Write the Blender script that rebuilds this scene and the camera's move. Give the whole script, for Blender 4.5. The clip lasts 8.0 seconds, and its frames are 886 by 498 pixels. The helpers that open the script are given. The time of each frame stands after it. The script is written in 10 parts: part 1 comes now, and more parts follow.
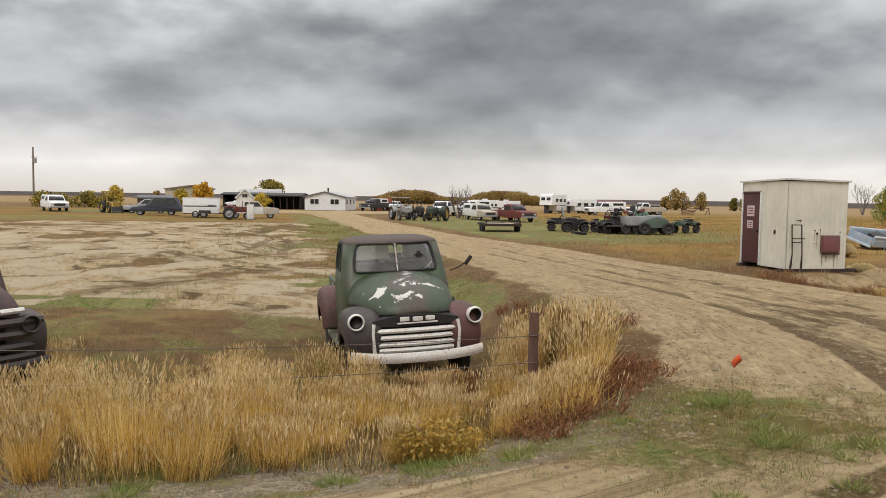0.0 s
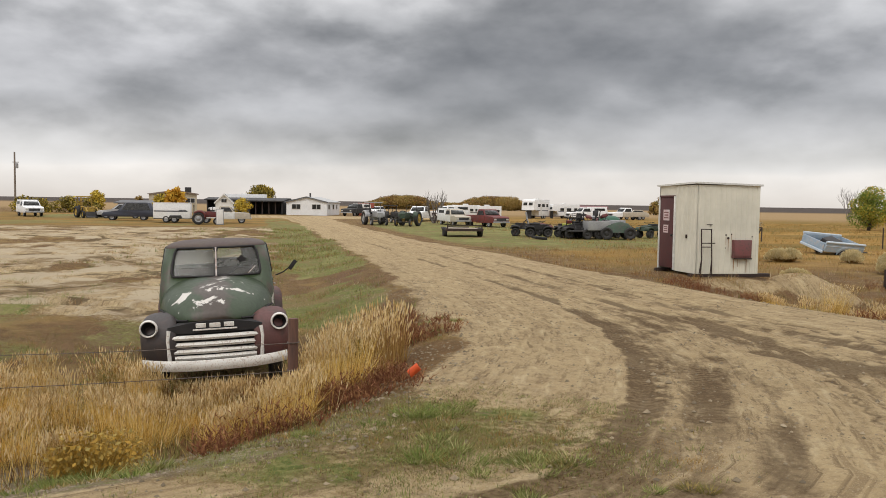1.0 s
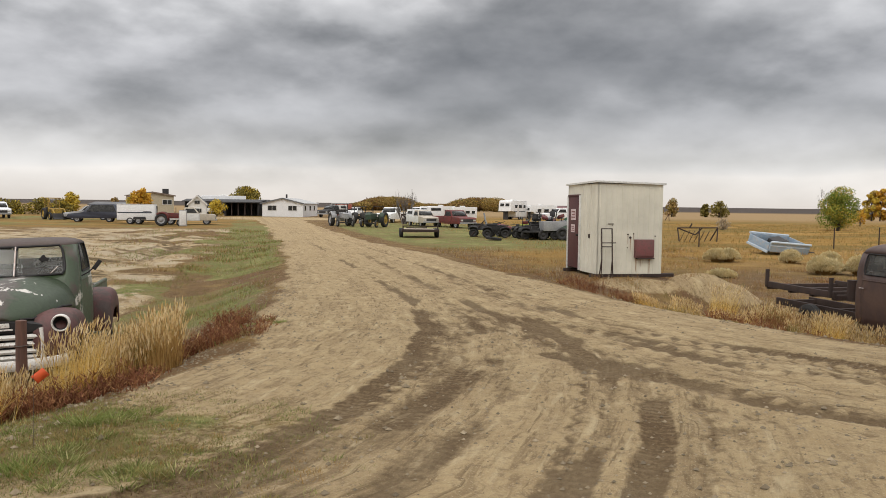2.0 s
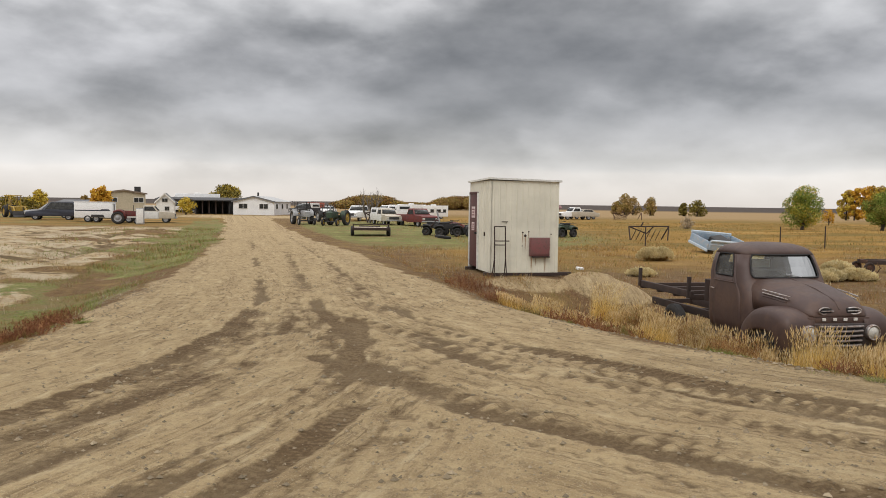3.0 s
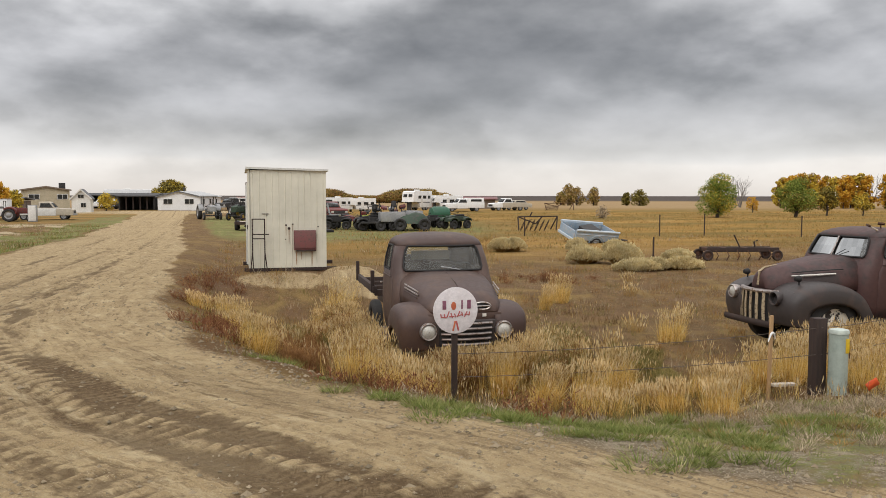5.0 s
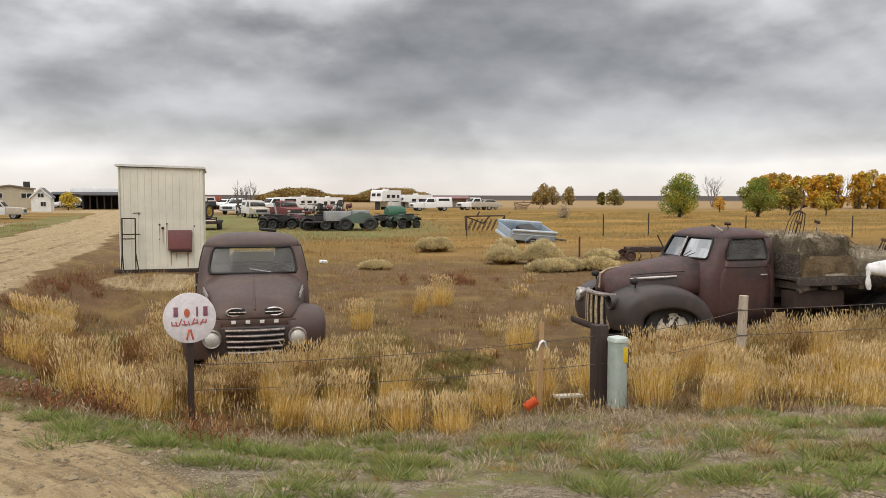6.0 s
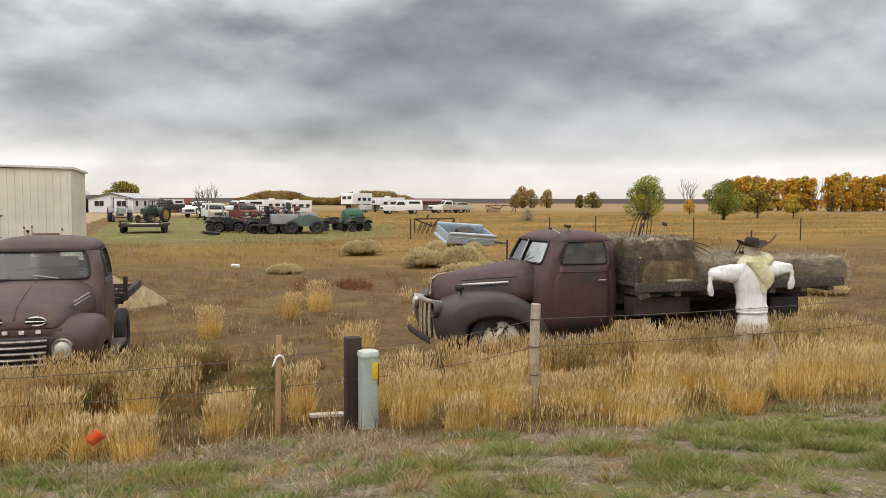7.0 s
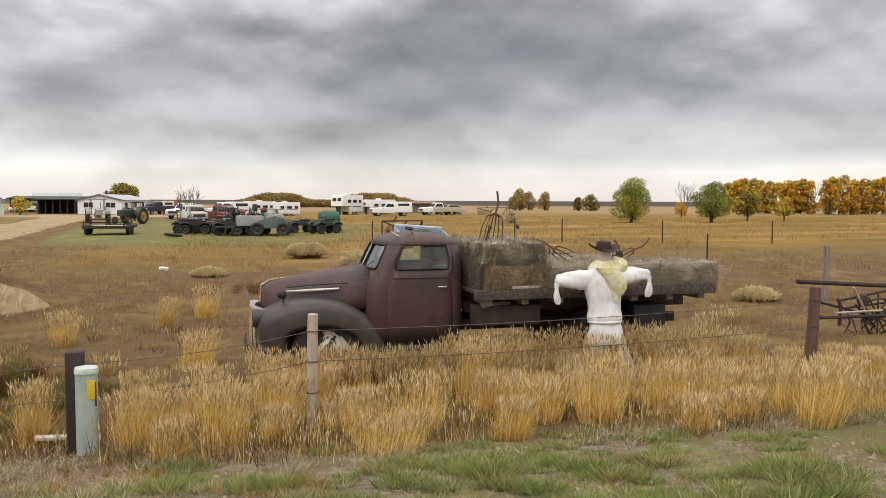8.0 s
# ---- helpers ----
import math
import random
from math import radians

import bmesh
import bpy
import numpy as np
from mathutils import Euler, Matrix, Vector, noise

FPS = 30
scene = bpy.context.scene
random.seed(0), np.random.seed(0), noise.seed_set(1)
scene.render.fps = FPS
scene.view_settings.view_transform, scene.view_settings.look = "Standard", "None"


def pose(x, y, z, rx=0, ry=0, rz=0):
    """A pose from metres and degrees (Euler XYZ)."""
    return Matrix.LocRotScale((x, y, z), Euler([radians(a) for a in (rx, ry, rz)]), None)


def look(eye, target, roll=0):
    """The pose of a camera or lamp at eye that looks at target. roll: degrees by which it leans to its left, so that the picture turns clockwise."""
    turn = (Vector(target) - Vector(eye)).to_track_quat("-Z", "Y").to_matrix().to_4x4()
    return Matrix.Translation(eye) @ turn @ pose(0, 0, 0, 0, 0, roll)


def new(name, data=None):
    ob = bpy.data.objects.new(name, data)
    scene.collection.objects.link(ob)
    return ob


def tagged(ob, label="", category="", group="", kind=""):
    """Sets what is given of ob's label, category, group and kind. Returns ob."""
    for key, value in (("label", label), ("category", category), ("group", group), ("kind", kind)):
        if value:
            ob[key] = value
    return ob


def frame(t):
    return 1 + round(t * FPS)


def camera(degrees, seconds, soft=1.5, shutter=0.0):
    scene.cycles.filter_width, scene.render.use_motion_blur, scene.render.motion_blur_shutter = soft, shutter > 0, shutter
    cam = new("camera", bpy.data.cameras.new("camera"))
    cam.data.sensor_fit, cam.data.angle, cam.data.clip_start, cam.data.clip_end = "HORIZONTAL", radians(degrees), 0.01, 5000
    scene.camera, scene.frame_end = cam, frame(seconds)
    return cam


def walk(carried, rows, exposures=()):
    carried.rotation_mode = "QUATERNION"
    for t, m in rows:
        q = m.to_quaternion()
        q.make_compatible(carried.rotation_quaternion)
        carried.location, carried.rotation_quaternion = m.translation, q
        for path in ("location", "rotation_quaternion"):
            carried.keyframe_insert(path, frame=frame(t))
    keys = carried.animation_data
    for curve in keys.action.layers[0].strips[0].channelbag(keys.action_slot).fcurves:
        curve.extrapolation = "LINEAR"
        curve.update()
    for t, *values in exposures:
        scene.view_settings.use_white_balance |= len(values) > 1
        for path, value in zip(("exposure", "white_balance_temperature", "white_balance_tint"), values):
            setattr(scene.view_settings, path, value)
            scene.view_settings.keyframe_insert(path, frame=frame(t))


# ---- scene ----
cam = camera(60.0, 8.0, soft=0.6)
PATH = [
    (0, (0.0, 0.0, 1.679), (0.334, 1.968, 1.551), 0.8),
    (0.5, (1.222, -0.041, 1.675), (1.561, 1.926, 1.552), 0.9),
    (1, (2.465, -0.109, 1.677), (2.801, 1.859, 1.563), 0.8),
    (1.5, (3.725, -0.173, 1.676), (4.063, 1.795, 1.565), 0.7),
    (2, (4.97, -0.208, 1.658), (5.321, 1.758, 1.548), 0.7),
    (3.5, (8.767, -0.285, 1.651), (9.162, 1.672, 1.533), 0.6),
    (4, (10.043, -0.273, 1.645), (10.463, 1.679, 1.52), 0.2),
    (5.5, (13.795, -0.268, 1.637), (14.274, 1.669, 1.504), 0.1),
    (6, (15.056, -0.246, 1.627), (15.553, 1.686, 1.494), 0.1),
    (6.5, (16.322, -0.195, 1.603), (16.841, 1.732, 1.471), 0.1),
    (7, (17.559, -0.152, 1.598), (18.085, 1.774, 1.473), 0.1),
    (7.5, (18.798, -0.087, 1.584), (19.318, 1.84, 1.461), 0.1),
    (8, (20.034, 0.0, 1.576), (20.541, 1.932, 1.457), 0.2),
]
walk(cam, [(t, look(eye, target, roll)) for t, eye, target, roll in PATH], [(0.0, -0.07, 6600, 11), (4.0, -0.08, 6600, 11), (6.0, 0.07, 6600, 11), (8.0, 0.11, 6600, 11)])

# ---- sky and sun ----
SUN_EL, SUN_AZ = radians(48), radians(215)
world = bpy.data.worlds.new("overcast")
scene.world = world
world.use_nodes = True


class Net:
    """Short hand for node trees."""

    def __init__(self, tree):
        self.t = tree
        tree.nodes.clear()

    def n(self, kind, **inputs):
        node = self.t.nodes.new(kind)
        for key, value in inputs.items():
            self.put(node, key, value)
        return node

    def put(self, node, key, value):
        name = key.replace("__", " ")
        if name.isdigit() or (name[0] == "i" and name[1:].isdigit()):
            sock = node.inputs[int(name.lstrip("i"))]
        else:
            sock = node.inputs[name]
        if isinstance(value, bpy.types.NodeSocket):
            self.t.links.new(value, sock)
        elif isinstance(value, bpy.types.Node):
            self.t.links.new(value.outputs[0], sock)
        else:
            sock.default_value = value

    def math(self, op, a, b=0.0, clamp=False):
        node = self.t.nodes.new("ShaderNodeMath")
        node.operation, node.use_clamp = op, clamp
        self.put(node, "i0", a)
        self.put(node, "i1", b)
        return node.outputs[0]

    def mix(self, fac, a, b, blend="MIX"):
        node = self.t.nodes.new("ShaderNodeMix")
        node.data_type, node.blend_type = "RGBA", blend
        for sock, value in ((node.inputs[0], fac), (node.inputs[6], a), (node.inputs[7], b)):
            if isinstance(value, bpy.types.NodeSocket):
                self.t.links.new(value, sock)
            elif isinstance(value, bpy.types.Node):
                self.t.links.new(value.outputs[0], sock)
            else:
                sock.default_value = (*value, 1.0) if isinstance(value, tuple) and len(value) == 3 else value
        return node.outputs[2]

    def ramp(self, fac, stops):
        node = self.n("ShaderNodeValToRGB", Fac=fac)
        els = node.color_ramp.elements
        while len(els) > 1:
            els.remove(els[0])
        for k, (pos, col) in enumerate(stops):
            e = els[0] if k == 0 else els.new(pos)
            e.position = pos
            c = (col, col, col) if isinstance(col, (int, float)) else col
            e.color = (*c, 1)
        return node.outputs[0]

    def noise(self, scale, detail=4.0, rough=0.55, vec=None, distortion=0.0):
        node = self.n("ShaderNodeTexNoise", Scale=scale, Detail=detail, Roughness=rough, Distortion=distortion)
        if vec is not None:
            self.put(node, "Vector", vec)
        return node.outputs[0]


w = Net(world.node_tree)
way = w.n("ShaderNodeTexCoord").outputs["Generated"]
sep = w.n("ShaderNodeSeparateXYZ", Vector=way)
wz = w.math("MAXIMUM", sep.outputs[2], 0.0)
plan = w.n("ShaderNodeCombineXYZ", X=sep.outputs[0], Y=sep.outputs[1], Z=w.math("MULTIPLY", wz, 2.1))
plan = w.n("ShaderNodeMapping", Vector=plan, Location=(1.7, 4.2, 0.4)).outputs[0]
over = w.n("ShaderNodeMapping", Vector=plan, Location=(0.0, 0.0, 0.055)).outputs[0]
mass = w.noise(1.9, 2.0, 0.45, plan, 0.0)
puff = w.noise(5.0, 7.0, 0.48, plan, 0.0)
relief = w.math("SUBTRACT", puff, w.noise(5.0, 7.0, 0.48, over, 0.0))
# the cloud base seen low over the plain: a bright gap at the horizon, dark rolls above it, paler overhead
rag = w.math("ADD", w.math("MULTIPLY", w.math("SUBTRACT", puff, 0.5), 1.0), w.math("SUBTRACT", mass, 0.5))
lift = w.math("ADD", wz, w.math("MULTIPLY", rag, w.math("ADD", w.math("MULTIPLY", wz, 0.30), 0.014)))
band = w.ramp(lift, [(0.0, (0.65, 0.61, 0.57)), (0.022, (0.70, 0.67, 0.64)), (0.046, (0.68, 0.66, 0.64)), (0.053, (0.585, 0.58, 0.575)), (0.066, (0.47, 0.467, 0.465)),
                     (0.095, (0.40, 0.40, 0.408)), (0.125, (0.345, 0.348, 0.36)), (0.18, (0.36, 0.363, 0.375)), (0.24, (0.45, 0.455, 0.463)),
                     (0.32, (0.62, 0.62, 0.625)), (0.48, (1.0, 1.0, 1.01)), (1.0, (1.45, 1.45, 1.46))])
# one heavy bank of cloud to the north-east
az = w.math("ARCTAN2", sep.outputs[0], sep.outputs[1])
da = w.math("DIVIDE", w.math("SUBTRACT", az, 0.30), 0.42)
de = w.math("DIVIDE", w.math("SUBTRACT", lift, 0.165), 0.075)
bank = w.math("EXPONENT", w.math("MULTIPLY", w.math("ADD", w.math("MULTIPLY", da, da), w.math("MULTIPLY", de, de)), -1.0))
body = w.math("ADD", mass, w.math("MULTIPLY", w.math("SUBTRACT", puff, 0.5), 0.55))
body = w.math("SUBTRACT", body, w.math("MULTIPLY", bank, 0.12))
shade = w.ramp(body, [(0.28, 0.80), (0.43, 0.88), (0.49, 0.98), (0.53, 1.13), (0.62, 1.24), (0.78, 1.34)])
shade = w.math("ADD", shade, w.math("MULTIPLY", relief, 1.6))
open_low = w.ramp(wz, [(0.02, 0.25), (0.075, 0.85), (0.12, 1.0)])
gain = w.math("ADD", 0.99, w.math("MULTIPLY", w.math("SUBTRACT", shade, 1.0), open_low))
db = w.math("DIVIDE", w.math("SUBTRACT", az, 0.26), 0.30)
dh = w.math("DIVIDE", w.math("SUBTRACT", lift, 0.20), 0.10)
heavy = w.math("EXPONENT", w.math("MULTIPLY", w.math("ADD", w.math("MULTIPLY", db, db), w.math("MULTIPLY", dh, dh)), -1.0))
# thinner, paler cloud to the north-west
dl = w.math("DIVIDE", w.math("ADD", az, 0.22), 0.26)
dm = w.math("DIVIDE", w.math("SUBTRACT", lift, 0.22), 0.12)
thin_cloud = w.math("EXPONENT", w.math("MULTIPLY", w.math("ADD", w.math("MULTIPLY", dl, dl), w.math("MULTIPLY", dm, dm)), -1.0))
gain = w.math("MULTIPLY", gain, w.math("ADD", w.math("SUBTRACT", 1.10, w.math("MULTIPLY", heavy, 0.34)), w.math("MULTIPLY", thin_cloud, 0.22)))
cloud = w.n("ShaderNodeVectorMath")
cloud.operation = "SCALE"
w.put(cloud, "i0", band)
w.put(cloud, "Scale", gain)
sky = w.n("ShaderNodeTexSky")
sky.sky_type, sky.sun_disc, sky.sun_elevation, sky.sun_rotation = "NISHITA", False, SUN_EL, SUN_AZ
b1 = w.n("ShaderNodeBackground", Color=cloud.outputs[0], Strength=1.0)
b2 = w.n("ShaderNodeBackground", Color=sky, Strength=0.01)
w.n("ShaderNodeOutputWorld", Surface=w.n("ShaderNodeAddShader", i0=b1, i1=b2))

sun = new("sun", bpy.data.lights.new("sun", "SUN"))
sun.data.energy, sun.data.angle, sun.data.color = 0.9, radians(30), (1.0, 0.97, 0.92)
sun.matrix_world = look((0, 0, 60), (0 + 60 * math.sin(SUN_AZ + math.pi), 0 + 60 * math.cos(SUN_AZ + math.pi), 60 - 60 * math.tan(SUN_EL)))

# ---- materials ----
def material(name):
    m = bpy.data.materials.new(name)
    m.use_nodes = True
    return m, Net(m.node_tree)


def finish(net, color, rough, bump=None, strength=0.3, dist=0.02, metal=0.0, extra=None):
    p = net.n("ShaderNodeBsdfPrincipled", Base__Color=color, Roughness=rough, Metallic=metal)
    if bump is not None:
        net.put(p, "Normal", net.n("ShaderNodeBump", Strength=strength, Distance=dist, Height=bump))
    for k, v in (extra or {}).items():
        net.put(p, k, v)
    net.n("ShaderNodeOutputMaterial", Surface=p)
    return p


def rgba(c):
    return (*c, 1.0)


def speckled(name, a, b, scale, rough=0.8, metal=0.0, c=None, fine=6.0, bump=0.3, dist=0.01, spread=(0.35, 0.65), island=0.0, stretch=None):
    """Two colours mixed by a noise, a third in smaller flecks."""
    m, k = material(name)
    co = k.n("ShaderNodeTexCoord").outputs["Object"]
    if stretch:
        co = k.n("ShaderNodeMapping", Vector=co, Scale=stretch).outputs[0]
    n1 = k.noise(scale, 6, 0.6, co, 0.2)
    n2 = k.noise(scale * fine, 5, 0.65, co)
    col = k.mix(k.ramp(n1, [(spread[0], 0.0), (spread[1], 1.0)]), rgba(a), rgba(b))
    if c:
        col = k.mix(k.ramp(n2, [(0.52, 0.0), (0.62, 1.0)]), col, rgba(c))
    col = k.mix(0.35, col, k.ramp(n2, [(0.3, 0.35), (0.7, 1.0)]), "MULTIPLY")
    if island:
        r = k.n("ShaderNodeNewGeometry").outputs["Random Per Island"]
        col = k.mix(1.0, col, k.ramp(r, [(0.0, 1.0 - island), (1.0, 1.0)]), "MULTIPLY")
    rr = k.math("ADD", rough - 0.12, k.math("MULTIPLY", n2, 0.24))
    finish(k, col, rr, n2, bump, dist, metal)
    return m


def worn_paint(name, paint, rust, bare, amount=0.5, scale=2.5, rough=0.6, bare_at=0.66):
    """Old car paint: faded, rusting through, with patches worn to primer."""
    m, k = material(name)
    co = k.n("ShaderNodeTexCoord").outputs["Object"]
    n1 = k.noise(scale, 8, 0.62, co, 0.4)
    n2 = k.noise(scale * 9, 5, 0.65, co)
    n3 = k.noise(scale * 0.7, 7, 0.6, k.n("ShaderNodeMapping", Vector=co, Location=(7.3, 2.1, 5.5)).outputs[0], 0.5)
    both = k.math("ADD", n1, k.math("MULTIPLY", k.math("SUBTRACT", n2, 0.5), 0.25))
    col = k.mix(k.ramp(both, [(amount - 0.06, 0.0), (amount + 0.06, 1.0)]), rgba(paint), rgba(rust))
    col = k.mix(k.ramp(n2, [(0.3, 0.0), (0.75, 0.35)]), col, rgba(tuple(v * 0.55 for v in rust)))
    col = k.mix(k.ramp(k.math("ADD", n3, k.math("MULTIPLY", k.math("SUBTRACT", n2, 0.5), 0.18)), [(bare_at, 0.0), (bare_at + 0.03, 1.0)]), col, rgba(bare))
    finish(k, col, k.math("ADD", rough - 0.1, k.math("MULTIPLY", n2, 0.3)), n2, 0.12, 0.004)
    return m


M = {}
M["rust_brown"] = worn_paint("rusted_brown_paint", (0.062, 0.035, 0.029), (0.092, 0.052, 0.037), (0.15, 0.105, 0.085), 0.52, 2.0, 0.52, 0.72)
M["rust_maroon"] = worn_paint("faded_maroon_paint", (0.074, 0.032, 0.028), (0.040, 0.027, 0.024), (0.13, 0.09, 0.08), 0.53, 1.5, 0.55, 0.72)
M["rust_grey"] = worn_paint("weathered_black_fender", (0.044, 0.036, 0.034), (0.068, 0.048, 0.041), (0.14, 0.12, 0.11), 0.54, 2.4, 0.5, 0.7)
M["green_worn"] = worn_paint("worn_green_paint", (0.040, 0.066, 0.028), (0.070, 0.048, 0.034), (0.56, 0.53, 0.47), 0.57, 2.6, 0.38, 0.60)
M["green_door"] = worn_paint("pale_green_paint", (0.050, 0.085, 0.042), (0.10, 0.07, 0.05), (0.34, 0.34, 0.29), 0.60, 2.6, 0.5, 0.64)
M["red_fender"] = worn_paint("oxidised_red_paint", (0.115, 0.045, 0.040), (0.075, 0.048, 0.040), (0.2, 0.14, 0.12), 0.54, 2.4, 0.6, 0.72)
M["brown_fender"] = worn_paint("brown_primer_fender", (0.075, 0.05, 0.043), (0.08, 0.055, 0.04), (0.16, 0.13, 0.12), 0.52, 2.6, 0.6, 0.72)


def hood_paint(name):
    """Green hood: rusted down its middle, worn to pale primer round the nose."""
    m, k = material(name)
    co = k.n("ShaderNodeTexCoord").outputs["Object"]
    at = k.n("ShaderNodeSeparateXYZ", Vector=co)
    n1, n2 = k.noise(3.0, 8, 0.62, co, 0.4), k.noise(24, 5, 0.65, co)
    mid = k.math("SUBTRACT", 0.30, k.math("ABSOLUTE", k.math("ADD", at.outputs[0], 0.02)))
    rusty = k.math("ADD", k.math("MULTIPLY", mid, 1.6), k.math("MULTIPLY", k.math("SUBTRACT", n1, 0.5), 1.1))
    col = k.mix(k.ramp(rusty, [(0.10, 0.0), (0.30, 0.9)]), (0.036, 0.058, 0.025, 1), (0.078, 0.055, 0.045, 1))
    col = k.mix(k.ramp(n2, [(0.35, 0.0), (0.75, 0.4)]), col, (0.022, 0.020, 0.014, 1))
    nose = k.math("SUBTRACT", 0.46, k.math("ABSOLUTE", k.math("SUBTRACT", at.outputs[1], 0.42)))
    n3 = k.noise(3.4, 7, 0.6, k.n("ShaderNodeMapping", Vector=co, Location=(3.3, 1.2, 4.5)).outputs[0], 0.7)
    bare = k.math("ADD", n3, k.math("MULTIPLY", k.math("ADD", nose, mid), 0.20))
    col = k.mix(k.ramp(k.math("ADD", bare, k.math("MULTIPLY", k.math("SUBTRACT", n2, 0.5), 0.14)), [(0.645, 0.0), (0.675, 1.0)]), col, (0.58, 0.55, 0.50, 1))
    finish(k, col, k.math("ADD", 0.30, k.math("MULTIPLY", n2, 0.3)), n2, 0.10, 0.004)
    return m


M["hood_worn"] = hood_paint("worn_green_hood")
M["chrome"] = speckled("pitted_chrome", (0.55, 0.52, 0.50), (0.40, 0.33, 0.29), 4, 0.38, 0.75, (0.2, 0.12, 0.08), 7, 0.1, 0.003)
M["chrome_dull"] = speckled("dull_rusting_chrome", (0.36, 0.33, 0.31), (0.22, 0.165, 0.14), 5, 0.45, 0.6, (0.14, 0.085, 0.06), 7, 0.1, 0.003)
M["grille_white"] = speckled("chalky_white_grille_paint", (0.80, 0.78, 0.72), (0.66, 0.62, 0.55), 5, 0.45, 0.0, (0.48, 0.40, 0.34), 9, 0.15, 0.003, (0.45, 0.75))
M["grille_cream"] = speckled("flaking_cream_grille_paint", (0.52, 0.42, 0.27), (0.40, 0.30, 0.18), 6, 0.7, 0.0, (0.10, 0.06, 0.045), 6, 0.2, 0.004)
M["black"] = speckled("dull_black", (0.012, 0.011, 0.011), (0.022, 0.019, 0.018), 5, 0.75)
M["rubber"] = speckled("old_tyre_rubber", (0.022, 0.021, 0.021), (0.042, 0.039, 0.036), 6, 0.88)
M["hub"] = speckled("flaking_white_wheel", (0.035, 0.025, 0.02), (0.78, 0.72, 0.60), 4.5, 0.7, 0.0, None, 6, 0.3, 0.01, (0.50, 0.525))
M["rust"] = speckled("bare_rust", (0.10, 0.045, 0.026), (0.055, 0.028, 0.02), 5, 0.9, 0.0, (0.15, 0.07, 0.035), 5, 0.4, 0.01)
M["rust_dark"] = speckled("dark_rust", (0.035, 0.022, 0.018), (0.055, 0.033, 0.025), 5, 0.9)
M["wood_grey"] = speckled("weathered_grey_wood", (0.30, 0.255, 0.21), (0.19, 0.155, 0.125), 4, 0.9, 0.0, None, 6, 0.5, 0.01, (0.35, 0.65), 0, (6, 6, 0.7))
M["wood_pale"] = speckled("pale_post_wood", (0.58, 0.49, 0.38), (0.44, 0.36, 0.27), 4, 0.9, 0.0, (0.30, 0.23, 0.165), 6, 0.4, 0.01, (0.35, 0.65), 0, (7, 7, 0.6))
M["wood_brown"] = speckled("dark_treated_wood", (0.055, 0.034, 0.026), (0.036, 0.023, 0.019), 4, 0.85, 0.0, None, 6, 0.4, 0.01, (0.35, 0.65), 0, (7, 7, 0.6))
M["wood_red"] = speckled("reddish_post_wood", (0.17, 0.085, 0.058), (0.10, 0.055, 0.042), 4, 0.9, 0.0, None, 6, 0.4, 0.01, (0.35, 0.65), 0, (7, 7, 0.6))
M["wood_new"] = speckled("fresh_stake_wood", (0.50, 0.31, 0.15), (0.40, 0.24, 0.11), 6, 0.8, 0.0, None, 5, 0.2, 0.005, (0.35, 0.65), 0, (6, 6, 0.6))
M["deck"] = speckled("dark_deck_timber", (0.045, 0.034, 0.03), (0.075, 0.058, 0.048), 3, 0.9, 0.0, (0.11, 0.09, 0.075), 8, 0.4, 0.01)
M["wire"] = speckled("rusty_wire", (0.10, 0.075, 0.06), (0.15, 0.12, 0.10), 20, 0.6, 0.4)
M["hay"] = speckled("weathered_grey_hay", (0.84, 0.70, 0.50), (0.46, 0.345, 0.215), 7, 0.95, 0.0, (0.92, 0.82, 0.62), 9, 1.0, 0.06, (0.42, 0.66), 0.40, (1, 1, 3))
M["hay_gold"] = speckled("rust_stained_hay", (0.80, 0.54, 0.27), (0.52, 0.36, 0.19), 7, 0.95, 0.0, (0.86, 0.72, 0.48), 9, 1.0, 0.06, (0.38, 0.60), 0.55, (1, 1, 3))
M["cloth"] = speckled("white_work_cloth", (0.86, 0.855, 0.835), (0.80, 0.79, 0.765), 2.2, 0.95, 0.0, None, 3, 0.4, 0.03, (0.35, 0.65), 0, (3.0, 1.5, 0.8))
M["cloth_camo"] = speckled("dusty_patterned_trousers", (0.50, 0.41, 0.30), (0.76, 0.72, 0.65), 7, 0.95, 0.0, (0.27, 0.20, 0.14), 2, 0.3, 0.01)
M["scarf"] = speckled("pale_yellow_scarf", (0.66, 0.60, 0.29), (0.80, 0.77, 0.58), 5, 0.95, 0.0, None, 4, 0.4, 0.015)
M["felt"] = speckled("dark_brown_felt", (0.035, 0.022, 0.018), (0.055, 0.034, 0.026), 8, 0.95)
M["sack"] = speckled("pale_sackcloth", (0.62, 0.52, 0.42), (0.52, 0.43, 0.34), 8, 0.95)
M["sign"] = speckled("white_sign_paint", (0.80, 0.76, 0.77), (0.72, 0.66, 0.67), 4, 0.55, 0.0, None, 6, 0.1, 0.003)
M["sign_red"] = speckled("faded_red_lettering", (0.50, 0.10, 0.09), (0.42, 0.13, 0.13), 12, 0.6)
M["sign_dark"] = speckled("faded_purple_lettering", (0.22, 0.07, 0.12), (0.30, 0.12, 0.17), 12, 0.6)
M["sign_orange"] = speckled("orange_paint_patch", (0.62, 0.17, 0.07), (0.5, 0.12, 0.06), 12, 0.6)
M["shed"] = speckled("cream_sheet_metal", (0.74, 0.71, 0.59), (0.69, 0.66, 0.545), 0.8, 0.5, 0.0, None, 1.5, 0.03, 0.004)
M["rust_stain"] = speckled("rust_stain_on_cream", (0.50, 0.36, 0.22), (0.34, 0.19, 0.10), 8, 0.7)
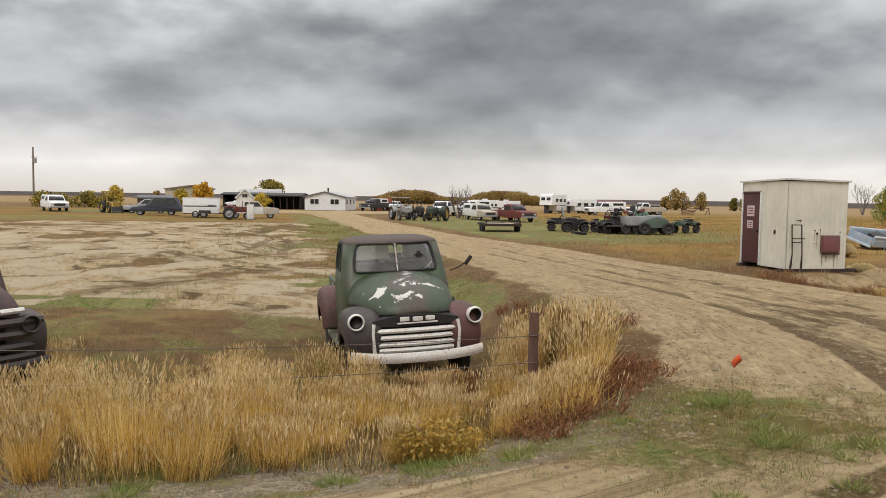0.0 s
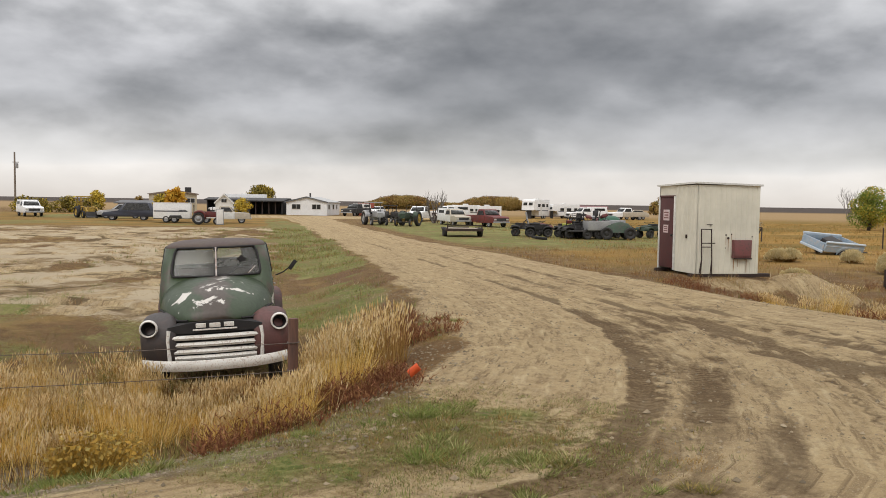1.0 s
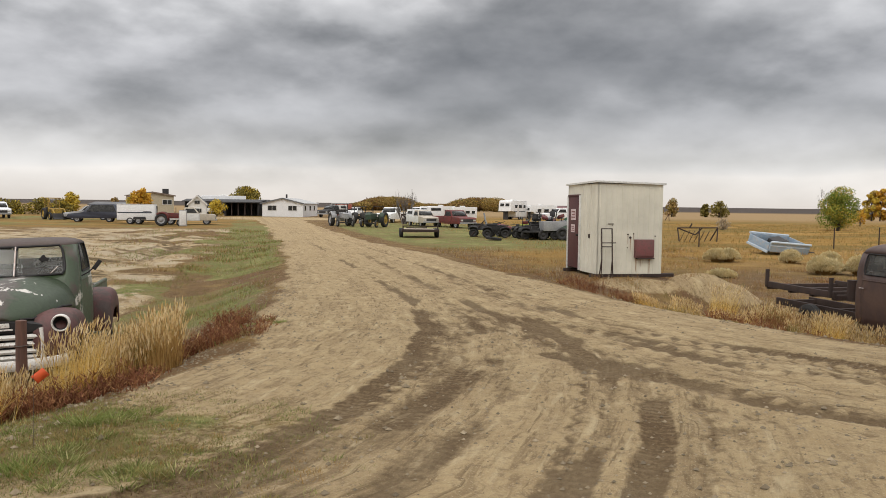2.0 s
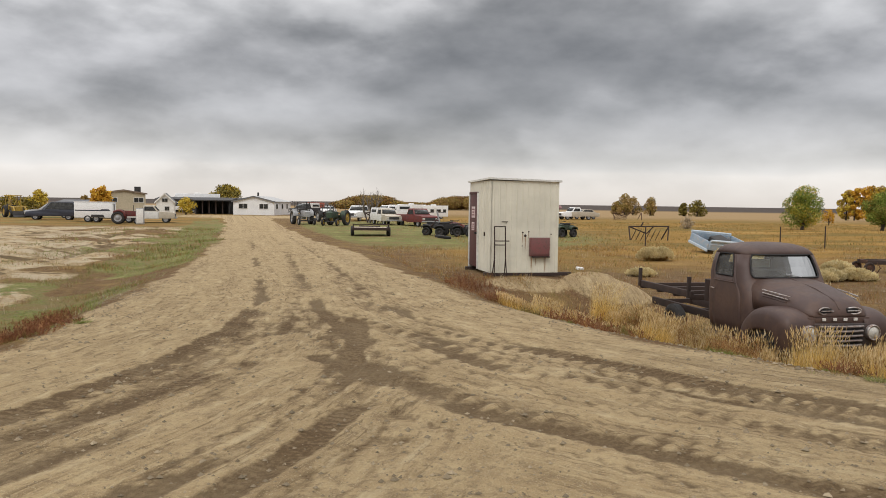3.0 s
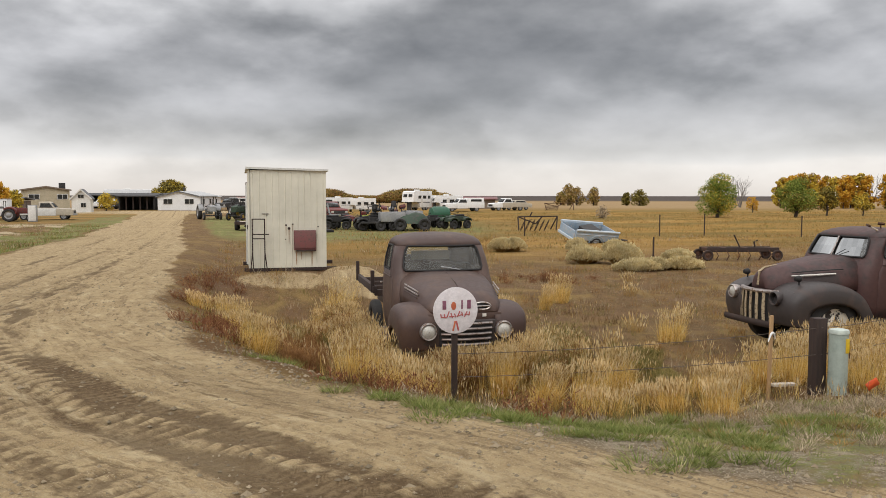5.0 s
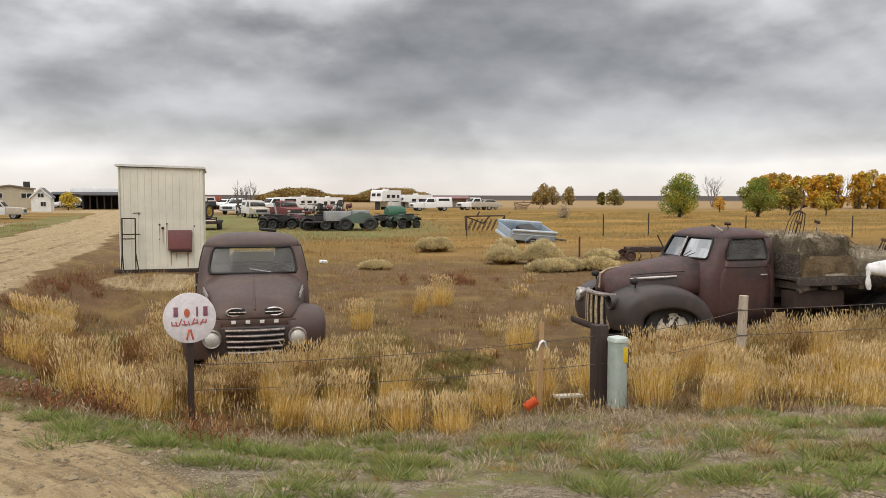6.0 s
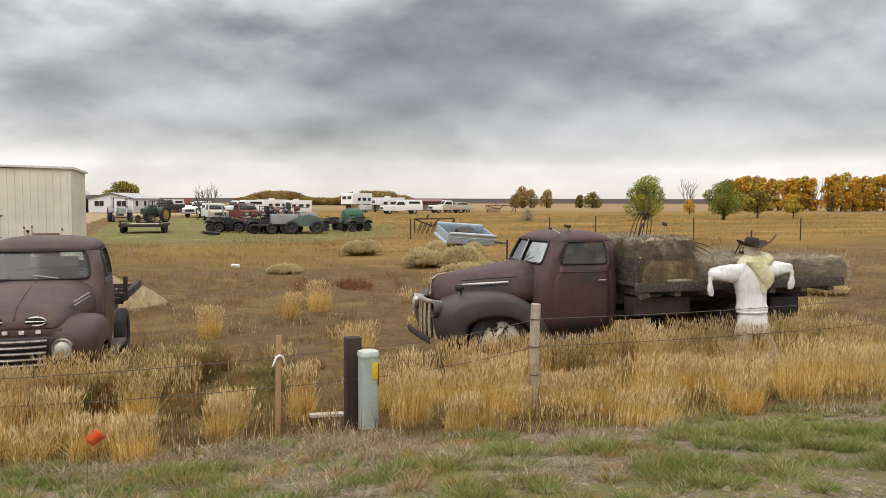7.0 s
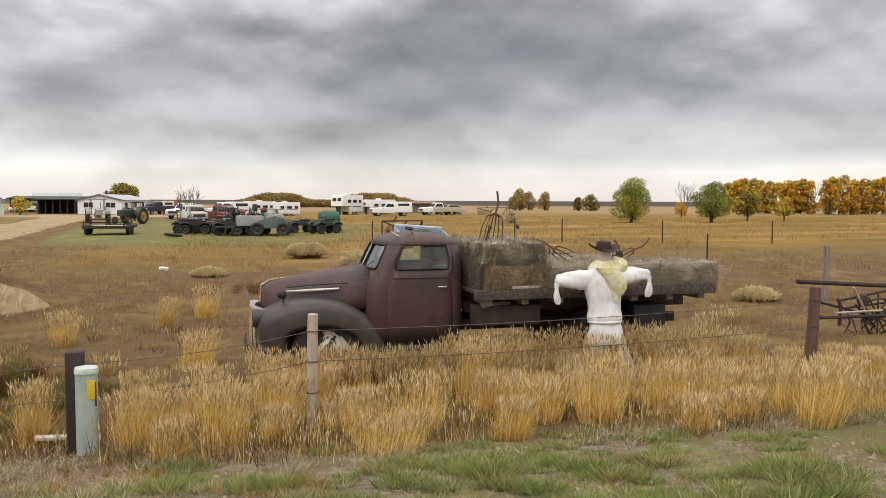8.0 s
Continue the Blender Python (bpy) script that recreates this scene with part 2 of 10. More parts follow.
M["shed_trim"] = speckled("white_roof_edge", (0.74, 0.74, 0.70), (0.66, 0.66, 0.61), 2, 0.5)
M["shed_door"] = speckled("oxblood_door_paint", (0.10, 0.026, 0.026), (0.075, 0.024, 0.024), 3, 0.6)
M["hatch"] = speckled("faded_red_hatch_paint", (0.235, 0.075, 0.075), (0.19, 0.085, 0.08), 4, 0.6, 0.0, (0.13, 0.07, 0.06), 5)
M["paper"] = speckled("sun_bleached_notice", (0.70, 0.62, 0.60), (0.6, 0.42, 0.42), 9, 0.9)
M["ped"] = speckled("pale_green_plastic", (0.40, 0.46, 0.405), (0.35, 0.41, 0.36), 3, 0.55)
M["ped_cap"] = speckled("pale_cap_plastic", (0.56, 0.62, 0.56), (0.5, 0.56, 0.5), 3, 0.55)
M["yellow"] = speckled("warning_yellow", (0.78, 0.52, 0.02), (0.70, 0.46, 0.03), 5, 0.55)
M["orange"] = speckled("survey_flag_orange", (0.85, 0.13, 0.03), (0.75, 0.10, 0.03), 5, 0.6)
M["white"] = speckled("white_vehicle_paint", (0.90, 0.90, 0.89), (0.84, 0.84, 0.82), 1.0, 0.45, 0.0, None, 9, 0.03, 0.003)
M["offwhite"] = speckled("chalky_white_siding", (0.80, 0.79, 0.75), (0.72, 0.71, 0.67), 1.0, 0.6)
M["cream"] = speckled("cream_vehicle_paint", (0.55, 0.49, 0.39), (0.48, 0.42, 0.33), 1.2, 0.5)
M["tan"] = speckled("tan_siding", (0.58, 0.50, 0.35), (0.52, 0.45, 0.31), 0.8, 0.7)
M["roof_tan"] = speckled("brown_roof_felt", (0.20, 0.15, 0.115), (0.26, 0.20, 0.15), 0.8, 0.9)
M["roof_grey"] = speckled("grey_roof_felt", (0.13, 0.13, 0.135), (0.19, 0.19, 0.19), 0.8, 0.9)
M["roof_pale"] = speckled("pale_metal_roof", (0.52, 0.52, 0.51), (0.45, 0.45, 0.44), 0.8, 0.6)
M["navy"] = speckled("dark_blue_car_paint", (0.030, 0.035, 0.055), (0.045, 0.048, 0.065), 1.2, 0.35)
M["skyblue"] = speckled("chalky_pale_blue_paint", (0.36, 0.45, 0.53), (0.28, 0.37, 0.46), 1.6, 0.5, 0.0, (0.42, 0.40, 0.38), 5)
M["skyblue_light"] = speckled("pale_blue_trim", (0.55, 0.62, 0.67), (0.46, 0.54, 0.6), 1.6, 0.5)
M["mach_yellow"] = speckled("machine_yellow", (0.50, 0.32, 0.035), (0.38, 0.24, 0.04), 1.6, 0.6, 0.0, (0.12, 0.08, 0.05), 5)
M["mach_green"] = speckled("tractor_green", (0.022, 0.06, 0.028), (0.03, 0.045, 0.027), 1.6, 0.6, 0.0, (0.06, 0.05, 0.04), 5)
M["tank_green"] = speckled("tank_green", (0.02, 0.115, 0.06), (0.025, 0.09, 0.05), 1.6, 0.5)
M["mach_red"] = speckled("machine_red", (0.20, 0.03, 0.024), (0.14, 0.03, 0.025), 1.6, 0.6, 0.0, (0.07, 0.04, 0.035), 5)
M["barn_red"] = speckled("red_container_paint", (0.33, 0.075, 0.04), (0.26, 0.07, 0.045), 0.8, 0.7)
M["steel"] = speckled("grey_sheet_steel", (0.42, 0.42, 0.42), (0.33, 0.33, 0.33), 1.5, 0.5, 0.3)
M["lime"] = speckled("lime_green_plastic", (0.40, 0.44, 0.06), (0.30, 0.34, 0.06), 2, 0.6)
M["dark_metal"] = speckled("dark_machine_metal", (0.035, 0.034, 0.034), (0.06, 0.055, 0.052), 2, 0.7, 0.2)
M["lens"] = speckled("clouded_lamp_glass", (0.62, 0.60, 0.54), (0.48, 0.46, 0.41), 8, 0.25)
M["bark"] = speckled("tree_bark", (0.075, 0.058, 0.043), (0.045, 0.035, 0.028), 3, 0.95)
M["bark_grey"] = speckled("bare_grey_bark", (0.22, 0.195, 0.175), (0.15, 0.13, 0.115), 3, 0.95)
M["stone"] = speckled("pale_gravel_stone", (0.42, 0.335, 0.215), (0.27, 0.205, 0.125), 4, 0.95, 0.0, None, 5, 0.3, 0.01, (0.35, 0.65), 0.5)
M["lumber"] = speckled("sawn_white_board", (0.62, 0.55, 0.45), (0.52, 0.45, 0.36), 5, 0.9)


def glass(name, tint, dirt):
    m, k = material(name)
    co = k.n("ShaderNodeTexCoord").outputs["Object"]
    n = k.noise(3.5, 6, 0.6, co, 0.3)
    clear = k.n("ShaderNodeBsdfTransparent", Color=rgba(tint))
    gloss = k.n("ShaderNodeBsdfGlossy", Color=(0.40, 0.41, 0.41, 1), Roughness=0.10)
    film = k.n("ShaderNodeBsdfDiffuse", Color=(0.56, 0.54, 0.49, 1))
    a = k.n("ShaderNodeMixShader", Fac=k.math("MULTIPLY", k.ramp(n, [(0.3, 0.25), (0.7, 1.0)]), dirt), i1=clear, i2=film)
    b = k.n("ShaderNodeMixShader", Fac=k.n("ShaderNodeFresnel", IOR=1.5), i1=a, i2=gloss)
    k.n("ShaderNodeOutputMaterial", Surface=b)
    return m


M["glass"] = glass("dusty_car_glass", (0.86, 0.91, 0.89), 0.20)
M["glass_dark"] = glass("dark_window_glass", (0.10, 0.11, 0.12), 0.10)


def blades(name, ramp_stops, rough=0.85, glow=0.25, lumps=1.6, dim=0.55):
    """Thin plant parts: colour by piece, light passing through."""
    m, k = material(name)
    r = k.n("ShaderNodeNewGeometry").outputs["Random Per Island"]
    col = k.ramp(r, ramp_stops)
    n = k.noise(lumps, 4, 0.6, k.n("ShaderNodeTexCoord").outputs["Object"])
    col = k.mix(0.5, col, k.ramp(n, [(0.36, dim), (0.58, 1.0)]), "MULTIPLY")
    d = k.n("ShaderNodeBsdfPrincipled", Base__Color=col, Roughness=rough, Specular__IOR__Level=0.2)
    t = k.n("ShaderNodeBsdfTranslucent", Color=col)
    k.n("ShaderNodeOutputMaterial", Surface=k.n("ShaderNodeMixShader", Fac=glow, i1=d, i2=t))
    return m


M["gold"] = blades("golden_grass", [(0.0, (0.25, 0.135, 0.032)), (0.25, (0.60, 0.375, 0.085)), (0.55, (0.82, 0.565, 0.16)), (0.8, (0.90, 0.69, 0.27)), (1.0, (0.94, 0.81, 0.47))], glow=0.42, lumps=2.4, dim=0.75)
M["umber"] = blades("brown_undergrowth", [(0.0, (0.08, 0.04, 0.02)), (0.5, (0.15, 0.085, 0.035)), (1.0, (0.27, 0.17, 0.07))])
M["gold_head"] = blades("grass_seed_heads", [(0.0, (0.36, 0.22, 0.08)), (0.4, (0.72, 0.53, 0.24)), (1.0, (0.92, 0.79, 0.52))], glow=0.4)
M["green"] = blades("verge_green_grass", [(0.0, (0.12, 0.15, 0.04)), (0.5, (0.24, 0.265, 0.075)), (0.8, (0.38, 0.37, 0.14)), (1.0, (0.60, 0.53, 0.27))], glow=0.35)
M["olive"] = blades("olive_field_grass", [(0.0, (0.13, 0.14, 0.04)), (0.5, (0.25, 0.20, 0.065)), (1.0, (0.40, 0.29, 0.11))])
M["straw"] = blades("dry_field_grass", [(0.0, (0.23, 0.125, 0.036)), (0.5, (0.38, 0.228, 0.068)), (1.0, (0.53, 0.345, 0.13))])
M["red"] = blades("dry_red_weed", [(0.0, (0.13, 0.048, 0.026)), (0.5, (0.23, 0.09, 0.042)), (1.0, (0.38, 0.20, 0.085))])
M["greyweed"] = blades("grey_dead_weed", [(0.0, (0.26, 0.195, 0.125)), (0.5, (0.42, 0.33, 0.22)), (1.0, (0.60, 0.49, 0.34))])
M["brush"] = blades("rabbitbrush_seed", [(0.0, (0.58, 0.46, 0.22)), (0.5, (0.76, 0.64, 0.36)), (1.0, (0.86, 0.77, 0.50))], glow=0.4)
M["yellowbush"] = blades("yellow_weed", [(0.0, (0.36, 0.21, 0.04)), (0.5, (0.50, 0.31, 0.06)), (1.0, (0.38, 0.30, 0.10))])
M["leaf_green"] = blades("green_leaves", [(0.0, (0.10, 0.155, 0.03)), (0.5, (0.21, 0.28, 0.05)), (1.0, (0.40, 0.41, 0.09))], glow=0.35)
M["leaf_gold"] = blades("golden_leaves", [(0.0, (0.42, 0.20, 0.02)), (0.5, (0.62, 0.33, 0.035)), (1.0, (0.70, 0.47, 0.07))])
M["leaf_yellow"] = blades("yellow_leaves", [(0.0, (0.40, 0.28, 0.03)), (0.5, (0.62, 0.44, 0.055)), (1.0, (0.70, 0.56, 0.12))])
M["leaf_olive"] = blades("olive_leaves", [(0.0, (0.13, 0.11, 0.028)), (0.5, (0.22, 0.18, 0.04)), (1.0, (0.32, 0.25, 0.065))])
M["leaf_brown"] = blades("browning_leaves", [(0.0, (0.26, 0.17, 0.06)), (0.5, (0.40, 0.27, 0.09)), (1.0, (0.52, 0.36, 0.13))])
M["leaf_rust"] = blades("rust_brown_leaves", [(0.0, (0.15, 0.08, 0.035)), (0.5, (0.25, 0.135, 0.055)), (1.0, (0.36, 0.20, 0.07))])
M["russet"] = blades("russet_weeds", [(0.0, (0.16, 0.07, 0.03)), (0.5, (0.29, 0.145, 0.055)), (1.0, (0.44, 0.26, 0.10))])
M["lush"] = blades("fresh_green_grass", [(0.0, (0.11, 0.15, 0.032)), (0.5, (0.21, 0.255, 0.065)), (1.0, (0.37, 0.37, 0.13))], glow=0.35)

# ---- building helpers ----
def smoothstep(a, b, x):
    u = np.clip((np.asarray(x, float) - a) / (b - a), 0, 1)
    return u * u * (3 - 2 * u)


_lattice = np.random.RandomState(5).rand(256, 256)


def patchy(x, y, size, seed=0.0):
    """Smooth noise from 0 to 1 over the plan, with lumps of that many metres."""
    u, v = np.asarray(x, float) / size + 37.3 * seed, np.asarray(y, float) / size + 11.9 * seed
    i, j = np.floor(u).astype(int), np.floor(v).astype(int)
    fu, fv = u - i, v - j
    fu, fv = fu * fu * (3 - 2 * fu), fv * fv * (3 - 2 * fv)
    at = lambda a, b: _lattice[a % 256, b % 256]
    return (at(i, j) * (1 - fu) + at(i + 1, j) * fu) * (1 - fv) + (at(i, j + 1) * (1 - fu) + at(i + 1, j + 1) * fu) * fv


def rough_noise(x, y, size, seed=0.0):
    return 0.55 * patchy(x, y, size, seed) + 0.3 * patchy(x, y, size / 2.3, seed + 1) + 0.15 * patchy(x, y, size / 5.1, seed + 2)


def near_line(x, y, pts):
    """Distance over the plan from a broken line."""
    best = np.full(np.shape(x), 1e9)
    for (ax, ay), (bx, by) in zip(pts, pts[1:]):
        dx, dy = bx - ax, by - ay
        u = np.clip(((x - ax) * dx + (y - ay) * dy) / (dx * dx + dy * dy), 0, 1)
        best = np.minimum(best, np.hypot(x - ax - u * dx, y - ay - u * dy))
    return best


def along_line(x, y, pts):
    """Distance from a broken line, how far along it the nearest point lies, and on which side."""
    best, run, side, start = np.full(np.shape(x), 1e9), np.zeros(np.shape(x)), np.zeros(np.shape(x)), 0.0
    for (ax, ay), (bx, by) in zip(pts, pts[1:]):
        dx, dy = bx - ax, by - ay
        long = math.hypot(dx, dy)
        u = np.clip(((x - ax) * dx + (y - ay) * dy) / long ** 2, 0, 1)
        d = np.hypot(x - ax - u * dx, y - ay - u * dy)
        near = d < best
        best, run = np.where(near, d, best), np.where(near, start + u * long, run)
        side = np.where(near, ((y - ay) * dx - (x - ax) * dy) / long, side)
        start += long
    return best, run, side


# the drive's two edges: x at a given y
LEFT_Y, LEFT_X = [3.2, 4.4, 5.0, 5.6, 6.3, 8.3, 11, 17, 26, 42, 75, 90, 108], [-9, 0.6, 2.0, 2.6, 3.1, 3.9, 4.4, 4.4, 4.3, 3.4, 1.0, -0.6, -6]
RIGHT_Y, RIGHT_X = [2.3, 3.1, 3.8, 4.8, 5.4, 6.5, 8.1, 10, 12.8, 17.3, 21, 30, 42, 70, 81, 98, 108], [30, 16.4, 15.2, 14.3, 13.9, 13.2, 12.4, 11.6, 11.0, 10.7, 10.3, 10.0, 8.5, 6.0, 5.2, 4.5, 12]
FIELD_Y, FIELD_Z = [0, 3.4, 5, 7, 9, 14, 35, 75, 110, 200, 420, 900, 1600, 3000], [-0.02, -0.04, -0.25, -0.56, -0.8, -0.8, -0.47, -0.2, -0.05, 0.1, 0.6, 3.4, 7.0, 7.0]
DRIVE_Y, DRIVE_Z = [0, 10, 20, 45, 75, 110], [0.0, -0.03, -0.14, -0.36, -0.2, -0.05]
TRACKS = [
    ([(3.0, 3.9), (4.0, 4.35), (4.65, 4.95), (5.4, 6.3), (6.15, 8.1), (6.65, 10.3), (6.9, 13.9), (6.5, 21), (5.9, 30), (4.7, 51), (2.4, 77)], 0.11, 1.0),
    ([(4.2, 3.5), (4.95, 4.2), (5.5, 5.3), (6.15, 6.5), (6.8, 7.9), (7.05, 9.3), (7.15, 12.5)], 0.22, 0.62),
    ([(3.6, 3.7), (4.5, 4.3), (5.05, 5.1), (5.8, 6.4), (6.5, 8.0), (6.85, 9.8), (7.0, 12)], 0.26, 0.50),
    ([(5.3, 4.0), (5.6, 4.5), (6.2, 5.4), (6.75, 6.6), (7.05, 7.9)], 0.20, 0.55),
    ([(6.2, 3.5), (6.45, 3.95), (7.05, 4.9), (7.65, 6.15), (8.05, 7.2), (8.2, 9.2), (7.9, 12.1), (7.6, 19), (7.0, 34), (5.2, 60)], 0.12, 0.9),
    ([(6.6, 3.5), (6.9, 3.9), (7.5, 4.9), (8.05, 6.2), (8.35, 7.1), (8.4, 8.4), (8.3, 11)], 0.12, 0.9),
    ([(7.4, 3.4), (7.6, 3.8), (7.9, 4.4), (8.2, 5.1)], 0.14, 0.5),
    ([(13.8, 3.4), (13.35, 4.15), (12.7, 4.95), (12.05, 5.65), (11.5, 6.25), (10.9, 7.3), (10.2, 8.5), (9.3, 10.7), (8.9, 13.5), (8.6, 21.6), (7.6, 40), (6.4, 59)], 0.12, 0.95),
    ([(14.0, 2.8), (13.0, 3.9), (12.5, 4.4), (11.9, 5.1), (11.2, 5.8), (10.5, 6.9)], 0.17, 0.9),
    ([(12.6, 3.1), (12.0, 3.7), (11.4, 4.4), (10.8, 5.1), (10.1, 6.2), (9.4, 7.7), (8.8, 9.5), (8.1, 11.6)], 0.11, 0.85),
    ([(10.9, 3.4), (10.3, 4.1), (9.6, 4.9), (8.9, 5.7), (8.3, 7.0), (7.7, 8.2)], 0.12, 0.85),
    ([(9.8, 4.8), (9.2, 5.4), (8.8, 6.3), (8.3, 7.0), (7.8, 7.6)], 0.10, 0.6),
    ([(7.3, 9.8), (7.5, 12.3), (7.6, 17), (6.7, 35), (4.0, 80)], 0.14, 0.65),
    ([(5.5, 12), (5.6, 18), (5.5, 26), (4.6, 42), (2.4, 75)], 0.12, 0.45),
    ([(9.6, 12), (9.0, 18), (8.5, 26), (7.4, 42), (4.6, 75)], 0.12, 0.55),
    ([(9.3, 8.8), (8.9, 11.5), (8.3, 17.3), (8.0, 26), (6.6, 60)], 0.13, 0.65),
]
# fainter wheel marks beside the main ones
for _k, _side, _wide, _deep in ((0, 0.55, 0.07, 0.5), (0, -0.5, 0.06, 0.4), (1, 0.42, 0.07, 0.45), (4, 0.8, 0.07, 0.4), (5, 0.45, 0.07, 0.5), (7, -0.4, 0.07, 0.6), (7, -0.75, 0.08, 0.5), (7, 0.42, 0.06, 0.4), (9, -0.3, 0.06, 0.5), (9, -0.62, 0.07, 0.55), (9, -1.0, 0.06, 0.5), (9, 0.35, 0.06, 0.5), (10, -0.4, 0.07, 0.5), (10, -0.75, 0.06, 0.45), (10, 0.36, 0.06, 0.5), (13, 0.5, 0.07, 0.4), (14, -0.45, 0.07, 0.4), (15, 0.3, 0.06, 0.4), (7, -1.05, 0.05, 0.6), (7, 0.22, 0.05, 0.7), (7, -0.2, 0.05, 0.7), (9, 0.18, 0.05, 0.6), (9, -0.85, 0.05, 0.6), (10, 0.2, 0.05, 0.6), (8, 0.4, 0.06, 0.7), (8, -0.35, 0.06, 0.7), (4, -0.25, 0.05, 0.6), (0, 0.2, 0.05, 0.6), (0, -0.18, 0.04, 0.6), (12, 0.3, 0.06, 0.5), (12, -0.3, 0.05, 0.5)):
    TRACKS.append(([(_x + _side, _y + 0.6 * _side * (_k in (7, 9, 10)) + 0.1 * math.sin(3 * _x + _k)) for _x, _y in TRACKS[_k][0]], _wide, _deep))
# ruts worn in circles over the bare lot
LOT_RUTS = [([(-3, 45), (-1.0, 38), (-1.2, 31), (-4, 26), (-9, 23), (-18, 21)], 0.5), ([(-2.2, 40), (-2.6, 33), (-5, 28.5), (-10, 26), (-22, 25)], 0.4), ([(-22, 33), (-12, 31.5), (-5, 33), (-2, 37)], 0.6), ([(-16, 18.5), (-9, 19.5), (-4, 18), (0, 17.2)], 0.25), ([(-24, 44), (-14, 41), (-6, 43), (0, 50)], 0.7), ([(-14, 16.6), (-7, 17.3), (-2, 16)], 0.2)]


def drive_mask(x, y):
    wob = 0.9 * (rough_noise(x, y, 1.7, 3) - 0.5)
    l = np.interp(y, LEFT_Y, LEFT_X)
    r = np.interp(y, RIGHT_Y, RIGHT_X)
    inside = np.minimum(x - l, r - x) + wob
    m = smoothstep(-0.35, 0.45, inside)
    return m * (1 - smoothstep(104, 110, y))


def yard_mask(x, y):
    """The turning yard by the white house and the bare lot to the west of the drive."""
    lot = smoothstep(0, 1.6, np.interp(y, LEFT_Y, LEFT_X) - 2.1 - x + 2.6 * (rough_noise(x, y, 4, 8) - 0.5)) * smoothstep(12.5, 15, y + 2 * (rough_noise(x, y, 3, 9) - 0.5)) * (1 - smoothstep(58, 66, y + 6 * (rough_noise(x, y, 6, 5) - 0.5)))
    lot = lot * smoothstep(-60, -40, x)
    yard = (1 - smoothstep(0.8, 1.15, np.hypot((x - 3) / 17, (y - 100) / 8)))
    return lot, yard


def terrain(x, y):
    x, y = np.asarray(x, float), np.asarray(y, float)
    field = np.interp(y, FIELD_Y, FIELD_Z)
    west = smoothstep(2.0, -4.0, x) * smoothstep(11.5, 16, y) * (1 - smoothstep(60, 80, y))
    field = field * (1 - west) + west * np.interp(y, [12, 30, 60, 80], [-0.62, -0.42, -0.30, -0.2])
    field = field + (0.10 * (rough_noise(x, y, 6, 1) - 0.5) + 0.05 * (rough_noise(x, y, 1.1, 2) - 0.5)) * smoothstep(3.5, 7, y) * (1 - smoothstep(120, 300, y))
    l, r = np.interp(y, LEFT_Y, LEFT_X), np.interp(y, RIGHT_Y, RIGHT_X)
    bank = smoothstep(-2.2, 0.3, np.minimum(x - l, r - x)) * (1 - smoothstep(96, 110, y))
    z = field * (1 - bank) + bank * np.interp(y, DRIVE_Y, DRIVE_Z)
    mound = np.exp(-(np.hypot((x - 12.9) / 2.6, (y - 19.3) / 2.8) ** 4))
    z = z * (1 - mound) + mound * (-0.09)
    heap = np.maximum(0, 1 - np.hypot((x - 15.0) / 1.35, (y - 17.3) / 1.0) ** 2)
    z = z + 0.60 * heap * (0.75 + 0.5 * rough_noise(x, y, 0.7, 4))
    lot, _ = yard_mask(x, y)
    z = z + lot * (0.22 * (rough_noise(x, y, 5.5, 6) - 0.5) + 0.16 * (rough_noise(x, y, 1.7, 7) - 0.5))
    for pts, wide in LOT_RUTS:
        d = near_line(x, y, pts) + 0.5 * (rough_noise(x, y, 2.0, 15) - 0.5)
        z = z - lot * 0.10 * np.exp(-((d / wide) ** 2)) + lot * 0.05 * np.exp(-(((d - 2.0 * wide) / wide) ** 2))
    near = (y > 2.5) & (y < 60)
    if np.any(near):
        rut = np.zeros_like(z)
        for pts, wide, deep in TRACKS:
            d = near_line(x, y, pts)
            rut = rut - 0.022 * deep * np.exp(-((d / wide) ** 2)) + 0.012 * deep * np.exp(-(((d - 1.6 * wide) / (0.6 * wide)) ** 2))
        z = z + np.where(near, rut, 0)
    return z


_gx, _gy = np.arange(-12, 40.01, 0.1), np.arange(2.0, 30.01, 0.1)
_gz = terrain(*np.meshgrid(_gx, _gy))


def lay(x, y):
    """Height of the ground for many feet of plants: read from a fine grid near the road."""
    x, y = np.asarray(x, float), np.asarray(y, float)
    if len(x) == 0 or x.min() < -11.9 or x.max() > 39.8 or y.min() < 2.1 or y.max() > 29.8:
        return terrain(x, y)
    u, v = (x + 12) / 0.1, (y - 2) / 0.1
    i, j = u.astype(int), v.astype(int)
    u, v = u - i, v - j
    return (_gz[j, i] * (1 - u) + _gz[j, i + 1] * u) * (1 - v) + (_gz[j + 1, i] * (1 - u) + _gz[j + 1, i + 1] * u) * v


def ground_z(x, y):
    return float(terrain(np.array([x]), np.array([y]))[0])


def spaced(parts):
    out = [np.arange(a, b, s) for a, b, s in parts]
    return np.concatenate(out)


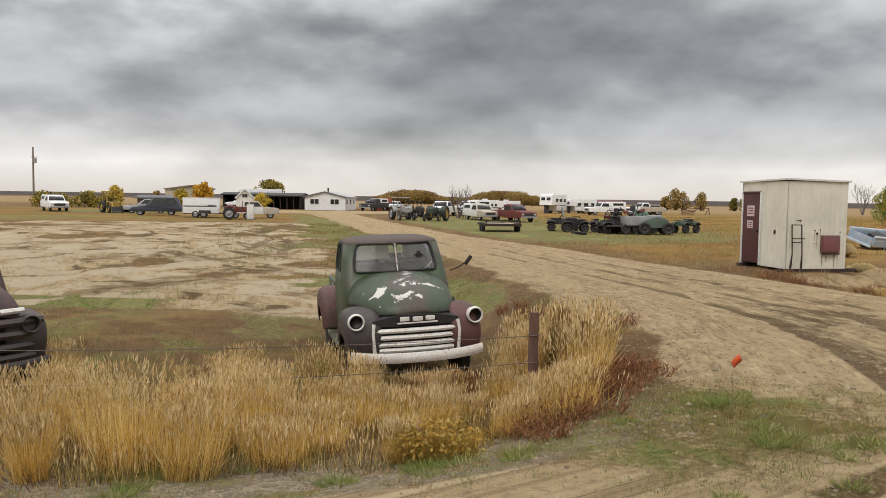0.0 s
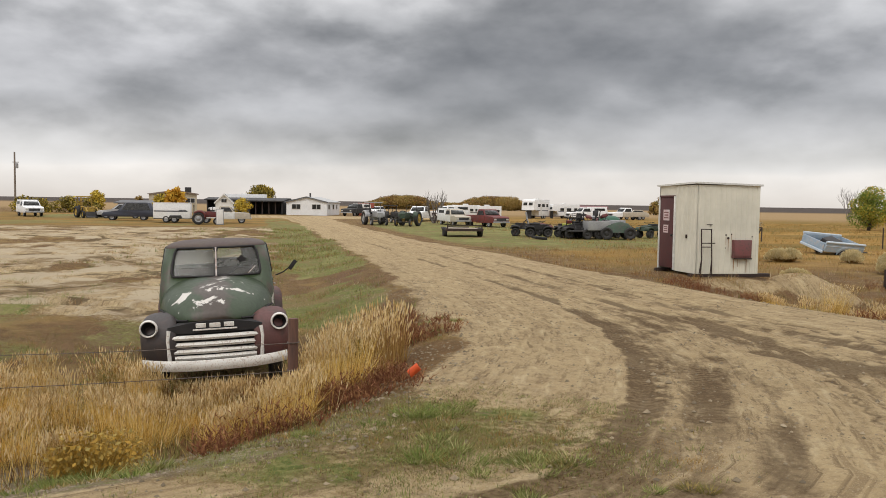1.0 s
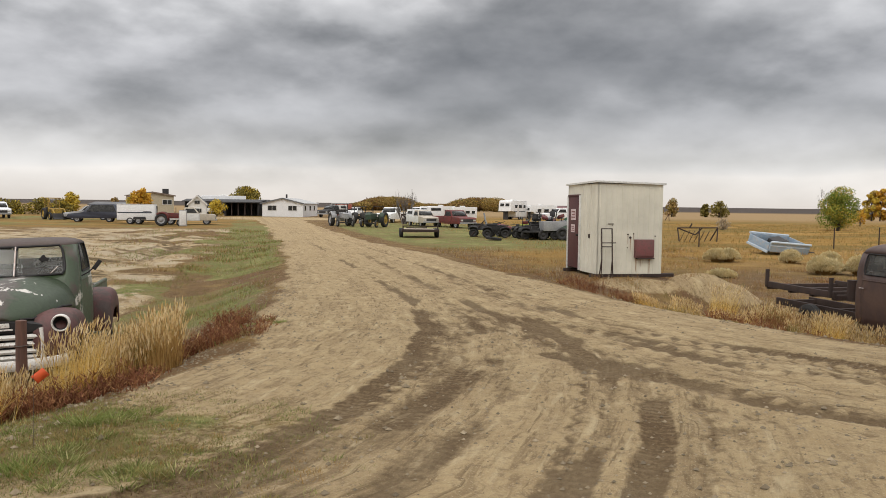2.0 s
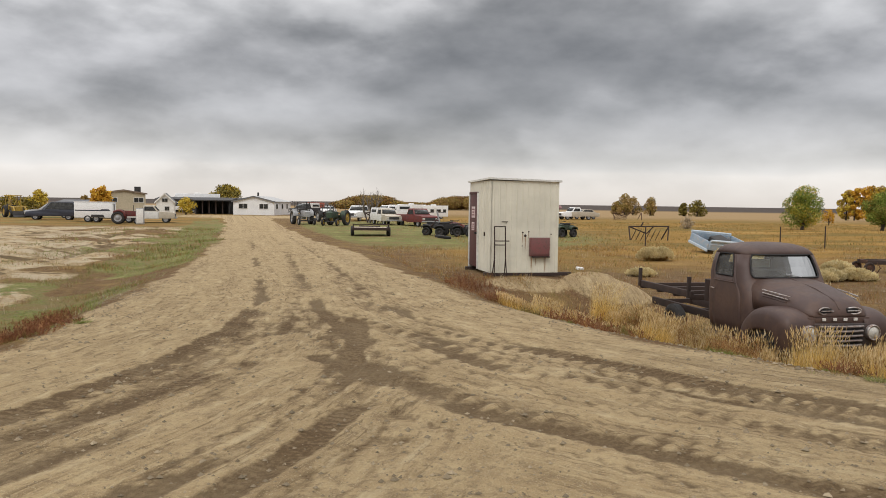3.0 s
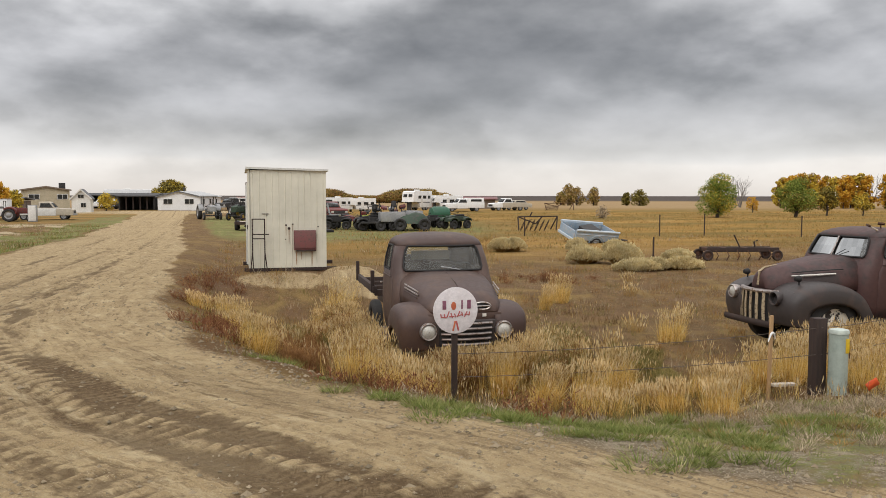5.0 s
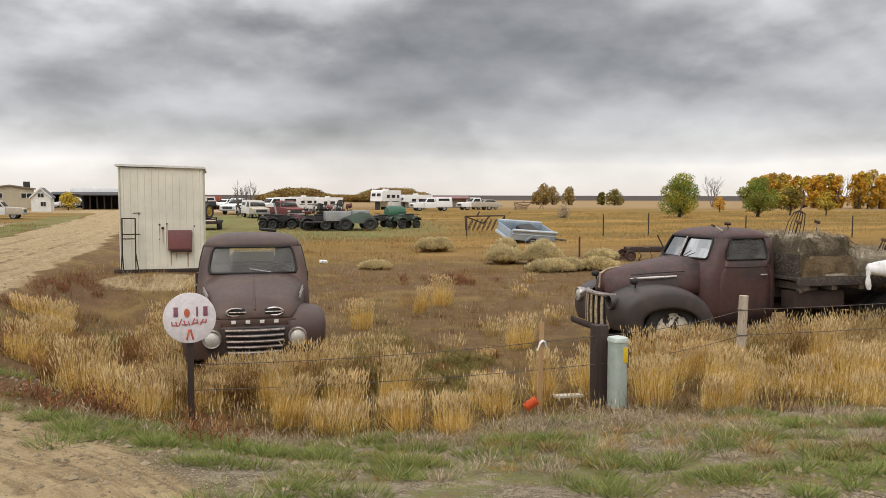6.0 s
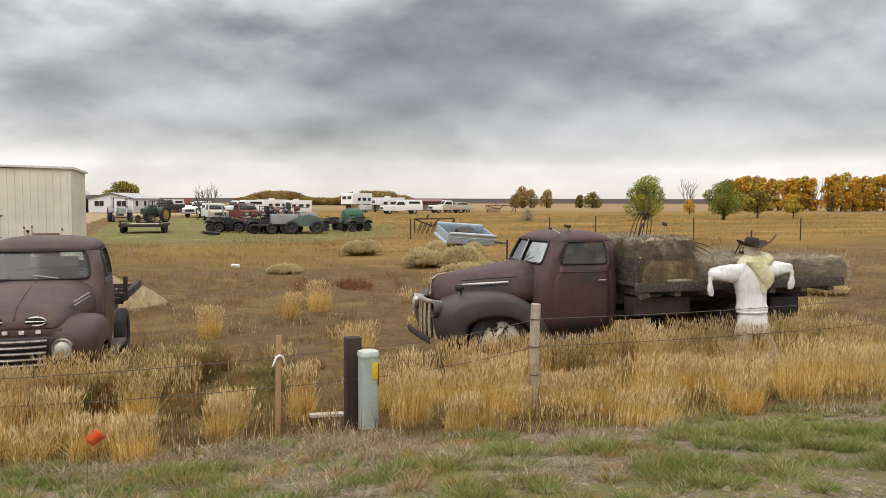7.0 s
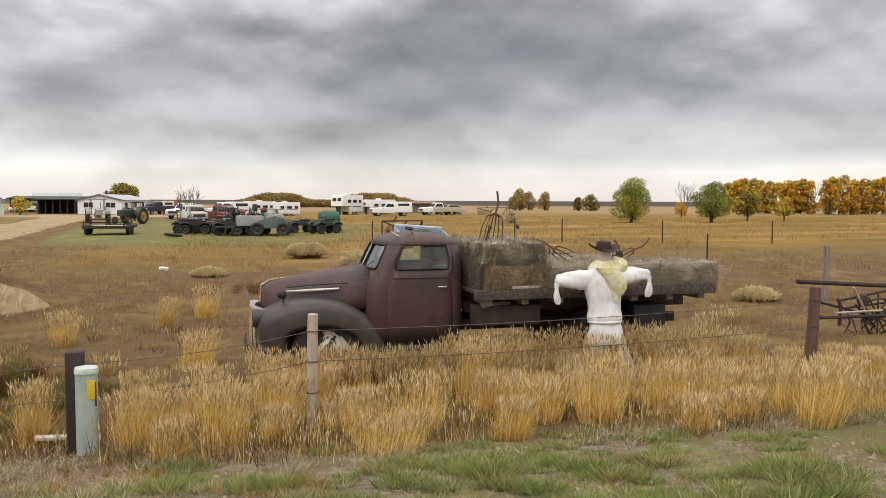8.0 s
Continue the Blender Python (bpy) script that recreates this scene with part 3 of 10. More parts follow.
def build_ground():
    grow = 36 + np.cumsum(0.12 * 1.13 ** np.arange(74))
    xs = np.concatenate([-(grow - 36 + 9)[::-1], np.arange(-9, 36, 0.12), grow])
    ys = np.concatenate([[-3000, -1200, -400, -120, -40, -14, -5], spaced([(-1, 3, 0.5), (3, 15, 0.09), (15, 26, 0.2), (26, 60, 0.5), (60, 115, 1.1)]), 115 + np.cumsum(1.2 * 1.09 ** np.arange(63))])
    X, Y = np.meshgrid(xs, ys)
    x, y = X.ravel(), Y.ravel()
    z = terrain(x, y)
    nx, ny = len(xs), len(ys)
    idx = np.arange(nx * ny).reshape(ny, nx)
    quads = np.stack([idx[:-1, :-1], idx[:-1, 1:], idx[1:, 1:], idx[1:, :-1]], -1).reshape(-1, 4)
    me = bpy.data.meshes.new("ground")
    me.vertices.add(len(x))
    me.vertices.foreach_set("co", np.stack([x, y, z], 1).ravel())
    me.loops.add(quads.size)
    me.loops.foreach_set("vertex_index", quads.ravel())
    me.polygons.add(len(quads))
    me.polygons.foreach_set("loop_start", np.arange(0, quads.size, 4))
    me.polygons.foreach_set("loop_total", np.full(len(quads), 4))
    me.update(calc_edges=True)
    me.polygons.foreach_set("use_smooth", np.ones(len(quads), bool))
    drive = drive_mask(x, y)
    lot, yard = yard_mask(x, y)
    worn = smoothstep(0.30, 0.42, rough_noise(x, y, 4.2, 12) + 0.22 * smoothstep(50, 22, y) - 0.12)
    worn = worn * smoothstep(14, 18, y + 3 * (rough_noise(x, y, 2.5, 16) - 0.5))
    lotrut = np.zeros_like(x)
    for pts, wide in LOT_RUTS:
        d = near_line(x, y, pts) + 0.5 * (rough_noise(x, y, 2.0, 15) - 0.5)
        lotrut = np.maximum(lotrut, np.exp(-((d / (0.7 * wide)) ** 4)))
    sand = np.maximum(drive, np.maximum(lot * (0.12 + 0.88 * worn), yard))
    heap = np.maximum(0, 1 - np.hypot((x - 15.0) / 1.4, (y - 17.3) / 1.05) ** 2)
    apron = np.exp(-(np.hypot((x - 13.2) / 1.4, (y - 17.6) / 0.7) ** 4)) * 0.9
    sand = np.clip(np.maximum(sand, np.maximum(smoothstep(0.1, 0.5, heap), apron)), 0, 1)
    track, run, edge = np.zeros_like(x), np.zeros_like(x), np.zeros_like(x)
    for nth, (pts, wide, deep) in enumerate(TRACKS):
        d, r_, s_ = along_line(x, y, pts)
        one = deep * np.exp(-((d / (1.2 * wide)) ** 4)) * (0.5 + 0.5 * smoothstep(0.34, 0.54, rough_noise(x + 7 * nth, y, 2.1, 20)))
        run, edge = np.where(one > track, r_, run), np.where(one > track, s_ / wide, edge)
        track = np.maximum(track, one)
    track = track * np.interp(y, [3, 10, 15, 30, 60], [1.12, 1.05, 0.75, 0.6, 0.5])
    track = np.where(drive > 0.05, track * drive, 0)
    track = np.maximum(track, lot * lotrut * (0.35 + 0.5 * rough_noise(x, y, 2.5, 17)))
    # grass kinds
    verge = (1 - smoothstep(5.6, 7.0, y + 0.8 * (rough_noise(x, y, 2, 30) - 0.5)))
    green = verge * 0.55 * smoothstep(0.44, 0.66, rough_noise(x, y, 0.6, 31))
    mid_green = np.exp(-(np.hypot((x - 16) / 15, (y - 60) / 26) ** 4)) * smoothstep(0.5, 2.5, x - np.interp(y, RIGHT_Y, RIGHT_X))
    strip = np.exp(-(((x - np.interp(y, LEFT_Y, LEFT_X) + 1.5 + 1.6 * (rough_noise(x, y, 4, 36) - 0.5)) / 1.2) ** 4)) * smoothstep(13, 16, y) * (1 - smoothstep(80, 95, y))
    weedy = np.exp(-(np.hypot((x + 25.5) / 3.2, (y - 97) / 9) ** 4)) + np.exp(-(np.hypot((x - 0.3) / 2.2, (y - 62) / 12) ** 4))
    back = smoothstep(60, 68, y) * (1 - smoothstep(-2, 3, x)) * (1 - smoothstep(100, 130, y)) * 0.8
    shoulder = np.exp(-(np.hypot((x - 3.2) / 2.0, (y - 5.3) / 1.5) ** 4)) * (0.55 + 0.65 * patchy(x, y, 0.25, 37)) * smoothstep(0.38, 0.56, rough_noise(x, y, 0.7, 34))
    sand = sand * (1 - 0.75 * shoulder)
    green = np.maximum(green, 0.52 * smoothstep(3.0, 1.5, x) * smoothstep(8.5, 9.5, y) * (1 - smoothstep(15.5, 18.5, y + 2 * (rough_noise(x, y, 3, 9) - 0.5))) * smoothstep(0.42, 0.58, rough_noise(x, y, 1.2, 39)))
    green = np.maximum(green, 0.75 * shoulder)
    for gx, gy, rx, ry in ((1.2, 20.3, 2.0, 2.6), (0.4, 40, 3.6, 8), (3.6, 24, 0.7, 3.0), (-5.0, 17.5, 2.5, 1.4), (2.0, 28, 1.3, 3.0), (1.9, 16.2, 0.8, 2.0)):
        strip = np.maximum(strip, 1.1 * np.exp(-(np.hypot((x - gx) / rx, (y - gy) / ry) ** 4)))
    sand = sand * (1 - 0.8 * np.clip(strip, 0, 1) * smoothstep(0.40, 0.52, rough_noise(x, y, 2.2, 33)))
    green = np.maximum(green, verge * smoothstep(12, 14, x) * (0.05 + 0.55 * smoothstep(0.43, 0.60, rough_noise(x, y, 0.8, 38))))
    shore = verge * (1 - drive)
    green = np.clip(np.maximum(green, np.maximum(mid_green * (0.62 + 0.6 * rough_noise(x, y, 5, 32)), np.maximum(strip * 1.1 * smoothstep(0.30, 0.48, rough_noise(x, y, 2.2, 33)), back * 0.7 * smoothstep(0.52, 0.66, rough_noise(x, y, 7, 35))))) + 0.8 * weedy, 0, 1)
    # belt of tall grass, where ground shade is put into the soil colour
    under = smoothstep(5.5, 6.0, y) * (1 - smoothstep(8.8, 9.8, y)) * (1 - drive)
    ochre = smoothstep(12, 15, x) * smoothstep(22, 34, y - 0.1 * (x - 20)) * (1 - smoothstep(90, 160, y))
    reddish = np.exp(-(((x - np.interp(y, LEFT_Y, LEFT_X) + 0.9) / 1.1) ** 2)) * smoothstep(5.2, 6.5, y) * (1 - smoothstep(24, 34, y))
    reddish = np.maximum(reddish * 0.55, 0.55 * np.exp(-(((x - np.interp(y, RIGHT_Y, RIGHT_X) - 1.0) / 1.0) ** 2)) * smoothstep(5.2, 7, y) * (1 - smoothstep(19, 26, y)))
    ochre = np.maximum(ochre, 0.9 * back)
    ochre = ochre * (1 - 0.6 * mid_green)
    plough = smoothstep(330, 480, y + 0.35 * x)
    pale = smoothstep(120, 170, y + 0.4 * x) * (1 - plough)
    _, run_w, off_w = along_line(x, y, TRACKS[0][0])
    _, run_e, off_e = along_line(x, y, TRACKS[7][0])
    # the public road crosses the foot of the drive
    run_w, off_w = np.where(y < 2.4, x, run_w), np.where(y < 2.4, y, off_w)
    run_e, off_e = np.where(y < 2.4, x, run_e), np.where(y < 2.4, y, off_e)
    toward_east = smoothstep(-0.5, 0.5, x - np.interp(y, [3, 6, 9, 14, 60], [8.6, 8.9, 8.6, 7.9, 5.6]))
    for name, values in (("off_w", off_w), ("run_w", run_w), ("off_e", off_e), ("run_e", run_e), ("toward_east", toward_east), ("run", run), ("edge", edge)):
        me.attributes.new(name, "FLOAT", "POINT").data.foreach_set("value", values.astype(np.float32))
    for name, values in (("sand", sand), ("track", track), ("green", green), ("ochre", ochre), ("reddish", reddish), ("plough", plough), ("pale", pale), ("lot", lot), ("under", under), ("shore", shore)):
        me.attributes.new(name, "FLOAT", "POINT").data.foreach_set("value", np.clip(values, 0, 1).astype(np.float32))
    ob = tagged(new("ground", me), "rutted sandy drive through dry prairie grass", "ground", kind="structure")
    m, k = material("prairie_ground")
    att = lambda nm: attribute(k, nm)
    pos = k.n("ShaderNodeNewGeometry").outputs["Position"]
    n_big, n_mid = k.noise(0.35, 5, 0.6, pos), k.noise(2.2, 6, 0.65, pos, 0.3)
    n_fine, n_grit = k.noise(14, 5, 0.7, pos), k.noise(70, 3, 0.7, pos)
    soft = lambda a, amount=0.5: k.ramp(k.math("ADD", a, k.math("MULTIPLY", k.math("SUBTRACT", n_fine, 0.5), amount)), [(0.38, 0.0), (0.62, 1.0)])
    clod = k.noise(5.5, 6, 0.7, pos, 0.4)
    dry = k.mix(k.ramp(n_mid, [(0.35, 0.0), (0.65, 1.0)]), (0.130, 0.070, 0.031, 1), (0.25, 0.148, 0.066, 1))
    dry = k.mix(k.ramp(clod, [(0.47, 0.0), (0.58, 0.85)]), dry, (0.12, 0.078, 0.034, 1))
    dry = k.mix(k.ramp(n_fine, [(0.48, 0.0), (0.60, 0.8)]), dry, (0.155, 0.10, 0.046, 1))
    patch = k.noise(0.75, 6, 0.62, pos, 0.6)
    dry = k.mix(k.ramp(patch, [(0.50, 0.0), (0.60, 0.75)]), dry, k.mix(n_fine, (0.215, 0.145, 0.048, 1), (0.33, 0.215, 0.082, 1)))
    dry = k.mix(k.ramp(patch, [(0.34, 0.7), (0.44, 0.0)]), dry, k.mix(n_fine, (0.12, 0.062, 0.034, 1), (0.22, 0.13, 0.075, 1)))
    dry = k.mix(k.ramp(n_grit, [(0.54, 0.0), (0.66, 0.8)]), dry, (0.42, 0.31, 0.175, 1))
    # brown litter under the tall grass, its colour darkened for the shade there
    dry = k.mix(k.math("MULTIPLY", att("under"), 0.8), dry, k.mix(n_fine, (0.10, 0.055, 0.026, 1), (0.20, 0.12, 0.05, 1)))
    soil = k.mix(k.ramp(clod, [(0.42, 0.0), (0.58, 1.0)]), (0.36, 0.295, 0.205, 1), (0.22, 0.175, 0.115, 1))
    soil = k.mix(k.ramp(n_fine, [(0.46, 0.0), (0.58, 0.85)]), soil, (0.16, 0.12, 0.07, 1))
    soil = k.mix(k.ramp(n_grit, [(0.54, 0.0), (0.62, 0.9)]), soil, (0.55, 0.47, 0.35, 1))
    dry = k.mix(att("shore"), dry, soil)
    far_band = k.noise(0.22, 5, 0.6, k.n("ShaderNodeMapping", Vector=pos, Scale=(0.25, 1.0, 1.0)).outputs[0], 0.5)
    meadow = k.mix(n_mid, (0.40, 0.225, 0.052, 1), (0.27, 0.165, 0.050, 1))
    meadow = k.mix(k.ramp(far_band, [(0.42, 0.0), (0.60, 0.8)]), meadow, (0.165, 0.125, 0.040, 1))
    meadow = k.mix(k.ramp(far_band, [(0.30, 0.6), (0.42, 0.0)]), meadow, (0.50, 0.33, 0.13, 1))
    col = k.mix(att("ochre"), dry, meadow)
    col = k.mix(soft(att("reddish"), 0.9), col, k.mix(n_fine, (0.12, 0.062, 0.038, 1), (0.22, 0.135, 0.08, 1)))
    wash, wash2 = k.noise(0.20, 7, 0.62, pos, 0.7), k.noise(0.55, 7, 0.66, pos, 0.9)
    grassy = k.mix(k.ramp(n_fine, [(0.40, 0.0), (0.62, 1.0)]), (0.105, 0.140, 0.034, 1), (0.26, 0.25, 0.085, 1))
    grassy = k.mix(k.ramp(clod, [(0.50, 0.0), (0.60, 0.8)]), grassy, (0.23, 0.17, 0.095, 1))
    grassy = k.mix(k.ramp(wash2, [(0.50, 0.0), (0.58, 0.75)]), grassy, (0.25, 0.17, 0.08, 1))
    grassy = k.mix(k.ramp(wash2, [(0.40, 0.5), (0.47, 0.0)]), grassy, (0.33, 0.29, 0.12, 1))
    col = k.mix(soft(att("green"), 0.8), col, grassy)

    def along_drive(scale, stretch, detail, wave):
        """Noise drawn out along the curves of the drive."""
        sets = [k.noise(scale, detail, 0.62, k.n("ShaderNodeCombineXYZ", X=att("off_" + c), Y=k.math("MULTIPLY", att("run_" + c), stretch), Z=z), wave) for c, z in (("w", 0.0), ("e", 9.0))]
        return k.math("ADD", k.math("MULTIPLY", sets[0], k.math("SUBTRACT", 1.0, att("toward_east"))), k.math("MULTIPLY", sets[1], att("toward_east")))

    streak, streak2, streak3 = along_drive(2.2, 0.10, 5, 0.5), along_drive(7.5, 0.22, 4, 0.4), along_drive(17.0, 0.14, 3, 0.3)
    sandy = k.mix(k.ramp(n_mid, [(0.3, 0.0), (0.7, 1.0)]), (0.415, 0.30, 0.160, 1), (0.525, 0.40, 0.225, 1))
    sandy = k.mix(k.ramp(clod, [(0.50, 0.0), (0.64, 0.6)]), sandy, (0.29, 0.207, 0.115, 1))
    sandy = k.mix(k.ramp(n_fine, [(0.36, 0.7), (0.48, 0.0)]), sandy, (0.26, 0.19, 0.112, 1))
    sandy = k.mix(k.math("MULTIPLY", k.ramp(streak, [(0.52, 0.0), (0.64, 1.0)]), 0.5), sandy, (0.275, 0.195, 0.106, 1))
    sandy = k.mix(k.math("MULTIPLY", k.ramp(streak2, [(0.55, 0.0), (0.63, 1.0)]), 0.55), sandy, (0.225, 0.155, 0.083, 1))
    sandy = k.mix(k.math("MULTIPLY", k.ramp(streak3, [(0.54, 0.0), (0.64, 1.0)]), k.ramp(streak, [(0.40, 0.0), (0.55, 0.8)])), sandy, (0.19, 0.13, 0.068, 1))
    sandy = k.mix(k.math("MULTIPLY", k.ramp(streak2, [(0.32, 1.0), (0.44, 0.0)]), 0.6), sandy, (0.61, 0.49, 0.30, 1))
    sandy = k.mix(k.ramp(n_grit, [(0.56, 0.0), (0.68, 0.85)]), sandy, (0.58, 0.475, 0.305, 1))
    sandy = k.mix(k.math("MULTIPLY", att("lot"), k.ramp(wash,[(0.52, 0.0), (0.57, 0.8)])), sandy, (0.25, 0.175, 0.095, 1))
    sandy = k.mix(k.math("MULTIPLY", att("lot"), k.ramp(wash2, [(0.56, 0.0), (0.60, 0.9)])), sandy, (0.13, 0.09, 0.046, 1))
    sandy = k.mix(k.math("MULTIPLY", att("lot"), k.ramp(wash2, [(0.46, 0.85), (0.52, 0.0)])), sandy, (0.51, 0.42, 0.29, 1))
    col = k.mix(soft(att("sand"), 0.8), col, sandy)
    slant = k.math("ADD", att("run"), k.math("MULTIPLY", k.math("ABSOLUTE", att("edge")), 0.035))
    lug = k.math("SINE", k.math("MULTIPLY", k.math("ADD", slant, k.math("MULTIPLY", n_fine, 0.05)), 62.0))
    lug = k.math("ADD", 0.5, k.math("MULTIPLY", lug, 0.5))
    tread = k.math("ADD", k.math("MULTIPLY", k.noise(26, 3, 0.6, pos), 0.75), k.math("MULTIPLY", k.math("MULTIPLY", lug, k.ramp(n_mid, [(0.42, 0.0), (0.55, 1.0)])), 0.17))
    mud = k.mix(k.ramp(tread, [(0.36, 0.0), (0.56, 1.0)]), (0.10, 0.060, 0.029, 1), (0.215, 0.147, 0.080, 1))
    mud = k.mix(k.ramp(n_big, [(0.42, 0.0), (0.6, 0.6)]), mud, (0.19, 0.138, 0.08, 1))
    ragged = k.math("ADD", att("track"), k.math("MULTIPLY", k.math("SUBTRACT", streak2, 0.5), 0.5))
    ragged = k.math("ADD", ragged, k.math("MULTIPLY", k.math("SUBTRACT", clod, 0.5), 0.35))
    col = k.mix(k.math("MULTIPLY", soft(ragged, 0.5), k.math("MULTIPLY", k.ramp(att("track"), [(0.05, 0.0), (0.35, 1.0)]), 0.85)), col, mud)
    col = k.mix(att("pale"), col, k.mix(n_big, (0.36, 0.25, 0.125, 1), (0.30, 0.20, 0.10, 1)))
    col = k.mix(att("plough"), col, k.mix(n_big, (0.055, 0.045, 0.042, 1), (0.10, 0.078, 0.062, 1)))
    col = k.mix(0.5, col, k.ramp(n_big, [(0.25, 0.72), (0.75, 1.0)]), "MULTIPLY")
    height = k.math("ADD", k.math("MULTIPLY", k.math("ADD", n_fine, clod), 0.6), k.math("ADD", k.math("MULTIPLY", n_grit, 0.3), k.math("ADD", k.math("MULTIPLY", k.math("ADD", streak2, streak3), 0.4), k.math("MULTIPLY", k.math("MULTIPLY", tread, att("track")), 0.3))))
    finish(k, col, 0.95, height, 1.0, 0.08, extra={"Specular__IOR__Level": 0.12})
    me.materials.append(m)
    return ob


def attribute(k, nm):
    node = k.n("ShaderNodeAttribute")
    node.attribute_name = nm
    return node.outputs["Fac"]


build_ground()


def part(name, bm, mat, parent, label="", smooth=40, thick=0.0):
    """Links a bmesh as one mesh object under a thing, a part, or at top level."""
    me = bpy.data.meshes.new(name)
    bmesh.ops.recalc_face_normals(bm, faces=bm.faces[:])
    bm.to_mesh(me)
    bm.free()
    for one in mat if isinstance(mat, (list, tuple)) else (mat,):
        me.materials.append(M[one])
    if smooth:
        me.polygons.foreach_set("use_smooth", np.ones(len(me.polygons), bool))
        me.set_sharp_from_angle(angle=radians(smooth))
    ob = new(name, me)
    ob.parent = parent
    if label:
        ob["label"] = label
    if thick:
        mod = ob.modifiers.new("thickness", "SOLIDIFY")
        mod.thickness, mod.offset = thick, -1
    return ob


def thing(name, label, category, m, group=""):
    ob = new(name)
    ob.empty_display_size = 0.2
    ob.matrix_world = m
    return tagged(ob, label, category, group)


def on_ground(x, y, turn=0.0, sink=0.0):
    return pose(x, y, ground_z(x, y) - sink, 0, 0, turn)


def box(bm, cx, cy, cz, sx, sy, sz, bevel=0.0, rot=None, seg=2):
    m = Matrix.LocRotScale((cx, cy, cz), Euler([radians(a) for a in rot]) if rot else None, (sx, sy, sz))
    made = bmesh.ops.create_cube(bm, size=1, matrix=m)["verts"]
    if bevel:
        edges = {e for v in made for e in v.link_edges}
        bmesh.ops.bevel(bm, geom=list(edges), offset=bevel, segments=seg, profile=0.6, affect="EDGES")
    return bm


def one_box(*a, **k):
    return box(bmesh.new(), *a, **k)


def rod(bm, a, b, r0, r1=None, seg=8):
    a, b = Vector(a), Vector(b)
    d = b - a
    m = Matrix.Translation((a + b) / 2) @ d.to_track_quat("Z", "Y").to_matrix().to_4x4()
    bmesh.ops.create_cone(bm, cap_ends=True, segments=seg, radius1=r0, radius2=r0 if r1 is None else r1, depth=d.length, matrix=m)
    return bm


def tube(bm, pts, r, seg=6, closed=False):
    """A round bar along a broken line."""
    pts = [Vector(p) for p in pts]
    n, rings = len(pts), []
    for i, p in enumerate(pts):
        a = pts[i - 1] if i or closed else p
        b = pts[(i + 1) % n] if i < n - 1 or closed else p
        t = (b - a).normalized()
        up = Vector((0, 0, 1)) if abs(t.z) < 0.95 else Vector((1, 0, 0))
        s = t.cross(up).normalized()
        u = s.cross(t)
        rr = r[i] if isinstance(r, (list, tuple)) else r
        rings.append([bm.verts.new(p + rr * (math.cos(k * math.tau / seg) * s + math.sin(k * math.tau / seg) * u)) for k in range(seg)])
    last = n if closed else n - 1
    for i in range(last):
        a, b = rings[i], rings[(i + 1) % n]
        for k in range(seg):
            bm.faces.new((a[k], a[(k + 1) % seg], b[(k + 1) % seg], b[k]))
    if not closed:
        bm.faces.new(rings[0][::-1])
        bm.faces.new(rings[-1])
    return bm


def loft(bm, rings, closed=True, caps=(True, True)):
    """A skin over rings of points, all of one count."""
    made = [[bm.verts.new(p) for p in ring] for ring in rings]
    n = len(rings[0])
    for a, b in zip(made, made[1:]):
        for k in range(n if closed else n - 1):
            bm.faces.new((a[k], a[(k + 1) % n], b[(k + 1) % n], b[k]))
    if caps[0]:
        bm.faces.new(made[0][::-1])
    if caps[1]:
        bm.faces.new(made[-1])
    return bm


def lathe(bm, profile, centre, axis=(1, 0, 0), seg=24, caps=True):
    """Turns a profile of (radius, along) round an axis."""
    q = Vector(axis).to_track_quat("Z", "Y").to_matrix()
    c = Vector(centre)
    rings = [[c + q @ Vector((r * math.cos(k * math.tau / seg), r * math.sin(k * math.tau / seg), h)) for k in range(seg)] for r, h in profile]
    return loft(bm, rings, True, (caps, caps))


def side_cut(bm, outline, x0, x1, bevel=0.0, inset_top=None):
    """A solid with the given outline in y and z, from x0 to x1; inset_top(z): how far both sides lean in at a height."""
    lean = inset_top or (lambda z: 0.0)
    a = [bm.verts.new((x0 + lean(z), y, z)) for y, z in outline]
    b = [bm.verts.new((x1 - lean(z), y, z)) for y, z in outline]
    n = len(outline)
    faces = [bm.faces.new(a[::-1]), bm.faces.new(b)]
    for k in range(n):
        faces.append(bm.faces.new((a[k], a[(k + 1) % n], b[(k + 1) % n], b[k])))
    if bevel:
        rim = [e for f in faces[:2] for e in f.edges]
        bmesh.ops.bevel(bm, geom=rim, offset=bevel, segments=2, profile=0.6, affect="EDGES")
    return bm


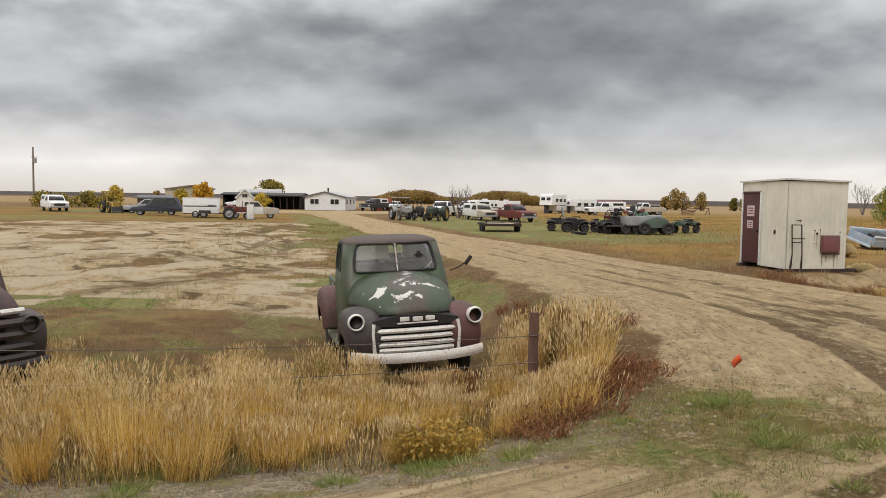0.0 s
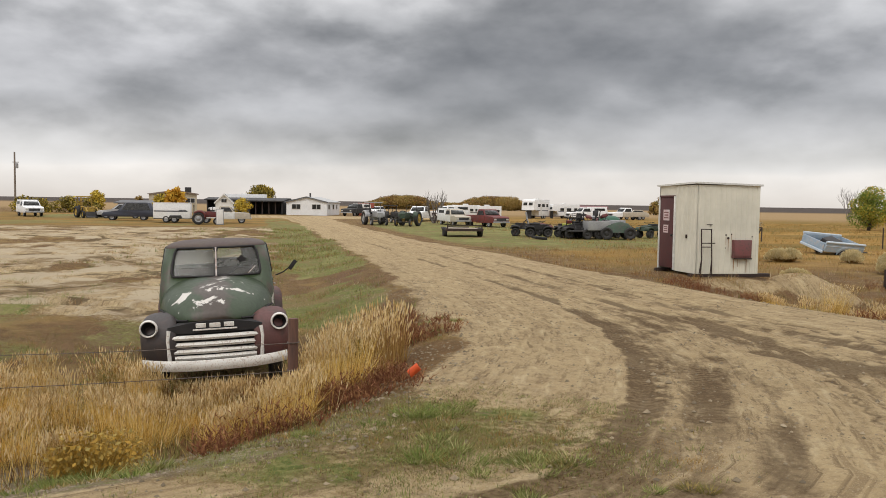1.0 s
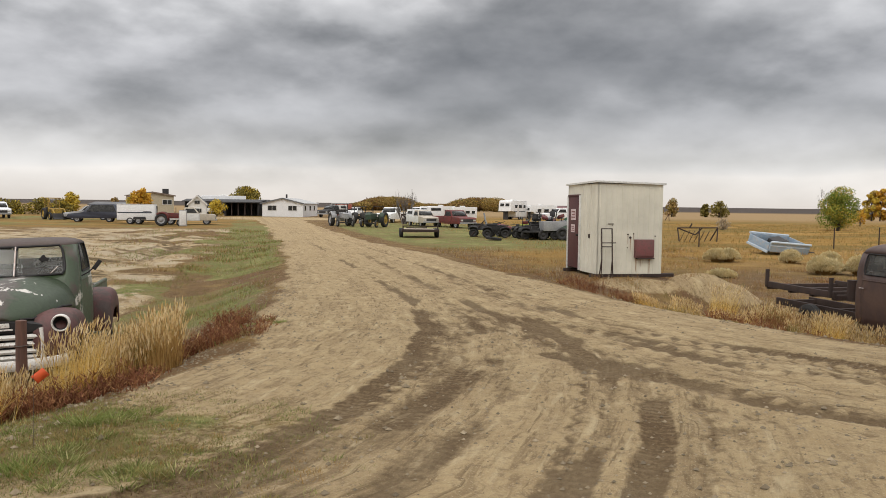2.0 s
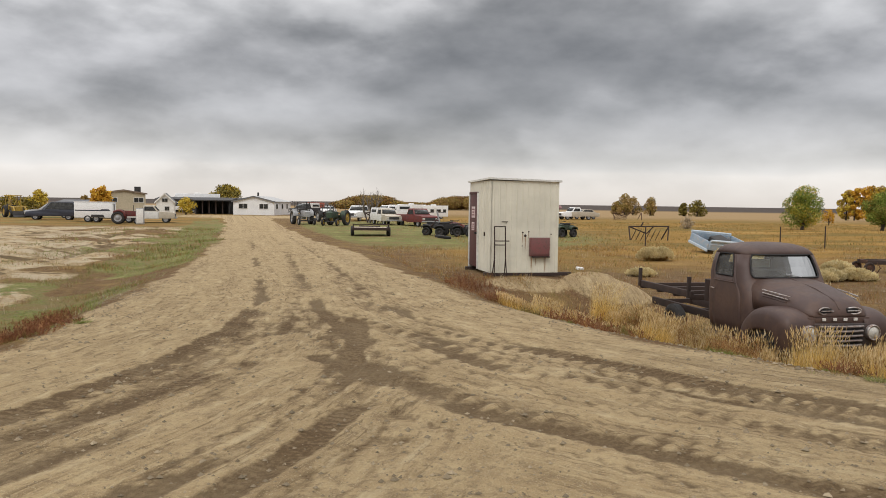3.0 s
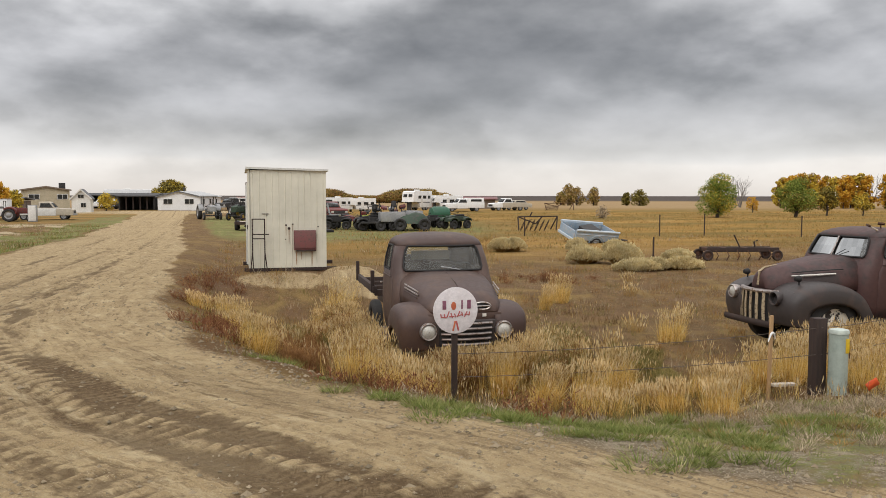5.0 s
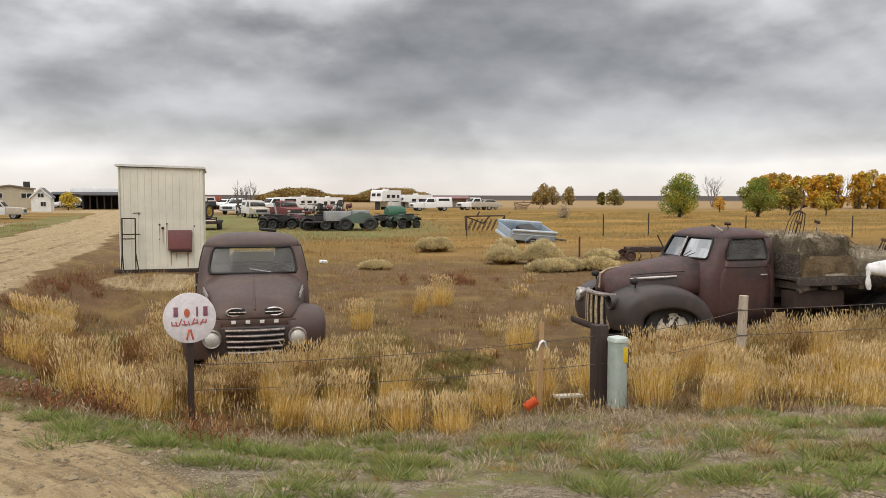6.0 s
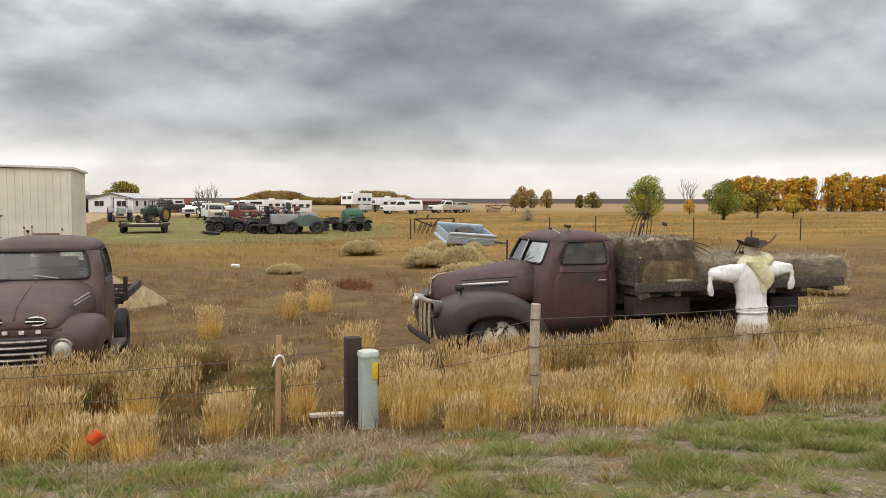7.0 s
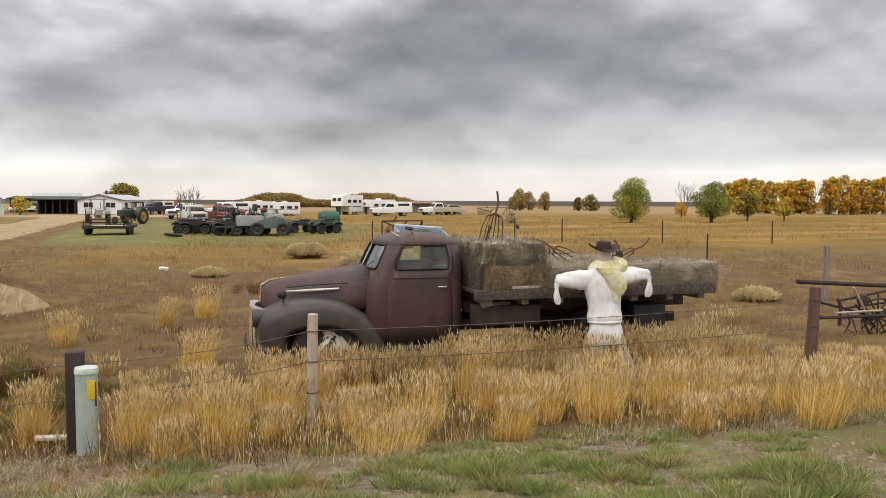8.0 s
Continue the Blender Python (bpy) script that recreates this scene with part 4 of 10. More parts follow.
def wheel(parent, x, y, z, r, width, tyre="rubber", hub="rust_dark", label="", turn=0.0, hub_label="", name="wheel"):
    """A wheel whose axle runs along x: tyre and rim."""
    bm = bmesh.new()
    h = width / 2
    lathe(bm, [(r * 0.60, -h * 0.75), (r * 0.70, -h), (r * 0.90, -h * 0.95), (r * 0.985, -h * 0.62), (r, 0), (r * 0.985, h * 0.62), (r * 0.90, h * 0.95), (r * 0.70, h), (r * 0.60, h * 0.75)], (0, 0, 0), seg=24, caps=False)
    tyre_ob = part(name, bm, tyre, parent, label)
    tyre_ob.matrix_basis = pose(x, y, z, 0, 0, turn)
    bm = bmesh.new()
    lathe(bm, [(r * 0.64, -h * 0.8), (r * 0.58, -h * 0.5), (r * 0.40, -h * 0.35), (r * 0.24, -h * 0.62), (r * 0.20, -h * 0.8), (0.01, -h * 0.86)], (0, 0, 0), seg=20, caps=False)
    lathe(bm, [(r * 0.64, h * 0.8), (r * 0.58, h * 0.5), (r * 0.40, h * 0.35), (r * 0.24, h * 0.62), (r * 0.20, h * 0.8), (0.01, h * 0.86)], (0, 0, 0), seg=20, caps=False)
    part("rim", bm, hub, tyre_ob, hub_label)
    return tyre_ob


# ---- trucks of the forties ----
FRONT_N, CORNER_N, SIDE_N, BACK_N = 12, 5, 12, 10


def cab_ring(z, yf, yb, hw, r, crown):
    """A rounded outline of the cab at one height, from the front's left end round to the right, back and left side."""
    pts = []
    for k in range(FRONT_N + 1):
        u = -1 + 2 * k / FRONT_N
        pts.append((u * (hw - r), yf - crown * (1 - u * u), z))
    for k in range(1, CORNER_N):
        a = k / CORNER_N * math.pi / 2
        pts.append((hw - r + r * math.sin(a), yf + r - r * math.cos(a), z))
    for k in range(SIDE_N + 1):
        pts.append((hw, yf + r + (yb - yf - 2 * r) * k / SIDE_N, z))
    for k in range(1, CORNER_N):
        a = k / CORNER_N * math.pi / 2
        pts.append((hw - r + r * math.cos(a), yb - r + r * math.sin(a), z))
    for k in range(BACK_N + 1):
        u = 1 - 2 * k / BACK_N
        pts.append((u * (hw - r), yb + 0.03 * (1 - u * u), z))
    for k in range(1, CORNER_N):
        a = k / CORNER_N * math.pi / 2
        pts.append((-(hw - r) - r * math.sin(a), yb - r + r * math.cos(a), z))
    for k in range(SIDE_N + 1):
        pts.append((-hw, yb - r - (yb - yf - 2 * r) * k / SIDE_N, z))
    for k in range(1, CORNER_N):
        a = k / CORNER_N * math.pi / 2
        pts.append((-(hw - r) - r * math.cos(a), yf + r - r * math.sin(a), z))
    return pts


S0 = FRONT_N + CORNER_N
B0 = S0 + SIDE_N + CORNER_N
L0 = B0 + BACK_N + CORNER_N
RING_N = L0 + SIDE_N + CORNER_N


def rounded(path, cut=0.3):
    """A closed line of four runs of points with its corners rounded off."""
    out = []
    for run in path:
        run = [Vector(p) for p in run]
        mid = run[1:-1]
        first, last = run[0].lerp(run[1], cut), run[-1].lerp(run[-2], cut)
        out += [first, *mid, last] if len(run) > 2 else [run[0].lerp(run[1], 0.12), run[0].lerp(run[1], 0.88)]
    return out


def truck_cab(truck, rings, sill, top, paint, door_paint, roof_paint, split, floor_level, glass_front=("glass", "glass"), trim="black", pillar=2):
    """The cab: shell, doors, roof, panes and rubbers. sill and top: the ring numbers between which the windows lie."""
    side_a, side_b = pillar, SIDE_N - pillar
    openings = {}
    for k in range(sill, top):
        for i in range(0, FRONT_N):
            openings[(k, i)] = "front"
        for i in range(S0 + side_a, S0 + side_b):
            openings[(k, i)] = "right"
        for i in range(L0 + SIDE_N - side_b, L0 + SIDE_N - side_a):
            openings[(k, i)] = "left"
        for i in range(B0 + 2, B0 + BACK_N - 2):
            if k > sill:
                openings[(k, i)] = "back"
    shell, roof = bmesh.new(), bmesh.new()
    for bm, ks, cap in ((shell, range(0, top), False), (roof, range(top, len(rings) - 1), True)):
        made = {k: [bm.verts.new(p) for p in rings[k]] for k in [*ks, ks[-1] + 1]}
        for k in ks:
            for i in range(RING_N):
                if (k, i) not in openings:
                    j = (i + 1) % RING_N
                    bm.faces.new((made[k][i], made[k][j], made[k + 1][j], made[k + 1][i]))
        if cap:
            bm.faces.new(made[len(rings) - 1])
    part("cab_shell", shell, paint, truck, thick=0.02)
    part("cab_roof", roof, roof_paint, truck, thick=0.02)

    def grid(i0, i1, k0, k1, out=0.0, skip=()):
        bm, made = bmesh.new(), {}
        for k in range(k0, k1 + 1):
            ring = rings[k]
            cy = sum(p[1] for p in ring) / len(ring)
            for i in range(i0, i1 + 1):
                p = Vector(ring[i % RING_N])
                n = Vector((p.x, (p.y - cy) * 0.3, 0)).normalized() if i0 >= S0 and (i1 <= B0 - CORNER_N + 1 or i0 >= L0) else Vector((0, -1 if p.y < cy else 1, 0))
                made[k, i] = bm.verts.new(p + n * out)
        for k in range(k0, k1):
            for i in range(i0, i1):
                if (k, i) not in skip:
                    bm.faces.new((made[k, i], made[k, i + 1], made[k + 1, i + 1], made[k + 1, i]))
        for v in [v for v in bm.verts if not v.link_faces]:
            bm.verts.remove(v)
        return bm

    def border(i0, i1, k0, k1, out=0.006):
        def at(k, i):
            p = Vector(rings[k][i % RING_N])
            cy = sum(q[1] for q in rings[k]) / RING_N
            d = Vector((p.x, p.y - cy, 0)).normalized()
            return p + d * out
        return rounded([[at(k0, i) for i in range(i0, i1 + 1)], [at(k, i1) for k in range(k0, k1 + 1)],
                        [at(k1, i) for i in range(i1, i0 - 1, -1)], [at(k, i0) for k in range(k1, k0 - 1, -1)]])

    half = FRONT_N // 2
    spans = [(0, half), (half, FRONT_N)] if split else [(0, FRONT_N)]
    for n, (a, b) in enumerate(spans):
        pane = part("windshield_pane", grid(a, b, sill, top, -0.012), glass_front[n], truck, "dusty windshield glass", smooth=0)
        pane.visible_shadow = False
        part("windshield_rubber", tube(bmesh.new(), border(a, b, sill, top), 0.016, 6, True), trim, truck)
    if split:
        bar = [Vector(rings[k][half]) + Vector((0, -0.014, 0)) for k in range(sill, top + 1)]
        part("windshield_divider", tube(bmesh.new(), bar, 0.014, 6), "chrome", truck)
    pane = part("rear_window", grid(B0 + 2, B0 + BACK_N - 2, sill + 1, top, -0.012), "glass", truck, smooth=0)
    pane.visible_shadow = False
    for base, flip in ((S0, False), (L0, True)):
        a, b = (base + side_a, base + side_b) if not flip else (base + SIDE_N - side_b, base + SIDE_N - side_a)
        d0, d1 = (base + 1, base + side_b + 1) if not flip else (base + SIDE_N - side_b - 1, base + SIDE_N - 1)
        door = part("door", grid(d0, d1, floor_level, top, 0.006, {key for key in openings}), door_paint, truck, thick=0.03)
        pane = part("door_window", grid(a, b, sill, top, -0.01), "glass", door, smooth=0)
        pane.visible_shadow = False
        part("window_rubber", tube(bmesh.new(), border(a, b, sill, top, 0.010), 0.012, 6, True), trim, door)
        belt = [Vector(rings[sill - 1][i]) + Vector((math.copysign(0.008, rings[sill - 1][i][0]), 0, 0)) for i in range(d0, d1 + 1)]
        part("belt_moulding", tube(bmesh.new(), belt, 0.010, 6), paint, door)
        hy = 0.93 if not flip else 0.07
        p = Vector(rings[sill - 2][base + round(SIDE_N * hy)])
        s = math.copysign(1, p.x)
        bm = tube(bmesh.new(), [p + Vector((s * 0.012, 0, 0)), p + Vector((s * 0.05, -0.01, 0)), p + Vector((s * 0.05, -0.12, 0))], 0.011, 6)
        part("door_handle", bm, "chrome", door, "dull metal handle")
    # seat and steering wheel behind the glass
    low = rings[sill - 1]
    yb = max(p[1] for p in low)
    bm = box(bmesh.new(), 0, yb - 0.26, low[0][2] - 0.10, 1.15, 0.16, 0.5, 0.05, (-12, 0, 0))
    box(bm, 0, yb - 0.48, low[0][2] - 0.36, 1.15, 0.5, 0.16, 0.05)
    part("seat", bm, "rust_dark", truck)
    bm = bmesh.new()
    c = Vector((0.36, yb - 0.82, low[0][2] + 0.03))
    ring = [c + Vector((0.20 * math.cos(a), -0.12 * math.sin(a), 0.16 * math.sin(a))) for a in np.linspace(0, math.tau, 20)[:-1]]
    tube(bm, ring, 0.012, 6, True)
    rod(bm, c, c + Vector((0, -0.4, -0.42)), 0.02)
    part("steering_wheel", bm, "black", truck)


def arch(y, half, low, high, n=2.6, count=21, skew=0.0):
    """One cross section of a bonnet, from its left foot over the crown to its right foot."""
    pts = []
    for k in range(count):
        a = math.pi * (1 - k / (count - 1))
        c, s = math.cos(a), math.sin(a)
        pts.append((half * math.copysign(abs(c) ** (2 / n), c), y + skew * (1 - s), low + (high - low) * s ** (2 / n)))
    return pts


def fender(truck, side, x_in, x_out, outline, centre, paint, name, roll=0.5, puff=0.0, across=9, label="", lip=0.10):
    """A pressed wing: outline (y, z) over the wheel from front to back, rounding down on its outer side."""
    bm = bmesh.new()
    cy, cz = centre
    rows = []
    # a smooth run of points through the outline
    pts = [Vector((0, y, z)) for y, z in outline]
    dense = []
    for i in range(len(pts) - 1):
        p0, p1, p2, p3 = pts[max(i - 1, 0)], pts[i], pts[i + 1], pts[min(i + 2, len(pts) - 1)]
        for s in range(5):
            u = s / 5
            dense.append(0.5 * (2 * p1 + (p2 - p0) * u + (2 * p0 - 5 * p1 + 4 * p2 - p3) * u * u + (3 * p1 - p0 - 3 * p2 + p3) * u ** 3))
    dense.append(pts[-1])
    for n, p in enumerate(dense):
        f = n / (len(dense) - 1)
        row = []
        wide = 1.0 - puff * (2 * f - 1) ** 2
        for k in range(across + 1):
            u = k / across
            drop = roll * (1 - math.sqrt(max(0.0, 1 - (u ** 1.7) ** 2))) ** 1.0
            x = x_in + (x_out - x_in) * wide * math.sin(u * math.pi / 2) ** 0.9
            q = Vector((side * x, p.y + (cy - p.y) * drop * 0.8, p.z + (cz - p.z) * drop))
            row.append(q)
        row.append(Vector((side * (x_in + (x_out - x_in) * wide - 0.012), row[-1].y + (cy - row[-1].y) * lip, row[-1].z + (cz - row[-1].z) * lip)))
        rows.append(row)
    loft(bm, rows, False, (False, False))
    return part(name, bm, paint, truck, label, thick=0.015)


def headlamp(parent, x, y, z, r, rim="chrome", glassy=True, name="headlight", tilt=0.0):
    bm = bmesh.new()
    lathe(bm, [(r * 0.86, 0.0), (r * 0.90, -0.028), (r, -0.032), (r * 1.1, -0.015), (r * 1.12, 0.02), (r * 1.02, 0.07), (r * 0.8, 0.16)], (0, 0, 0), (0, 1, 0), 24, False)
    ob = part(name, bm, rim, parent)
    ob.matrix_basis = pose(x, y, z, tilt, 0, 0)
    bm = bmesh.new()
    if glassy:
        lathe(bm, [(r * 0.88, -0.006), (r * 0.6, -0.03), (r * 0.3, -0.042), (0.004, -0.046)], (0, 0, 0), (0, 1, 0), 20, False)
        part("lens", bm, "lens", ob, "clouded glass lens")
    else:
        lathe(bm, [(r * 0.88, 0.0), (r * 0.75, 0.06), (r * 0.45, 0.10), (0.004, 0.11)], (0, 0, 0), (0, 1, 0), 20, False)
        part("bowl", bm, "black", ob, "empty dark lamp bowl")
    return ob


def bumper(truck, half, y, z, tall, bow, mat, label="", drop=0.0):
    bm = bmesh.new()
    rings = []
    for k in range(25):
        u = -1 + k / 12
        yy = y + bow * abs(u) ** 2.4
        zz = z + drop * abs(u) ** 3
        d = 0.028
        rings.append([(u * half, yy + dy, zz + dz) for dy, dz in ((-d * 0.4, -tall / 2), (-d, -tall / 4), (-d * 1.15, 0), (-d, tall / 4), (-d * 0.4, tall / 2), (0, tall * 0.42), (-d * 0.4, 0), (0, -tall * 0.42))])
    loft(bm, rings)
    return part("front_bumper", bm, mat, truck, label)


def bonnet(truck, sections, paint, name="hood", label=""):
    bm = bmesh.new()
    rings = [arch(*s) for s in sections]
    loft(bm, rings, False, (False, False))
    # nose closed down to its first section's foot
    first = [v for v in bm.verts][: len(rings[0])]
    bm.faces.new(first)
    return part(name, bm, paint, truck, label, thick=0.01)


def mirror(truck, x, y, z, side, name="wing_mirror"):
    bm = tube(bmesh.new(), [(x, y, z), (x + side * 0.10, y - 0.10, z + 0.05), (x + side * 0.20, y - 0.16, z + 0.13)], 0.009, 6)
    box(bm, x + side * 0.225, y - 0.17, z + 0.15, 0.055, 0.02, 0.15, 0.008, (0, side * 38, 0))
    part(name, bm, "black", truck)


def pickup_bed(truck, y0, y1, half, low, high, paint):
    for s in (-1, 1):
        bm = one_box(s * half, (y0 + y1) / 2, (low + high) / 2, 0.05, y1 - y0, high - low, 0.012)
        tube(bm, [(s * half, y0, high), (s * half, y1, high)], 0.035, 8)
        part("bed_side", bm, paint, truck)
    part("bed_floor", one_box(0, (y0 + y1) / 2, low + 0.02, 2 * half, y1 - y0, 0.04), "wood_grey", truck)
    part("bed_front_panel", one_box(0, y0 + 0.02, (low + high) / 2, 2 * half, 0.03, high - low, 0.01), paint, truck)
    part("tailgate", one_box(0, y1 - 0.02, (low + high) / 2 - 0.02, 2 * half - 0.02, 0.03, high - low - 0.04, 0.01), paint, truck)


def chassis(truck, y0, y1, z=0.5, half=0.38):
    for s in (-1, 1):
        part("chassis_rail", one_box(s * half, (y0 + y1) / 2, z, 0.07, y1 - y0, 0.14, 0.01), "rust_dark", truck)
    for y in np.linspace(y0 + 0.4, y1 - 0.2, 4):
        part("crossmember", one_box(0, y, z, 2 * half - 0.07, 0.08, 0.08), "rust_dark", truck)


def green_pickup(m):
    t = thing("old_green_pickup", "derelict green pickup truck with peeling paint and a pale grille", "pickup truck", m)
    rings = [cab_ring(*r) for r in (
        (0.42, 1.02, 2.34, 0.74, 0.18, 0.02), (0.70, 1.00, 2.36, 0.79, 0.18, 0.03), (0.98, 1.00, 2.36, 0.80, 0.18, 0.03), (1.20, 1.04, 2.36, 0.80, 0.17, 0.05),
        (1.33, 1.12, 2.36, 0.79, 0.165, 0.08), (1.44, 1.20, 2.36, 0.78, 0.16, 0.10), (1.60, 1.29, 2.35, 0.76, 0.155, 0.11), (1.79, 1.40, 2.32, 0.72, 0.16, 0.12),
        (1.85, 1.45, 2.29, 0.69, 0.18, 0.12), (1.89, 1.52, 2.25, 0.63, 0.22, 0.12), (1.925, 1.63, 2.17, 0.52, 0.22, 0.10), (1.945, 1.76, 2.06, 0.34, 0.14, 0.05), (1.95, 1.86, 1.98, 0.14, 0.05, 0.02))]
    rings = [[(x * 0.95, y, z if z < 1.7 else 1.82 + (z - 1.79) * 0.6) for x, y, z in ring] for ring in rings]
    truck_cab(t, rings, 5, 7, "green_worn", "green_door", "brown_fender", True, 0)
    bonnet(t, [(-0.07, 0.22, 1.00, 1.065, 2.2), (-0.01, 0.36, 0.99, 1.14, 2.2), (0.10, 0.46, 0.97, 1.22, 2.2), (0.28, 0.57, 0.96, 1.31, 2.3), (0.55, 0.66, 0.96, 1.38, 2.4), (0.85, 0.71, 0.96, 1.42, 2.6), (1.18, 0.74, 0.96, 1.445, 2.9)], "hood_worn", "hood", "green bonnet with pale worn patches")
    for s in (-1, 1):
        fender(t, s, 0.46, 0.90, [(-0.03, 0.52), (-0.075, 0.72), (-0.02, 0.93), (0.16, 1.04), (0.42, 1.07), (0.74, 1.02), (1.02, 0.83), (1.2, 0.56), (1.36, 0.42)], (0.60, 0.34), "rust_grey" if s < 0 else "red_fender", "front_fender", 0.46, 0.08)
        seam = [(s * (0.30 + 0.02), -0.035, 1.01), (s * 0.44, 0.06, 1.00), (s * 0.575, 0.26, 1.045), (s * 0.67, 0.55, 1.075), (s * 0.72, 0.85, 1.05)]
        part("hood_seam", tube(bmesh.new(), seam, 0.014, 6), "black", t)
        headlamp(t, s * 0.77, -0.075, 0.945, 0.096, "grille_white", False)
        fender(t, s, 0.60, 0.95, [(2.50, 0.44), (2.53, 0.72), (2.68, 0.96), (2.98, 1.06), (3.30, 1.0), (3.52, 0.78), (3.62, 0.5)], (3.06, 0.36), "red_fender", "rear_fender", 0.42, 0.1, label="oxidised red rear wing" if s < 0 else "")
        part("running_board", one_box(s * 0.76, 1.85, 0.42, 0.24, 1.2, 0.05, 0.015), "green_worn", t)
        wheel(t, s * 0.72, 0.60, 0.35, 0.36, 0.17)
        wheel(t, s * 0.74, 3.06, 0.35, 0.36, 0.17)
        if s > 0:
            mirror(t, s * 0.80, 1.22, 1.40, s)
        bm = box(bmesh.new(), s * 0.60, 0.62, 1.10, 0.015, 0.10, 0.05, 0.004)
        part("hood_badge", bm, "grille_white", t)
    # grille: dark throat, bowed pale bars, uprights
    part("grille_shell", one_box(0, 0.10, 0.72, 1.16, 0.24, 0.44, 0.05), "black", t)
    part("grille_header", loft(bmesh.new(), [[(x, -0.03 - 0.07 * (1 - (x / 0.56) ** 2) + dy, z) for dy, z in ((0, 0.86), (0, 0.93 + 0.075 * (1 - (x / 0.56) ** 2)), (0.1, 0.95 + 0.075 * (1 - (x / 0.56) ** 2)), (0.1, 0.86))] for x in np.linspace(-0.56, 0.56, 15)]), "black", t)
    for n, z in enumerate((0.80, 0.715, 0.63, 0.555)):
        half = 0.52 - 0.012 * n
        bm = bmesh.new()
        loft(bm, [[(u * half, -0.05 - 0.10 * (1 - u * u) + dy, z + dz + 0.012 * (1 - u * u)) for dy, dz in ((0.03, -0.030), (0.0, -0.026), (-0.014, 0), (0.0, 0.026), (0.03, 0.030))] for u in np.linspace(-1, 1, 15)])
        part("grille_bar", bm, "grille_white", t)
    for s in (-1, 1):
        part("grille_upright", tube(bmesh.new(), [(s * 0.545, -0.04, 0.90), (s * 0.56, -0.06, 0.78), (s * 0.545, -0.05, 0.52)], 0.024, 8), "grille_white", t)
    for k, wd in ((-1, 0.12), (0, 0.13), (1, 0.12)):
        part("nameplate_block", one_box(k * 0.165, -0.135 + 0.02 * abs(k), 0.955, wd, 0.02, 0.055, 0.008), "grille_white", t)
    part("nameplate_bar", one_box(0, -0.125, 0.905, 0.52, 0.02, 0.018, 0.004), "grille_white", t)
    bumper(t, 0.85, -0.24, 0.49, 0.13, 0.14, "grille_white", "chalky white front bumper", 0.03)
    pickup_bed(t, 2.46, 4.35, 0.60, 0.62, 1.06, "green_door")
    chassis(t, 0.1, 4.2)
    # pale board and broken glass behind the split windshield
    part("sun_visor", one_box(-0.30, 1.52, 1.68, 0.52, 0.02, 0.20, 0.01, (-20, 0, 0)), "cream", t, "pale visor board")
    # flat black patch paints the dark inside seen through a hole
    bm = bmesh.new()
    ring = [bm.verts.new((0.335 + 0.055 * math.cos(a) * f, 1.225 + 0.0, 1.655 + 0.05 * math.sin(a) * f)) for a, f in zip(np.linspace(0, math.tau, 11)[:-1], (1.3, 0.7, 1.1, 0.9, 0.6, 1.2, 0.8, 1.1, 0.7, 1.2))]
    bm.faces.new(ring)
    part("glass_hole_patch", bm, "black", t, smooth=0).matrix_basis = pose(0, -0.005, 0, 0, 0, 0)
    part("wiper", tube(bmesh.new(), [(0.42, 1.16, 1.45), (0.52, 1.19, 1.55)], 0.006, 5), "chrome", t)
    return t


